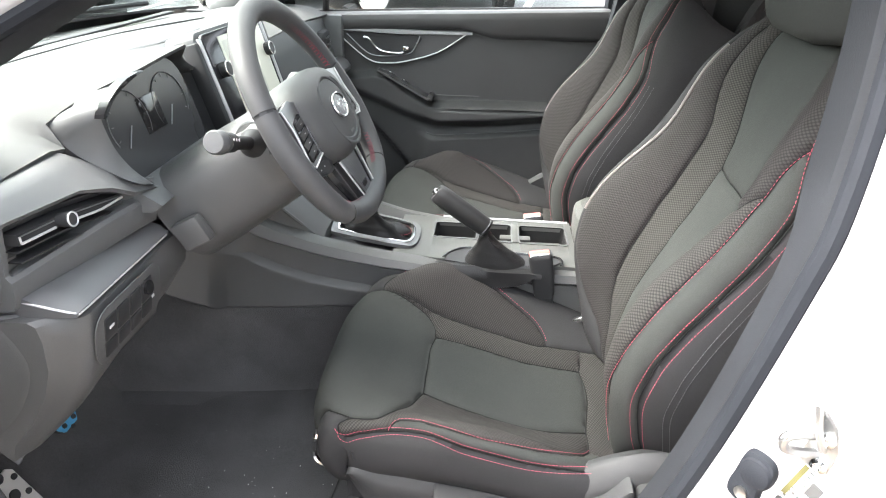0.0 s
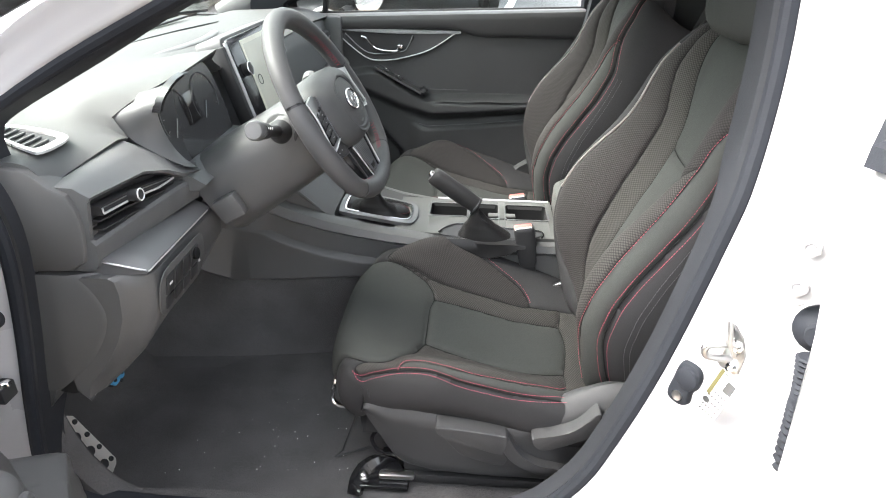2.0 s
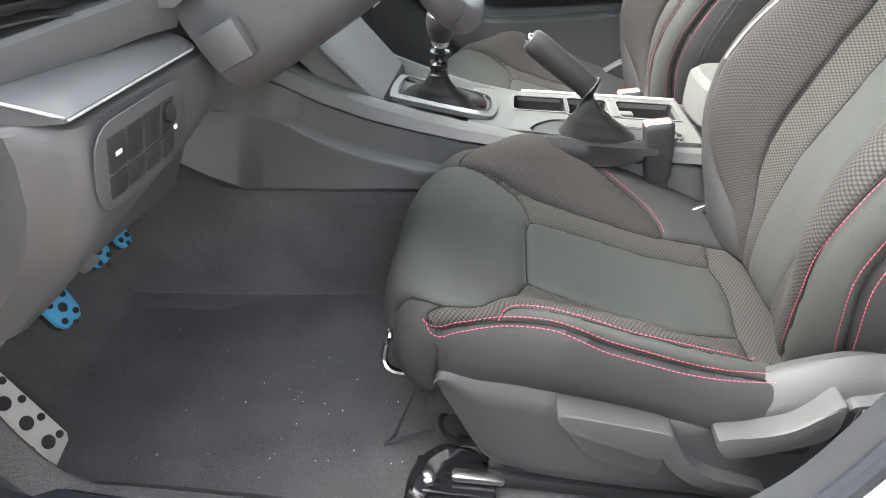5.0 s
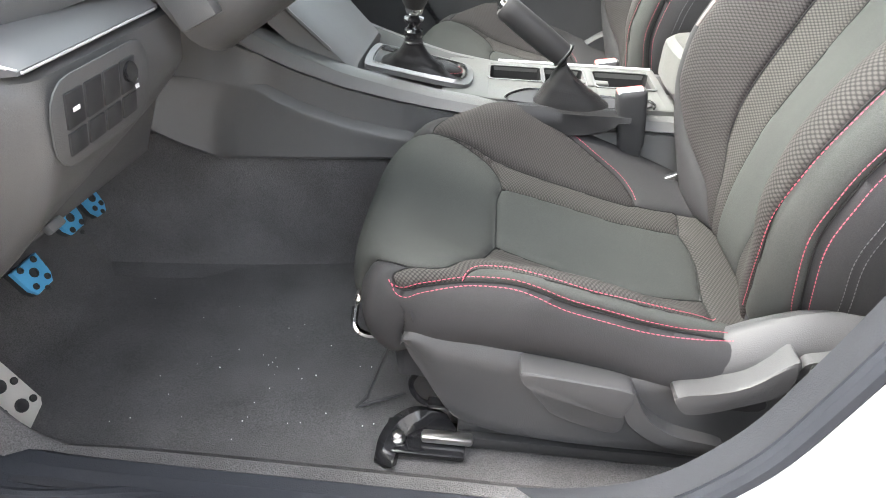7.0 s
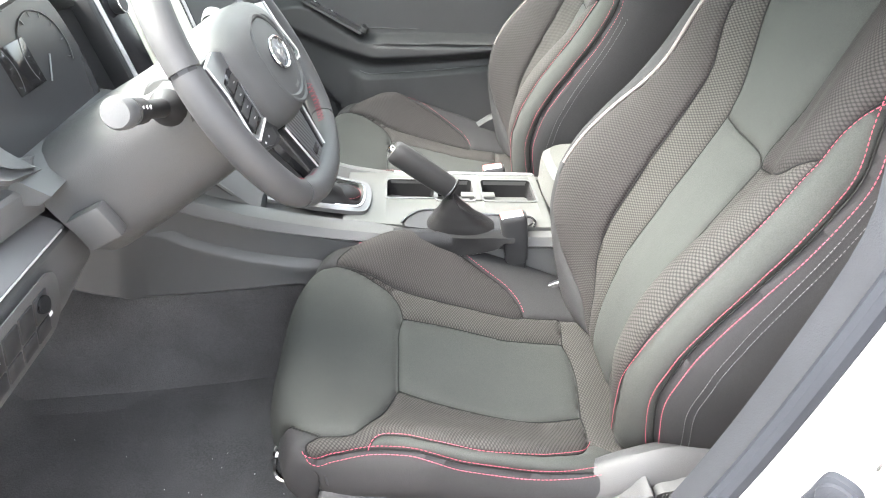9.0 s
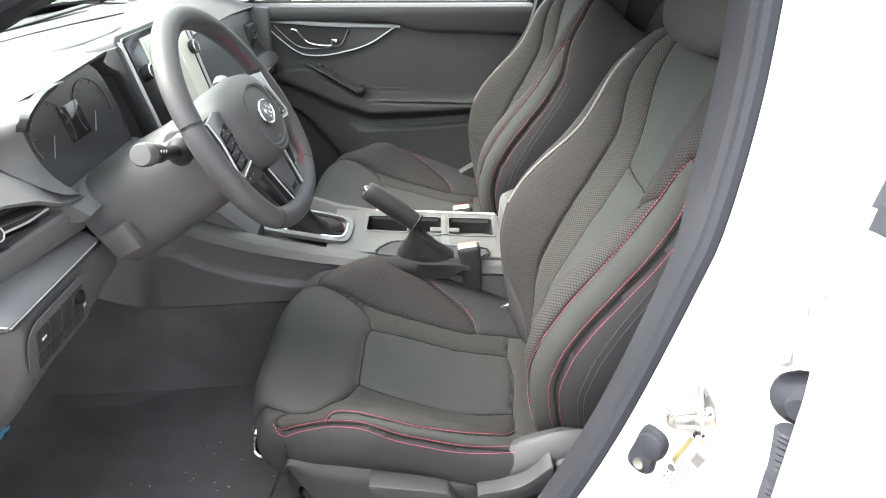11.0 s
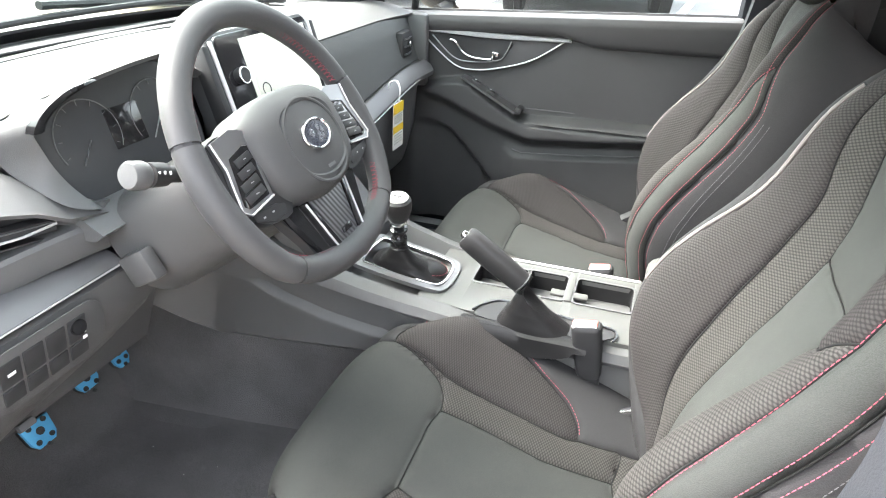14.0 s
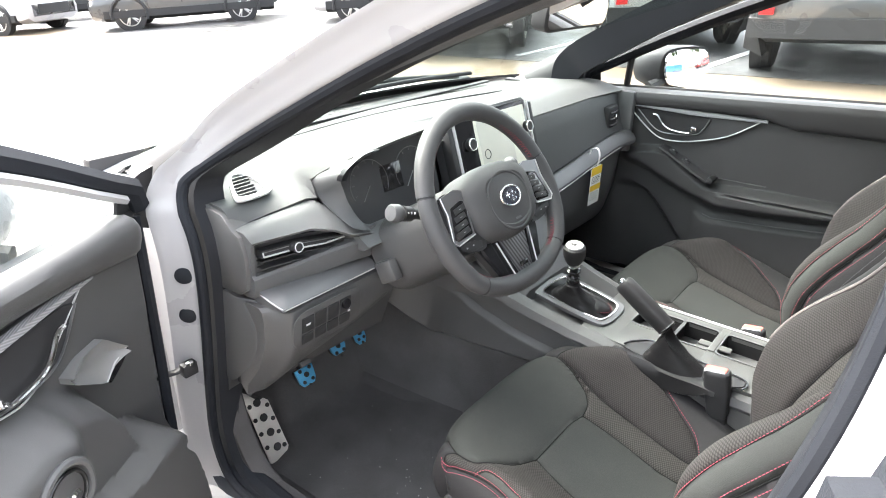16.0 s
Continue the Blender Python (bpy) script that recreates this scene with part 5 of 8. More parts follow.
part("grip_collar", tube(B(), [p0 + side * 0.0165 * math.cos(a) + upv * 0.0200 * math.sin(a) for a in np.linspace(0, 2 * math.pi, 20)[:-1]], 0.002, 6, True), M_LEATHER, gr)
boot = B()
rows = []
for i in range(13):
    t = i / 12
    c = Vector((0.108, 1.262, 0.612)).lerp(p0 + Vector((0.004, 0, -0.001)), t)
    f = (1 - t) ** 0.95
    ring = []
    for j in range(24):
        q = 2 * math.pi * j / 24
        fold = 1 + (0.03 * math.sin(3 * q + 6 * t) + 0.035 * math.sin(26 * t + 2 * math.sin(q))) * math.sin(math.pi * t)
        a = Vector((0.068 * math.copysign(abs(math.cos(q)) ** 0.7, math.cos(q)) * fold, 0.036 * math.copysign(abs(math.sin(q)) ** 0.7, math.sin(q)) * fold, 0))
        b = upv * 0.0205 * math.cos(q) * -1 + side * 0.017 * math.sin(q)
        ring.append(c + a * f + b * (1 - f))
    rows.append(ring)
part("gaiter", loft(boot, rows), M_GAITER, hb, "creased black leather gaiter")
rows = []
for i in range(25):
    t = i / 24
    x = -0.020 + 0.225 * t
    e = math.sin(math.pi * min(1, 0.10 + t * 1.0)) ** 0.4
    wob = 0.0012 * math.sin(7 * t) + 0.0007 * math.sin(17 * t + 1)
    rows.append([(x, 1.252, 0.612), (x, 1.240, 0.6165), (x, 1.229, 0.6155 + wob), (x, 1.2215 + wob, 0.609), (x, 1.2185 - wob, 0.600 - 0.008 * e), (x, 1.2180 + wob, 0.600 - 0.028 * e), (x, 1.2230, 0.598 - 0.031 * e), (x, 1.236, 0.600)])
part("gaiter_skirt", loft(B(), rows), M_GAITER, hb, "loose leather skirt beside the lever")

# belt buckles
for nm, y, s, z in (("seat_buckle", 1.236, -1, 0.652), ("seat_buckle", 1.506, 1, 0.618)):
    th = thing(nm, (0.20, y, 0.50), "black belt buckle with a red release button", "belt buckle", "belt buckles")
    tilt = Matrix.Rotation(radians(-10), 4, "Y")
    bz = z - 0.045
    rows = []
    for dz, a, b in ((-0.060, 0.016, 0.010), (-0.050, 0.021, 0.013), (0.0, 0.024, 0.014), (0.035, 0.025, 0.0145), (0.043, 0.0245, 0.014), (0.046, 0.022, 0.012)):
        rows.append([Vector((0.206, y, bz)) + tilt @ Vector((px * a / 0.5, py * b / 0.5, dz)) for px, py in rrect(1.0, 1.0, 0.22, 3)])
    body = part("body", loft(B(), rows), M_BLACK, th)
    part("release_button", box(B(), Vector((0.206, y, bz)) + tilt @ Vector((-0.002, 0, 0.045)), (0.042, 0.021, 0.008), 0.003, tilt), M_BUCKLE, th, "red release button")
    part("button_edge", box(B(), Vector((0.206, y, bz)) + tilt @ Vector((-0.002, -0.0105, 0.0462)), (0.040, 0.0022, 0.0066), 0.001, tilt), M_CARD, th, "pale lettered button edge")
    part("sleeve", loft(B(), [[Vector((0.206, y, bz)) + tilt @ Vector((px * a, py * b, dz)) + Vector((0.05 * max(0.0, -dz - 0.055), 0, 0)) for px, py in rrect(1.0, 1.0, 0.25, 3)] for dz, a, b in ((-0.060, 0.034, 0.018), (-0.085, 0.030, 0.014), (-0.12, 0.028, 0.012), (-0.15, 0.026, 0.010))]), M_BLACK, th, "black webbing sleeve")
    part("anchor", box(B(), (0.29, y - 0.03, 0.515), (0.07, 0.012, 0.014), 0.003, Matrix.Rotation(radians(-25), 4, "Y")), M_CHROME, th, "bright metal anchor plate")


# ---- dashboard ----
dash = thing("dashboard", (-0.7, YC, 0.6), "dark grey dashboard with silver trim and air vents", "dashboard")


def bend(y, ys, vs):
    return float(np.interp(y, ys, vs))


EDGE_Y = [0.655, 0.663, 0.74, 0.809, 0.833, 0.838, 0.85, 0.87, 0.90, 0.936, 1.0, 1.093, 1.14, 1.165, 1.19, 1.24, 1.9, 2.08]
EDGE_X = [-0.518, -0.515, -0.502, -0.489, -0.485, -0.507, -0.497, -0.475, -0.445, -0.424, -0.418, -0.425, -0.445, -0.47, -0.46, -0.455, -0.455, -0.435]
EDGE_Z = [0.950, 0.953, 0.965, 0.975, 0.971, 1.002, 1.012, 1.028, 1.045, 1.056, 1.064, 1.066, 1.055, 1.03, 1.01, 1.002, 1.002, 1.0]


def top_row(y):
    """Front edge of the upper pad (x, z): the crease over the vent, the lip of the instrument hood, the passenger's crease."""
    return bend(y, EDGE_Y, EDGE_X), bend(y, EDGE_Y, EDGE_Z)


rows = []
for y in np.concatenate([np.linspace(0.662, 0.80, 10), np.linspace(0.81, 0.833, 4), np.linspace(0.838, 0.94, 14), np.linspace(0.96, 1.12, 8), np.linspace(1.135, 1.24, 9), np.linspace(1.27, 2.082, 22)]):
    fx, fz = top_row(y)
    e = max(0.0, (0.70 - y) / 0.04, (y - 2.02) / 0.06)
    back = -0.985 + 0.14 * ((y - YC) / 0.7) ** 2
    rise = 0.012 * math.exp(-((y - 1.36) / 0.22) ** 2)
    k = step(0.78, 0.93, y)
    hood = step(0.83, 0.90, y) * step(1.20, 1.13, y)
    mix = lambda a, b: a + (b - a) * k
    ctrl = [(back, 0.995), (back + 0.09, 1.003 - 0.006 * e), (-0.73, mix(0.999, 1.017 + rise) - 0.010 * e), (-0.64, mix(0.992, 1.023 + rise) - 0.010 * e)]
    near = [(-0.575, mix(0.987, 1.022)), (min(-0.535, fx - 0.02), mix(0.981, 1.014))]
    far = [(-0.57, 1.024 + 0.6 * rise + 0.008 * hood), ((fx - 0.57) / 2, (1.024 + fz) / 2 + 0.008)]
    w = step(0.81, 0.875, y)
    ctrl += [(a[0] + (b[0] - a[0]) * w, a[1] + (b[1] - a[1]) * w) for a, b in zip(near, far)]
    ctrl.append((fx, fz))
    p = [tuple(q) for q in spline(ctrl, 4)]
    p += [(fx - 0.003, fz - 0.006), (fx - 0.03 - 0.03 * hood, fz - 0.012), (-0.70, 0.94), (back, 0.96)]
    rows.append([(x, y, z) for x, z in p])
part("upper_pad", loft(B(), rows), M_PAD, dash, "soft grey dash top pad with instrument hood", sharp=0.9)
part("defroster_slot", box(B(), (-0.83, YC, 1.0145), (0.022, 1.0, 0.006), 0.002), M_BLACK, dash)
for y in (0.72, 2.02):
    part("demister_slot", box(B(), (-0.80, y, 1.002), (0.10, 0.03, 0.006), 0.002), M_BLACK, dash)
seam = B()
tube(seam, spline([(-0.62, 1.18, 1.024), (-0.59, 1.25, 1.030), (-0.575, 1.37, 1.032), (-0.59, 1.49, 1.030), (-0.62, 1.55, 1.024)], 6), 0.012, 8, flat=0.3)
part("speaker_grille", seam, M_DARK, dash)

# driver's top vent
m = axes((-0.595, 0.748, 0.9915), (1.0, 0.0, -0.06), (0.0, 1, 0.0))
out = [tuple(q) for q in spline([(0.060, -0.050), (0.060, 0.012), (0.030, 0.034), (-0.020, 0.045), (-0.058, 0.044), (-0.074, 0.030), (-0.060, 0.006), (0.030, -0.046)], 3, True)]
inn = [(x * 0.80 - 0.002, y * 0.74) for x, y in out]
vent = part("top_vent", frame_plate(B(), out, inn, m, 0.004), M_SILVER, dash, "satin silver vent frame")
part("vent_well", prism(B(), inn, m @ Matrix.Translation((0, 0, -0.002)), 0.002), M_BLACK, vent)
for i in range(6):
    x = -0.044 + 0.016 * i
    part("slat", box(B(), m @ Vector((x, -0.002 - 0.006 * (i > 2) * (i - 2) + 0.016 * (i < 2) * (2 - i) * 0.6, 0.002)), (0.0035, 0.050 - 0.004 * abs(i - 3), 0.004), 0.001, m.to_3x3().to_4x4()), M_DARK, vent)


def lower_face(y0, y1, name, fn, material, label="", steps=12):
    rows = []
    for y in np.linspace(y0, y1, steps + 1):
        rows.append([(x, y, z) for x, z in fn(y)])
    return part(name, loft(B(), rows), material, dash, label)


VY = [0.645, 0.665, 0.773, 0.820, 0.851, 0.905, 0.930]


def drv(y):
    """Blade over the side vent, the vent's hollow and the lip below it."""
    cx, cz = bend(y, VY, [-0.508, -0.503, -0.490, -0.485, -0.468, -0.425, -0.43]), bend(y, VY, [0.950, 0.955, 0.966, 0.970, 0.948, 0.906, 0.898])
    lx, lz = bend(y, VY, [-0.462, -0.457, -0.436, -0.422, -0.411, -0.407, -0.42]), bend(y, VY, [0.938, 0.940, 0.938, 0.924, 0.906, 0.894, 0.89])
    bx, bz = bend(y, VY, [-0.470, -0.466, -0.440, -0.428, -0.418, -0.412, -0.425]), bend(y, VY, [0.866, 0.868, 0.878, 0.882, 0.885, 0.882, 0.88])
    deep = 0.035 * step(0.875, 0.845, y) * step(0.666, 0.676, y) if lz - bz > 0.014 else 0.001
    m = (cx + lx) / 2
    return [(cx - 0.03, cz - 0.004), (cx, cz), (m, (cz + lz) / 2 + 0.006), (lx - 0.008, lz + 0.004), (lx, lz), (lx - 0.003, lz - 0.005), (lx - 0.006 - deep, lz - 0.008), (bx - 0.006 - deep, bz + 0.004), (bx - 0.004, bz + 0.001), (bx, bz - 0.004), (bx - 0.002, bz - 0.028), (bx - 0.008, bz - 0.042), (bx - 0.03, bz - 0.046), (-0.56, 0.83), (-0.56, 0.94)]


lower_face(0.660, 0.925, "vent_surround", drv, M_DARK, "dark grained plastic vent surround", 40)
# outer side vent with its silver bar
vy = np.linspace(0.668, 0.858, 14)
mid = lambda y: (bend(y, [0.66, 0.74, 0.85], [-0.458, -0.442, -0.428]), bend(y, [0.66, 0.74, 0.85], [0.913, 0.912, 0.897]))
vb = part("side_vent", loft(B(), [[(mid(y)[0] - 0.03, y, mid(y)[1] + 0.02), (mid(y)[0] - 0.022, y, mid(y)[1] + 0.018), (mid(y)[0] - 0.022, y, mid(y)[1] - 0.025), (mid(y)[0] - 0.03, y, mid(y)[1] - 0.027)] for y in vy]), M_BLACK, dash, "black air vent")
for dz, y1 in ((0.019, 0.800), (-0.016, 0.842), (-0.030, 0.80)):
    part("louvre", loft(B(), [[(mid(y)[0] - 0.024, y, mid(y)[1] + dz + 0.001), (mid(y)[0] - 0.006, y, mid(y)[1] + dz + 0.001), (mid(y)[0] - 0.006, y, mid(y)[1] + dz - 0.001), (mid(y)[0] - 0.024, y, mid(y)[1] + dz - 0.001)] for y in np.linspace(0.676, y1, 9)]), M_BLACK, vb)
part("bar_backing", loft(B(), [[(mid(y)[0] - 0.02, y, mid(y)[1] + 0.008), (mid(y)[0] - 0.002, y, mid(y)[1] + 0.007), (mid(y)[0] - 0.002, y, mid(y)[1] - 0.007), (mid(y)[0] - 0.02, y, mid(y)[1] - 0.008)] for y in np.linspace(0.676, 0.845, 10)]), M_BLACK, vb)
for y0, y1 in ((0.678, 0.726), (0.748, 0.845)):
    ys = list(np.linspace(y0, y1, 8))
    low_ = lambda y: (mid(y)[0], y, mid(y)[1] - 0.0045 + 0.007 * max(0, (y - 0.80) / 0.045))
    part("silver_bar", tube(B(), [low_(y) for y in ys], 0.0017, 6), M_SILVER, vb, "bright silver vent bar")
    part("silver_bar", tube(B(), [(mid(y)[0], y, mid(y)[1] + 0.0045) for y in ys], 0.0009, 6), M_SHADOW, vb, "thin satin upper bar")
part("silver_end", tube(B(), [low_(0.678), (mid(0.678)[0], 0.677, mid(0.678)[1] + 0.0045)], 0.0014, 6), M_SILVER, vb)
part("vent_knob", lathe(B(), [(0.0085, -0.01), (0.0098, 0.0), (0.0098, 0.008), (0.0085, 0.009), (0.001, 0.0085)], (-0.437, 0.737, 0.914), (1, -0.05, 0.15), 24), M_BLACK, vb, "black vent wheel")
part("knob_ring", tube(B(), [Vector((-0.4278, 0.7365, 0.9154)) + 0.0088 * (Vector((0, 1, 0)) * math.cos(a) + Vector((-0.15, 0, 0.99)) * math.sin(a)) for a in np.linspace(0, 2 * math.pi, 28)[:-1]], 0.0012, 6, True), M_SILVER, vb, "thin silver ring")
# satin silver shelf under the vent
shelf = lambda y: [(-0.525, 0.838), (-0.47, 0.840), (-0.436, 0.837 - 0.012 * step(0.690, 0.670, y)), (-0.416, 0.830 - 0.006 * step(0.690, 0.670, y)), (-0.4045, 0.821), (-0.4045, 0.8175), (-0.43, 0.814), (-0.525, 0.81)]
lower_face(0.668, 0.905, "silver_shelf", shelf, M_SHELF, "satin dark silver trim shelf", 24)
part("shelf_edge", tube(B(), [(-0.4045, y, 0.8185) for y in np.linspace(0.674, 0.898, 6)], 0.0014, 6), M_SILVER, dash, "bright silver shelf edge")
part("shelf_end", tube(B(), spline([(-0.4045, 0.674, 0.8185), (-0.413, 0.669, 0.823), (-0.44, 0.667, 0.829), (-0.475, 0.670, 0.833)], 4), 0.0016, 6), M_SILVER, dash, "bright silver shelf edge")


def knee(y):
    s = 0.045 * step(0.700, 0.655, y) ** 2
    t = 0.24 * (y - 0.67) + 0.55 * max(0, y - 0.89)
    return [(-0.50, 0.812), (-0.416 - s, 0.813), (-0.406 - s, 0.807), (-0.403 - s, 0.785), (-0.407 - s, 0.742 + 0.1 * t), (-0.423 - s, 0.700 + 0.3 * t), (-0.452 - s, 0.655 + 0.6 * t), (-0.49 - s, 0.612 + t), (-0.522 - 0.5 * s, 0.582 + t), (-0.54, 0.578 + t), (-0.56, 0.60 + t), (-0.56, 0.78)]


lower_face(0.655, 0.945, "knee_panel", knee, M_CONS, "dark plastic panel under the steering wheel", 30)


def flange(y):
    """The flat closing strip that runs on below the knee panel."""
    zb = 0.584 - 0.03 * (y - 0.70)
    zt, xt = knee(y)[6][1] + 0.004, knee(y)[6][0] - 0.012
    e = 0.012 * step(0.705, 0.690, y)
    return [(xt, zt), (-0.535 + e * 0.5, zb + 0.010 + e), (-0.536 + e * 0.5, zb + 0.003 + e), (-0.540, zb + e), (-0.552, zb + 0.004 + e), (-0.60, zb + 0.05), (xt - 0.05, zt)]


lower_face(0.690, 1.04, "lower_flange", flange, M_CONS, "dark plastic flange under the knee panel", 24)
# end of the dashboard beside the door: an upper panel, and a lower one with a broad rounded front
end_o = [(-0.60, 0.985), (-0.535, 0.978), (-0.508, 0.955), (-0.487, 0.945), (-0.478, 0.920), (-0.476, 0.895), (-0.480, 0.860), (-0.486, 0.838), (-0.51, 0.822), (-0.66, 0.812), (-0.66, 0.985)]
rows = []
for y, k in ((0.690, 1.0), (0.665, 1.0), (0.658, 0.992), (0.654, 0.975), (0.652, 0.94)):
    rows.append([(-0.58 + (x + 0.58) * k, y, 0.90 + (z - 0.90) * k) for x, z in end_o])
part("end_panel", loft(B(), rows), M_CONS, dash, "dark plastic dashboard end panel")
front_b = spline([(-0.465, 0.816), (-0.448, 0.795), (-0.443, 0.770), (-0.448, 0.737), (-0.470, 0.701), (-0.51, 0.661), (-0.545, 0.631), (-0.592, 0.596)], 4)
front_a = spline([(-0.515, 0.816), (-0.500, 0.800), (-0.486, 0.775), (-0.480, 0.745), (-0.492, 0.706), (-0.520, 0.662), (-0.552, 0.630), (-0.594, 0.594)], 4)
rows = [[(-0.62, 0.700, b[1]), (b[0] - 0.02, 0.700, b[1]), (b[0] - 0.004, 0.692, b[1]), (b[0], 0.684, b[1]), ((2 * b[0] + a[0]) / 3, 0.668, (2 * b[1] + a[1]) / 3), (a[0] + 0.006, 0.656, a[1]), (a[0] - 0.004, 0.652, a[1]), (-0.66, 0.650, a[1])] for a, b in zip(front_a, front_b)]
part("end_panel", loft(B(), rows), M_CONS, dash, "dark plastic lower dashboard end")
part("end_ledge", loft(B(), [[(-0.64, y, 0.972), (-0.64, y, 0.996), (-0.575 - d, y, 0.984), (-0.568 - d, y, 0.976), (-0.58 - d, y, 0.962)] for y, d in ((0.655, 0.0), (0.685, 0.0), (0.694, 0.015))]), M_DARK, dash)
kick = [(-0.57, 0.65), (-0.592, 0.600), (-0.608, 0.565), (-0.636, 0.527), (-0.665, 0.507), (-0.82, 0.50), (-0.82, 0.65)]
part("kick_panel", loft(B(), [[(x, y, z) for x, z in kick] for y in (0.653, 0.672, 0.694)]), M_CONS, dash)
# carpet turned up the side of the footwell in front of the door
side_c = spline([(-0.640, 0.57), (-0.627, 0.530), (-0.614, 0.467), (-0.597, 0.420), (-0.585, 0.397), (-0.569, 0.371), (-0.540, 0.345), (-0.48, 0.318)], 5)
part("side_carpet", loft(B(), [[(-0.84, y1, z), (x - 0.012, y1 + 0.004, z), (x - 0.003, y1, z), (x, 0.685, z), (x - 0.004, 0.668, z), (x - 0.02, 0.652, z), (-0.84, 0.650, z)] for (x, z), y1 in [(q, 0.690) for q in side_c]]), M_CARPET, floor, "charcoal carpet at the side of the footwell")
under = B()
rows = [[(-0.53, y, 0.61 + 0.24 * (y - 0.67)), (-0.545, y, 0.585 + 0.24 * (y - 0.67)), (-0.58, y, 0.575 + 0.24 * (y - 0.67)), (-0.75, y, 0.60), (-0.95, y, 0.66), (-0.95, y, 0.72), (-0.6, y, 0.70)] for y in np.linspace(0.67, 1.17, 14)]
part("under_cover", loft(under, rows), M_BLACK, dash)
part("fuse_tab", box(B(), (-0.512, 0.780, 0.603), (0.012, 0.026, 0.012), 0.003, Matrix.Rotation(radians(-35), 4, "Y")), M_DARK, dash)
# switch plate with its blanks
sm = axes((-0.4035, 0.768, 0.763), (0.0, 1, 0.0), (0.17, 0, 1))
plate = part("switch_plate", prism(B(), rrect(0.170, 0.086, 0.030), sm, 0.0016, 0.0008), M_CONS, dash)
for i in range(4):
    for j in range(2):
        w, h = 0.027, (0.034 if j else 0.022)
        c = sm @ Vector((-0.052 + 0.031 * i, 0.012 if j else -0.020, 0.0022))
        part("switch", box(B(), c, (w, h, 0.003), 0.0010, sm.to_3x3().to_4x4()), M_BLACK, plate)
c = sm @ Vector((-0.052, 0.012, 0.0042))
part("switch_mark", box(B(), c, (0.010, 0.004, 0.0008), 0, sm.to_3x3().to_4x4()), M_MARK, plate)
c = sm @ Vector((0.041, 0.016, 0.0042))
part("dimmer_wheel", lathe(B(), [(0.010, -0.004), (0.011, 0), (0.010, 0.004)], c, (1, 0, 0.1), 14), M_GLOSS, plate)
for dy in (-0.010, -0.002):
    part("switch_mark", box(B(), c + Vector((0.003, 0.004, dy - 0.006)), (0.001, 0.006, 0.004)), M_MARK, plate)

# instrument cluster under its hood
edge_l = spline([(-0.407, 0.893, 0.902), (-0.415, 0.858, 0.918), (-0.450, 0.845, 0.942), (-0.484, 0.838, 0.968), (-0.505, 0.841, 1.000), (-0.474, 0.872, 1.025), (-0.426, 0.934, 1.051)], 5)
edge_r = spline([(-0.412, 0.902, 0.899), (-0.428, 0.886, 0.925), (-0.438, 0.873, 0.955), (-0.442, 0.864, 0.985), (-0.440, 0.857, 1.012), (-0.434, 0.874, 1.033), (-0.426, 0.935, 1.052)], 5)
part("cluster_flank", loft(B(), [[a, (a + b) / 2 + np.array((0.003, -0.003, 0)), b, b + np.array((-0.05, 0.004, 0)), a + np.array((-0.03, 0.010, -0.004))] for a, b in zip(edge_l, edge_r)]), M_DARK, dash, "dark plastic panel beside the cluster")
M_SMOKE = mat("smoked instrument lens", (0.035, 0.036, 0.038), 0.2, vary=0.05, rvary=0.05)
face = lambda z: -0.436 - 0.26 * (z - 0.90)
FA = spline([(0.872, 0.892), (0.864, 0.95), (0.868, 0.995), (0.888, 1.022), (0.93, 1.040), (1.0, 1.050), (1.09, 1.046), (1.135, 1.028), (1.150, 0.985), (1.152, 0.93), (1.145, 0.892)], 5)
cl = part("instrument_panel", loft(B(), [[(face(z) - 0.03, y, z) for y, z in FA], [(face(z) - 0.004, y, z) for y, z in FA], [(face(z), 1.0 + (y - 1.0) * 0.985, 0.97 + (z - 0.97) * 0.985) for y, z in FA]]), M_SMOKE, dash, "unlit instrument cluster behind a smoked lens")
for y in (0.945, 1.075):
    part("dial_ring", tube(B(), [(face(0.975 + 0.048 * math.sin(a)) + 0.001, y + 0.052 * math.cos(a), 0.975 + 0.048 * math.sin(a)) for a in np.linspace(-0.5, 3.6, 26)], 0.0009, 5), M_DARK, cl)
    for i in range(9):
        a = -0.4 + 3.9 * i / 8
        part("dial_mark", tube(B(), [(face(0.975 + r * math.sin(a)) + 0.001, y + r * math.cos(a), 0.975 + r * math.sin(a)) for r in (0.041, 0.047)], 0.0007, 4), M_DARK, cl)
    part("needle", tube(B(), [(face(0.97) + 0.001, y, 0.972), (face(0.945) + 0.001, y - 0.024, 0.945)], 0.0010, 5), M_SHADOW, cl)
part("centre_display", box(B(), (face(0.975) + 0.0005, 1.010, 0.975), (0.002, 0.060, 0.055), 0.0005, Matrix.Rotation(radians(-14.5), 4, "Y")), M_GLOSS, cl)
part("cluster_shroud", loft(B(), [[(-0.44, y, 0.900), (-0.412 - 0.02 * abs(y - 1.01), y, 0.897), (-0.385, y, 0.882 - 0.02 * abs(y - 1.01)), (-0.40, y, 0.868), (-0.50, y, 0.86)] for y in np.linspace(0.868, 1.155, 11)]), M_DARK, dash, "dark plastic shroud below the cluster")
cr_o = spline([(-0.438, 0.853, 1.008), (-0.436, 0.857, 1.018), (-0.431, 0.872, 1.035), (-0.426, 0.902, 1.050), (-0.422, 0.940, 1.0555)], 5)
cr_i = spline([(-0.444, 0.872, 1.006), (-0.442, 0.876, 1.015), (-0.438, 0.888, 1.028), (-0.431, 0.911, 1.042), (-0.4225, 0.942, 1.0535)], 5)
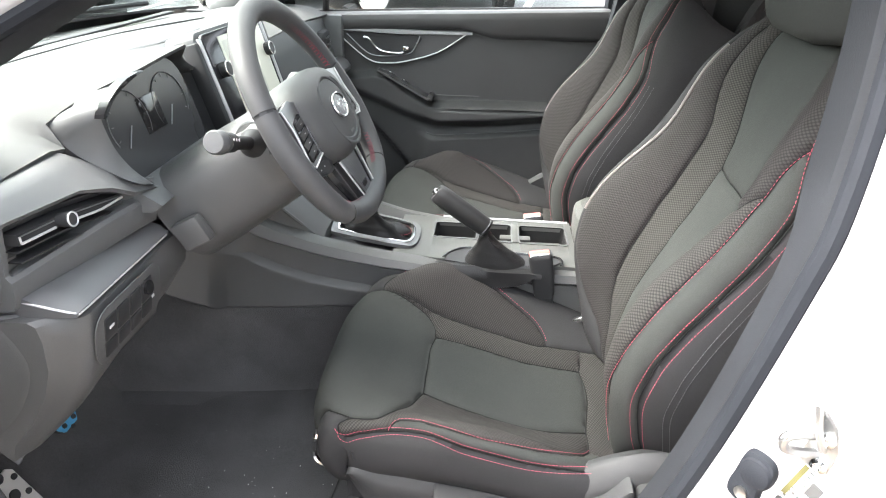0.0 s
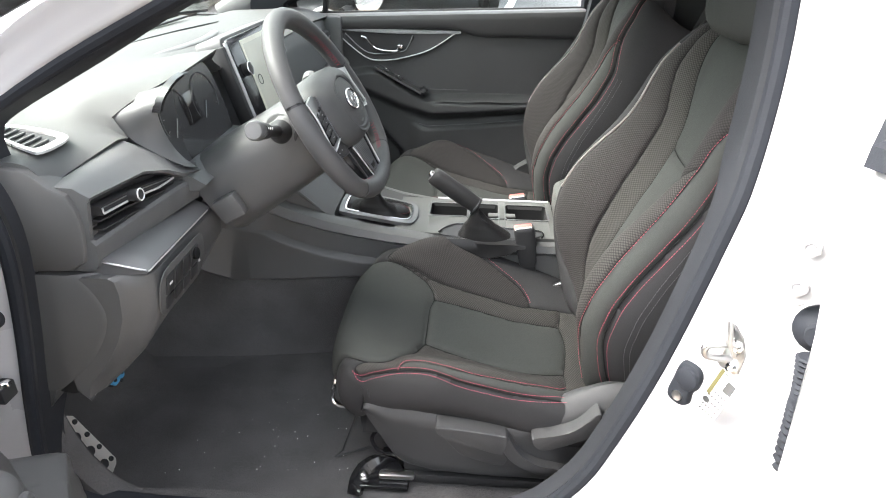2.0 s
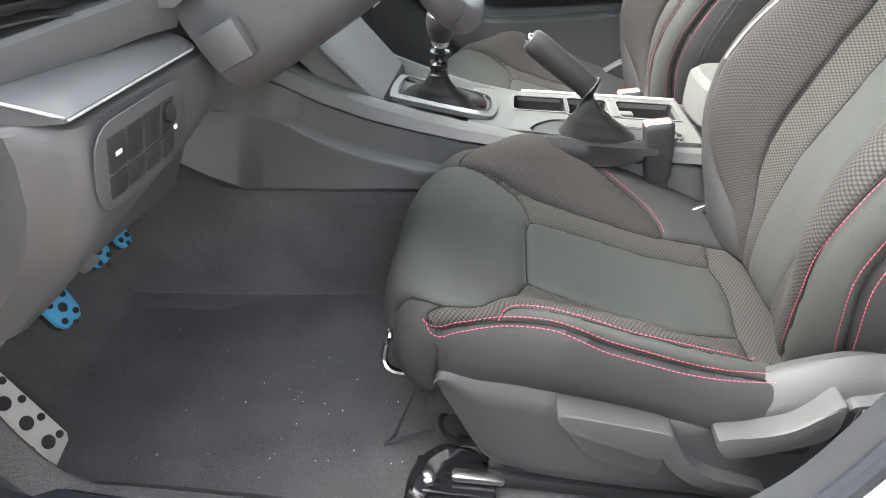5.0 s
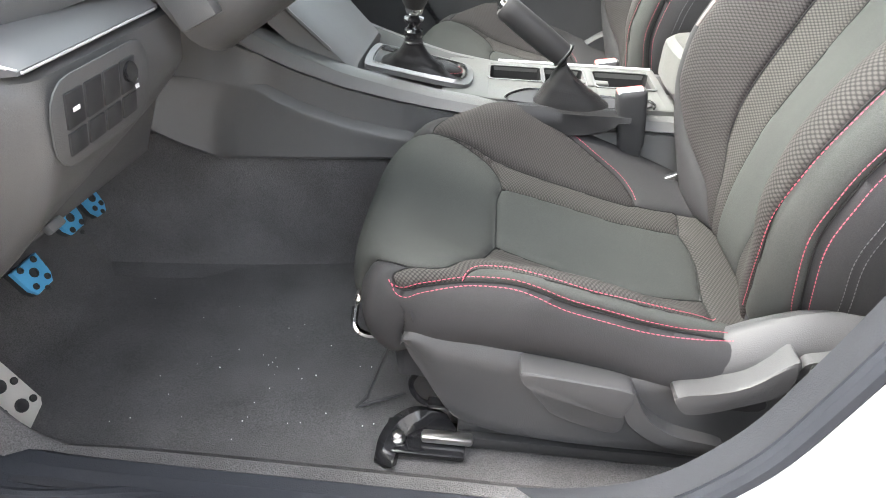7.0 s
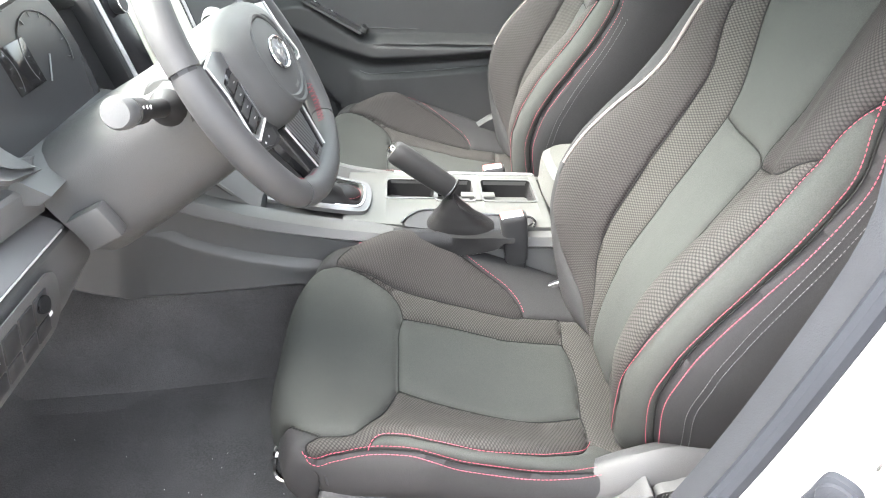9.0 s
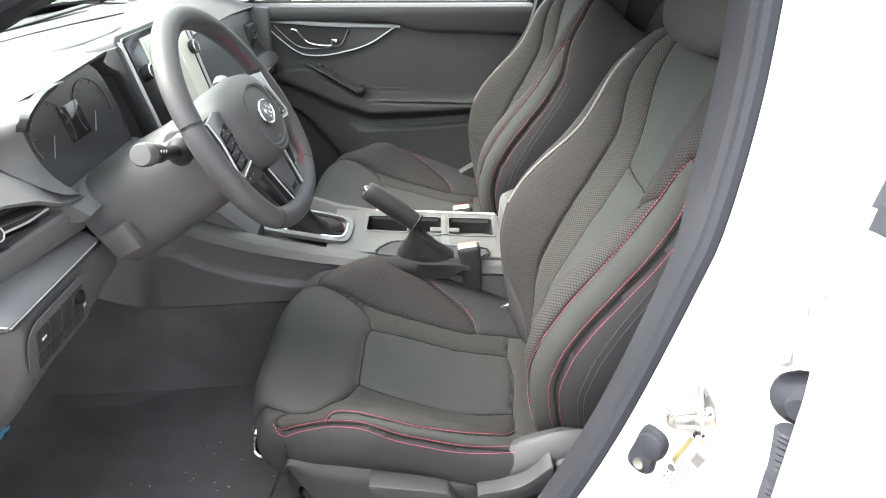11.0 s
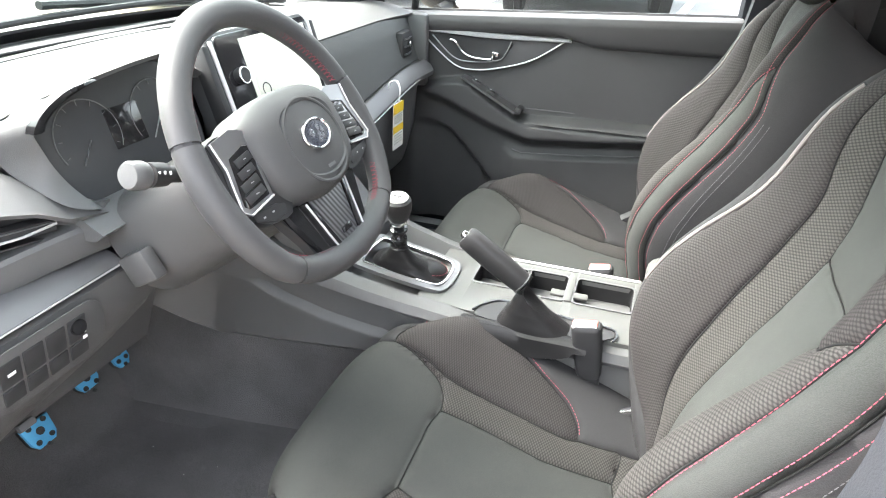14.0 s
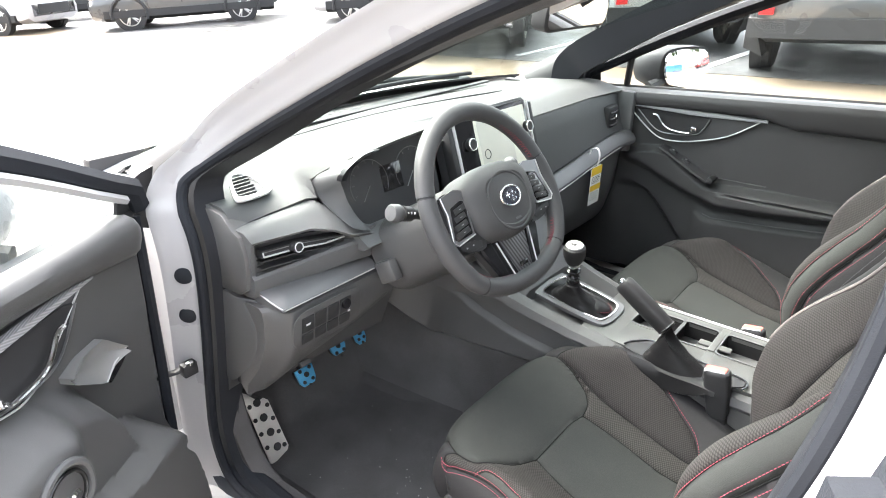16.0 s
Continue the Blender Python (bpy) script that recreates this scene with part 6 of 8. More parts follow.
part("hood_trim", loft(B(), [[a + np.array((0.003, 0, 0)), (a + b) / 2 + np.array((0.006, 0, 0)), b + np.array((0.004, 0, 0)), b + np.array((-0.01, 0, 0)), a + np.array((-0.01, 0, 0))] for a, b in zip(cr_o, cr_i)]), M_GLOSS, dash, "gloss black hood trim")

# dark tube across the upper pad, drawn as the shadow line along its lip
part("pad_shadow_line", tube(B(), spline([(-0.612, 0.700, 0.9935), (-0.690, 0.765, 1.0015), (-0.722, 0.812, 1.0060), (-0.740, 0.860, 1.0105), (-0.749, 0.914, 1.0120), (-0.759, 1.026, 1.0140), (-0.759, 1.145, 1.0170), (-0.732, 1.256, 1.0250), (-0.701, 1.376, 1.0310), (-0.693, 1.424, 1.0310), (-0.688, 1.55, 1.0265), (-0.668, 1.72, 1.0215)], 6), 0.0038, 6), M_BLACK, dash, "dark line drawn for the lip's shadow")
# centre stack with its upright screen
SM = axes((-0.418, 1.362, 0.925), (0.02, 1, 0), (-0.30, 0, 1))
st = part("middle_console_face", prism(B(), rrect(0.315, 0.295, 0.02), SM @ Matrix.Translation((0, 0.0, -0.06)), 0.058, 0.006), M_DARK, dash)
scr = part("touchscreen", prism(B(), rrect(0.285, 0.280, 0.012), SM, 0.006, 0.002), M_GLOSS, st, "gloss black upright touchscreen")
part("screen_face", prism(B(), [(-0.082, -0.115), (0.128, -0.115), (0.128, 0.128), (-0.082, 0.128)], SM @ Matrix.Translation((0, 0, 0.0062)), 0.0012), M_FILM, scr, "pale unlit screen under film")
# A control's reflection in the screen, drawn as a thin dark ring.
part("ring_reflection", tube(B(), [SM @ Vector((-0.050 + 0.011 * math.cos(a), 0.035 + 0.011 * math.sin(a), 0.0076)) for a in np.linspace(0, 2 * math.pi, 32)[:-1]], 0.0012, 6, True), M_BLACK, scr, "reflection drawn as a dark ring")
part("screen_fold", prism(B(), [(-0.072, -0.105), (0.060, -0.105), (0.060, 0.118), (-0.072, 0.118)], SM @ Matrix.Translation((0, 0, 0.0074)), 0.0004), M_FILMB, scr, "clear protective film")
for s, y in ((-1, 0.07), (1, 0.07)):
    part("knob", lathe(B(), [(0.013, 0), (0.0145, 0.004), (0.0145, 0.014), (0.012, 0.016)], SM @ Vector((s * 0.112 + (0.0 if s < 0 else 0.012), y, 0.006)), SM.to_3x3() @ Vector((0, 0, 1)), 20), M_BLACK, scr, "black rotary knob")
    part("knob_rim", tube(B(), [SM @ Vector((s * 0.112 + (0.0 if s < 0 else 0.012) + 0.0135 * math.cos(a), y + 0.0135 * math.sin(a), 0.021)) for a in np.linspace(0, 2 * math.pi, 24)[:-1]], 0.0012, 6, True), M_CHROME, scr, "thin chrome rim")
for s in (-1, 1):
    part("side_bar", tube(B(), [SM @ Vector((s * 0.150, y, 0.004)) for y in np.linspace(-0.145, 0.135, 8)], 0.004, 6), M_SILVER, st, "silver edge bar")
    part("vent_slot", box(B(), SM @ Vector((s * 0.163, 0.03, -0.01)), (0.018, 0.20, 0.03), 0.004, SM.to_3x3().to_4x4()), M_BLACK, st)
part("console_neck", loft(B(), [[(-0.42 + 0.16 * t, 1.372 + a * (0.155 - 0.03 * t), 0.80 - 0.155 * t + dz) for a, dz in ((-1, -0.05), (-0.98, 0.0), (-0.8, 0.012), (0.8, 0.012), (0.98, 0), (1, -0.05))] for t in np.linspace(0, 1, 7)]), M_DARK, dash)
part("stack_edge", tube(B(), [(-0.395, 1.218, 0.80), (-0.36, 1.225, 0.745), (-0.30, 1.238, 0.685)], 0.004, 6), M_CONS, dash)

# passenger side face
def pas(y):
    e = max(0.0, (y - 2.0) / 0.07)
    return [(-0.50, 0.996), (-0.457 + 0.012 * e, 1.000 - 0.01 * e), (-0.449, 0.992), (-0.440, 0.95), (-0.428, 0.91), (-0.415, 0.878), (-0.425, 0.868), (-0.60, 0.85), (-0.60, 0.98)]


def droop(y):
    return -0.052 * step(2.05, 1.50, y)


def pas_face(y):
    d = droop(y)
    return [(x, z if z > 0.95 else z + d * (0.95 - z) / 0.08 if z > 0.87 else z + d) for x, z in pas(y)]


lower_face(1.535, 2.075, "passenger_panel", pas_face, M_PAD, "soft grey padded passenger panel", 14)
lower_face(1.52, 2.075, "passenger_silver", lambda y: [(x + 0.01 * step(1.95, 2.06, y), z + droop(y)) for x, z in ((-0.43, 0.874), (-0.408, 0.877), (-0.388, 0.866), (-0.378, 0.850), (-0.380, 0.838), (-0.392, 0.832), (-0.44, 0.842))], M_SHELF, "satin dark silver trim strip", 16)
part("silver_line", tube(B(), [(-0.3775, y, 0.842 + droop(y)) for y in np.linspace(1.53, 2.05, 16)], 0.0016, 6), M_SILVER, dash, "bright lower edge")


def glove(y):
    e = max(0.0, (y - 1.98) / 0.08) + max(0.0, (1.58 - y) / 0.05)
    return [(-0.44, 0.842 + droop(y)), (-0.398, 0.836 + droop(y)), (-0.394 - 0.02 * e, 0.80 + 0.6 * droop(y)), (-0.402 - 0.02 * e, 0.70), (-0.43 - 0.02 * e, 0.60), (-0.48, 0.55), (-0.56, 0.53), (-0.75, 0.56), (-0.75, 0.84)]


lower_face(1.53, 2.06, "glovebox", glove, M_DARK, "dark plastic glovebox", 14)
part("passenger_vent", box(B(), (-0.436, 2.005, 0.925), (0.03, 0.075, 0.075), 0.01), M_BLACK, dash, "black air vent")
for z in (0.905, 0.925, 0.945):
    part("vent_bar", tube(B(), [(-0.418, 1.975, z), (-0.416, 2.0, z), (-0.424, 2.036, z)], 0.0025, 6), M_SHADOW, dash)
part("vent_knob", lathe(B(), [(0.008, 0), (0.009, 0.008), (0.006, 0.01)], (-0.420, 2.006, 0.928), (1, 0, 0.1), 14), M_CHROME, dash)
part("passenger_end", box(B(), (-0.47, 2.085, 0.90), (0.16, 0.03, 0.2), 0.012), M_DARK, dash)
part("cowl_cover", box(B(), (-0.98, YC, 0.80), (0.06, 1.40, 0.30), 0.01), M_BLACK, dash)

# hanging warning tag
tg = thing("warning_tag", (-0.385, 1.80, 0.80), "yellow and white card tag hanging from the glovebox", "card tag")
tm = axes((-0.375, 1.815, 0.76), (0.05, 1, 0.02), (0.03, 0, 1))
part("card", prism(B(), [(-0.030, -0.062), (0.030, -0.062), (0.030, 0.052), (0.022, 0.06), (-0.022, 0.06), (-0.030, 0.052)], tm, 0.0016), M_CARD, tg)
for y0, y1 in ((0.032, 0.058), (-0.018, 0.0)):
    part("yellow_band", prism(B(), [(-0.030, y0), (0.030, y0), (0.030, y1), (-0.030, y1)], tm @ Matrix.Translation((0, 0, 0.0017)), 0.0007), M_YELLOW, tg, "yellow printed band")
for i in range(9):
    y = 0.026 - 0.0045 * i if i < 5 else -0.010 - 0.0075 * (i - 3)
    part("text_line", prism(B(), [(-0.024, y), (0.022, y), (0.022, y + 0.0012), (-0.024, y + 0.0012)], tm @ Matrix.Translation((0, 0, 0.0017)), 0.0005), M_INK, tg)
part("strap", tube(B(), spline([(-0.372, 1.815, 0.818), (-0.368, 1.815, 0.85), (-0.376, 1.815, 0.872), (-0.395, 1.815, 0.868), (-0.40, 1.815, 0.85)], 6), 0.006, 6, flat=0.2, up=(1, 0, 0)), M_CARD, tg, "white paper loop")

# ---- steering wheel and column ----
C = Vector((-0.183, 1.003, 0.985))
W = axes(C, (0, 1, 0), (-0.5, 0, 0.866))
w3 = W.to_3x3().to_4x4()
wh = thing("steering_wheel", tuple(C), "black leather flat-bottomed steering wheel with red stitching", "steering wheel")


def rim_at(a):
    r = 0.174
    x, y = r * math.cos(a), r * math.sin(a)
    if y < -0.10:
        k = (-0.10 - y) / 0.074
        y = -0.10 - 0.052 * k ** 0.8
    return Vector((x, y, 0.0))


segs = [("grip", 0.30, 2.84), ("grip", 2.86, 3.95), ("grip", 3.97, 5.45), ("grip", 5.47, 6.56)]
for nm, a0, a1 in segs:
    pts = [W @ rim_at(a) for a in np.linspace(a0, a1, 36)]
    fat = [0.0165 + 0.0015 * math.sin((a - a0) / (a1 - a0) * math.pi) for a in np.linspace(a0, a1, 36)]
    part(nm, tube(B(), pts, fat, 14, up=tuple(w3 @ Vector((0, 0, 1)))), M_LEATHER, wh)
core = [W @ rim_at(a) for a in np.linspace(0, 2 * math.pi, 90)[:-1]]
part("rim_core", tube(B(), core, 0.0155, 10, True), M_BLACK, wh)
st_b = B()
for a0, a1 in ((-0.95, -0.06), (0.34, 1.25), (1.9, 2.8), (3.2, 4.05), (4.25, 4.6)):
    aa = np.arange(a0, a1, 0.040)
    for a in aa:
        c = rim_at(a)
        inward = Vector((-c.x, -c.y, 0)).normalized()
        side = Vector((-inward.y, inward.x, 0))
        for s in (-1, 1):
            p = c + inward * 0.0160 + Vector((0, 0, 0.004))
            tube(st_b, [W @ (p + side * 0.0025 * s + Vector((0, 0, 0.004)) - inward * 0.0006), W @ (p - side * 0.001 * s - Vector((0, 0, 0.004)) + inward * 0.0012)], 0.0006, 4)
tagged(part("stitching", st_b, M_REDD, wh, "red cross stitching"), kind="stuff")
# airbag cover
hub = B()
outl = spline([(-0.098, 0.012), (-0.092, 0.044), (-0.060, 0.064), (0.0, 0.070), (0.060, 0.064), (0.092, 0.044), (0.098, 0.012), (0.092, -0.028), (0.066, -0.060), (0.0, -0.074), (-0.066, -0.060), (-0.092, -0.028)], 5, True)
rows = []
for k, z in ((0.96, -0.045), (1.0, -0.015), (1.0, -0.002), (0.985, 0.008), (0.955, 0.016), (0.90, 0.023), (0.80, 0.029), (0.66, 0.0325), (0.60, 0.0335), (0.57, 0.0315), (0.45, 0.0330), (0.2, 0.035)):
    rows.append([W @ Vector((x * k, y * (k if k > 0.7 else k * 1.12) - 0.004 * (1 - k), z)) for x, y in outl])
M_HUB = mat("soft grained airbag plastic", (0.052, 0.0525, 0.053), 0.55, bump=0.15, bscale=900, vary=0.05, spec=0.25)
air = part("airbag_cover", loft(hub, rows), M_HUB, wh, "grey grained airbag cover")
ringp = [W @ Vector((0.0585 * math.cos(a), 0.054 * math.sin(a) - 0.006, 0.0315)) for a in np.linspace(0, 2 * math.pi, 56)[:-1]]
part("emblem_ridge", tube(B(), ringp, 0.0030, 8, True, flat=0.8), M_HUB, air)
em = B()
lathe(em, [(0.029, 0), (0.029, 0.003), (0.001, 0.0035)], (0, 0, 0), (0, 0, 1), 32)
bmesh.ops.transform(em, matrix=W @ Matrix.Translation((0, 0, 0.034)) @ Matrix.Diagonal((1, 0.62, 1, 1)), verts=em.verts)
emb = part("emblem", em, M_PIN, air, "oval dark blue and silver emblem")
part("emblem_rim", tube(B(), [W @ Vector((0.029 * math.cos(a), 0.018 * math.sin(a), 0.037)) for a in np.linspace(0, 2 * math.pi, 40)[:-1]], 0.0019, 8, True), M_CHROME, emb)
for x, y, k in ((-0.009, 0.003, 0.0075), (0.006, 0.0065, 0.004), (0.014, 0.002, 0.004), (0.004, -0.002, 0.004), (0.011, -0.006, 0.004), (0.001, -0.0085, 0.004)):
    starb = B()
    for a in (0, 90):
        box(starb, W @ Vector((x, y, 0.0383)), (k * 1.5, k * 0.24, 0.0014), 0, w3 @ Matrix.Rotation(radians(a), 4, "Z"))
    part("emblem_mark", starb, M_CHROME, emb)
for i in range(2):
    part("lettering_bar", box(B(), W @ Vector((0.002, -0.034 - 0.008 * i, 0.0325)), (0.018, 0.004, 0.001), 0, w3), M_DARK, air)
# left and right spokes with key pads
for s in (-1, 1):
    sp_o = spline([(s * 0.075, 0.036), (s * 0.110, 0.046), (s * 0.140, 0.046), (s * 0.160, 0.030), (s * 0.163, -0.024), (s * 0.145, -0.050), (s * 0.105, -0.066), (s * 0.070, -0.056)], 3, True)
    spk = part("side_spoke", loft(B(), [[W @ Vector((x, y, z)) for x, y in sp_o] for z in (-0.020, 0.000, 0.005)]), M_BLACK, wh)
    fo = [(s * 0.084, 0.040), (s * 0.110, 0.049), (s * 0.148, 0.043), (s * 0.146, 0.012), (s * 0.158, -0.034), (s * 0.148, -0.042), (s * 0.100, -0.036), (s * 0.094, 0.000)]
    fi = [(s * 0.088, 0.024), (s * 0.104, 0.028), (s * 0.134, 0.021), (s * 0.138, 0.008), (s * 0.151, -0.030), (s * 0.144, -0.036), (s * 0.103, -0.033), (s * 0.098, 0.000)]
    part("spoke_trim", frame_plate(B(), fo, fi, W @ Matrix.Translation((0, 0, 0.006)), 0.005), M_SHADOW, spk, "satin silver button surround")
    part("trim_line", tube(B(), [W @ Vector((x, y, 0.0118)) for x, y in (fo[2], fo[3], fo[4], fo[5], fo[6])], 0.0013, 6), M_SILVER, spk, "thin silver edge line")
    pad = part("keypad", prism(B(), fi, W @ Matrix.Translation((0, 0, 0.006)), 0.004, 0.001), M_GLOSS, spk)
    for x, y, a, b in ((0.113, 0.014, 0.030, 0.010), (0.118, 0.001, 0.030, 0.010), (0.122, -0.012, 0.034, 0.010), (0.124, -0.025, 0.036, 0.010)):
        part("button", box(B(), W @ Vector((s * x, y, 0.0105)), (a, b, 0.002), 0.0008, w3 @ Matrix.Rotation(radians(-s * 8), 4, "Z")), M_BLACK, pad)
        part("button_mark", box(B(), W @ Vector((s * x + a * 0.05, y, 0.0118)), (a * 0.16, 0.0012, 0.0004), 0, w3), M_GREYM, pad)
    lowk = part("lower_keys", prism(B(), [(s * 0.142, -0.042), (s * 0.098, -0.046), (s * 0.084, -0.052), (s * 0.088, -0.062), (s * 0.112, -0.062), (s * 0.142, -0.052)], W @ Matrix.Translation((0, 0, 0.003)), 0.004, 0.001), M_BLACK, spk)
    for o in (0.128, 0.110):
        part("button_mark", box(B(), W @ Vector((s * o, -0.052, 0.0073)), (0.004, 0.002, 0.0004), 0, w3), M_GREYM, lowk)
# lower spoke
lo = [(-0.094, -0.060), (0.094, -0.060), (0.070, -0.110), (0.060, -0.152), (-0.060, -0.152), (-0.070, -0.110)]
lsp = part("lower_spoke", loft(B(), [[W @ Vector((x, y, z)) for x, y in lo] for z in (-0.022, -0.012, -0.009)]), M_BLACK, wh)
for s in (-1, 1):
    arm = [(s * 0.060, -0.064), (s * 0.088, -0.060), (s * 0.082, -0.080), (s * 0.056, -0.140), (s * 0.040, -0.152), (s * 0.030, -0.146)]
    part("spoke_leg", loft(B(), [[W @ Vector((x, y, z)) for x, y in arm] for z in (-0.012, -0.001, 0.001)]), M_GLOSS, lsp, "gloss black spoke leg")
part("carbon_inlay", prism(B(), [(-0.042, -0.068), (0.042, -0.068), (0.023, -0.142), (-0.023, -0.142)], W @ Matrix.Translation((0, 0, -0.004)), 0.008, 0.001), M_CARBON, lsp, "carbon weave inlay")
vo = [(-0.054, -0.066), (-0.044, -0.066), (-0.024, -0.144), (0.024, -0.144), (0.044, -0.066), (0.054, -0.066), (0.034, -0.160), (-0.034, -0.160)]
part("v_trim", prism(B(), vo, W @ Matrix.Translation((0, 0, -0.003)), 0.009, 0.0015), M_GLOSS, lsp, "gloss black V trim")
part("v_edge", tube(B(), [W @ Vector(q) for q in ((-0.052, -0.068, 0.0062), (-0.031, -0.158, 0.0066), (0.031, -0.158, 0.0066), (0.052, -0.068, 0.0062))], 0.0016, 6), M_SILVER, lsp, "thin silver edge")
part("v_foot", loft(B(), [[W @ Vector((x, y, z)) for x, y in ((-0.024, -0.145), (0.024, -0.145), (0.031, -0.158), (-0.031, -0.158))] for z in (0.004, 0.0072)]), M_SILVER, lsp, "satin silver foot")
part("badge", box(B(), W @ Vector((0.002, -0.124, 0.005)), (0.024, 0.008, 0.002), 0.0006, w3), M_GLOSS, lsp, "small dark badge")
# column shroud with its stalks
col = thing("steering_column", (-0.32, 1.0, 0.90), "dark plastic steering column shroud with two stalks", "steering column")
rows = []
for d, sc, dz in ((-0.052, 0.55, 0.0), (-0.058, 0.90, -0.004), (-0.075, 1.0, -0.006), (-0.12, 1.08, -0.010), (-0.16, 1.16, -0.012), (-0.20, 1.24, -0.014), (-0.27, 1.30, -0.018)):
    rows.append([W @ Vector((x * sc, y * (1 + 0.3 * (sc - 1) if sc > 1 else sc) + dz, d)) for x, y in spline([(-0.078, 0.0), (-0.070, 0.042), (-0.03, 0.062), (0.03, 0.062), (0.070, 0.042), (0.078, 0.0), (0.068, -0.055), (0.03, -0.082), (-0.03, -0.082), (-0.068, -0.055)], 3, True)])
part("shroud", loft(B(), rows), M_CONS, col)
part("tilt_lever", box(B(), (-0.359, 0.893, 0.828), (0.047, 0.022, 0.044), 0.004, Matrix.Rotation(radians(-28.6), 4, "Y")), M_CONS, col, "flat dark tilt lever")
for s, tip in ((-1, (-0.272, 0.816, 0.996)), (1, (-0.272, 1.19, 0.998))):
    root = W @ Vector((s * 0.068, 0.018, -0.085))
    d = (Vector(tip) - root).normalized()
    L = (Vector(tip) - root).length
    stk = part("stalk", lathe(B(), [(0.030, -0.03), (0.034, -0.012), (0.034, -0.004), (0.030, 0.002), (0.022, 0.004), (0.019, 0.012), (0.0105, 0.022), (0.0095, L * 0.55), (0.0135, L * 0.6), (0.0140, L * 0.78)], root, d, 20), M_BLACK, col, "black control stalk")
    part("stalk_cap", lathe(B(), [(0.0145, 0), (0.0160, 0.004), (0.0160, 0.018), (0.0135, 0.022), (0.001, 0.0225)], root + d * (L - 0.022), d, 24), M_DARK, stk, "ribbed grey twist cap")
    for i in range(3):
        a = (d.orthogonal().normalized() * 0.0142)
        part("stalk_mark", box(B(), root + d * (L * 0.62 + 0.008 * i) + Vector((0.013, 0, 0.004)), (0.001, 0.003, 0.004)), M_MARK, stk)


# ---- front doors ----
def door(name, place, label, driver):
    """A front door in its own measures: X back from the hinges, D in from the outer skin, Z up; place() gives the world."""
    th = thing(name, place(0.5, 0.05, 0.33), label, "car door")

    def skin(nm, rows, material, parent=th, lab="", caps=True):
        return part(nm, loft(B(), [[place(*q) for q in r] for r in rows], caps), material, parent, lab)

    belt = lambda X: 0.992 + 0.045 * X / 1.0
    sm = lambda a, b, t: step(a, b, t)
    if driver:
        # rolled belt pad with a rounded front end
        rows = []
        for X in list(np.linspace(0.052, 0.10, 8)) + list(np.linspace(0.12, 1.04, 24)):
            e = max(0.0, 1 - (X - 0.050) / 0.045) ** 2
            b, a = 1.013 + 0.05 * X - 0.050 * e, float(np.interp(X, [0.05, 0.153, 0.254, 0.35, 1.04], [0.934, 0.952, 0.966, 0.975, 0.985]))
            f = 0.03 * e
            rows.append([(X, 0.070, b - 0.012), (X, 0.085, b - 0.002), (X, 0.108 - f, b), (X, 0.121 - f, b - 0.006), (X, 0.128 - f, b - 0.018), (X, 0.127 - f, (a + b) / 2), (X, 0.120 - f, a + 0.012), (X, 0.110 - f, a + 0.002), (X, 0.098 - f, a), (X, 0.06, a + 0.004)])
        skin("belt_pad", rows, M_CONS, th, "padded dark belt roll")
        x_front = lambda z: float(np.interp(z, [0.355, 0.437, 0.478, 0.490, 0.515, 0.553, 0.59, 0.65, 0.72, 0.83, 0.95], [0.028, 0.029, 0.036, 0.018, 0.016, 0.034, 0.046, 0.044, 0.036, 0.024, 0.016]))
        edge = lambda X: float(np.interp(X, [0.02, 0.093, 0.15, 0.20, 0.225, 0.255, 0.275, 0.31, 0.36, 0.42, 0.52, 0.70, 1.04], [0.50, 0.544, 0.607, 0.660, 0.700, 0.788, 0.820, 0.842, 0.862, 0.874, 0.868, 0.81, 0.785]))
        bin_top = lambda X: float(np.interp(X, [0.02, 0.095, 0.196, 0.258, 0.30, 0.40, 1.04], [0.455, 0.485, 0.574, 0.628, 0.640, 0.645, 0.645]))

        def depth(X, Z):
            d = 0.084 + 0.058 * sm(0.0, 0.060, edge(X) - Z) * sm(0.0, 0.09, X - 0.02)
            d -= 0.016 * sm(-0.010, 0.016, bin_top(X) - Z)
            d += 0.030 * sm(0.335, 0.385, X) * sm(0.86, 0.80, Z) * sm(0.66, 0.74, Z)
            # the map pocket stands further in, with a rounded front end
            xp = float(np.interp(Z, [0.36, 0.52, 0.58, 0.612, 0.632, 0.68], [0.088, 0.104, 0.118, 0.140, 0.132, 0.162]))
            pocket = 0.070 + (0.115 - 0.035 * sm(0.28, 0.50, X)) * sm(-0.004, 0.034, X - xp) * sm(0.692, 0.648, Z - 0.10 * sm(0.20, 0.40, X) * (X - 0.20))
            return max(d, pocket) - 0.03 * sm(0.03, 0.0, X - x_front(Z))
        z_top = lambda X: 0.972
    else:
        rows = []
        for X in np.linspace(0.03, 1.04, 26):
            b = belt(X)
            lo = 0.030 * step(0.58, 0.72, X) + 0.010 * step(0.72, 1.04, X)
            rows.append([(X, 0.075, b - 0.012), (X, 0.090, b - 0.001), (X, 0.138, b), (X, 0.153, b - 0.005), (X, 0.160, b - 0.016), (X, 0.160, b - 0.026), (X, 0.156, b - 0.036 - lo), (X, 0.148, b - 0.046 - lo), (X, 0.138, b - 0.052 - lo), (X, 0.06, b - 0.05 - lo)])
        skin("belt_pad", rows, M_LINING_SHADED, th, "padded dark belt roll")
        x_front = lambda z: 0.03
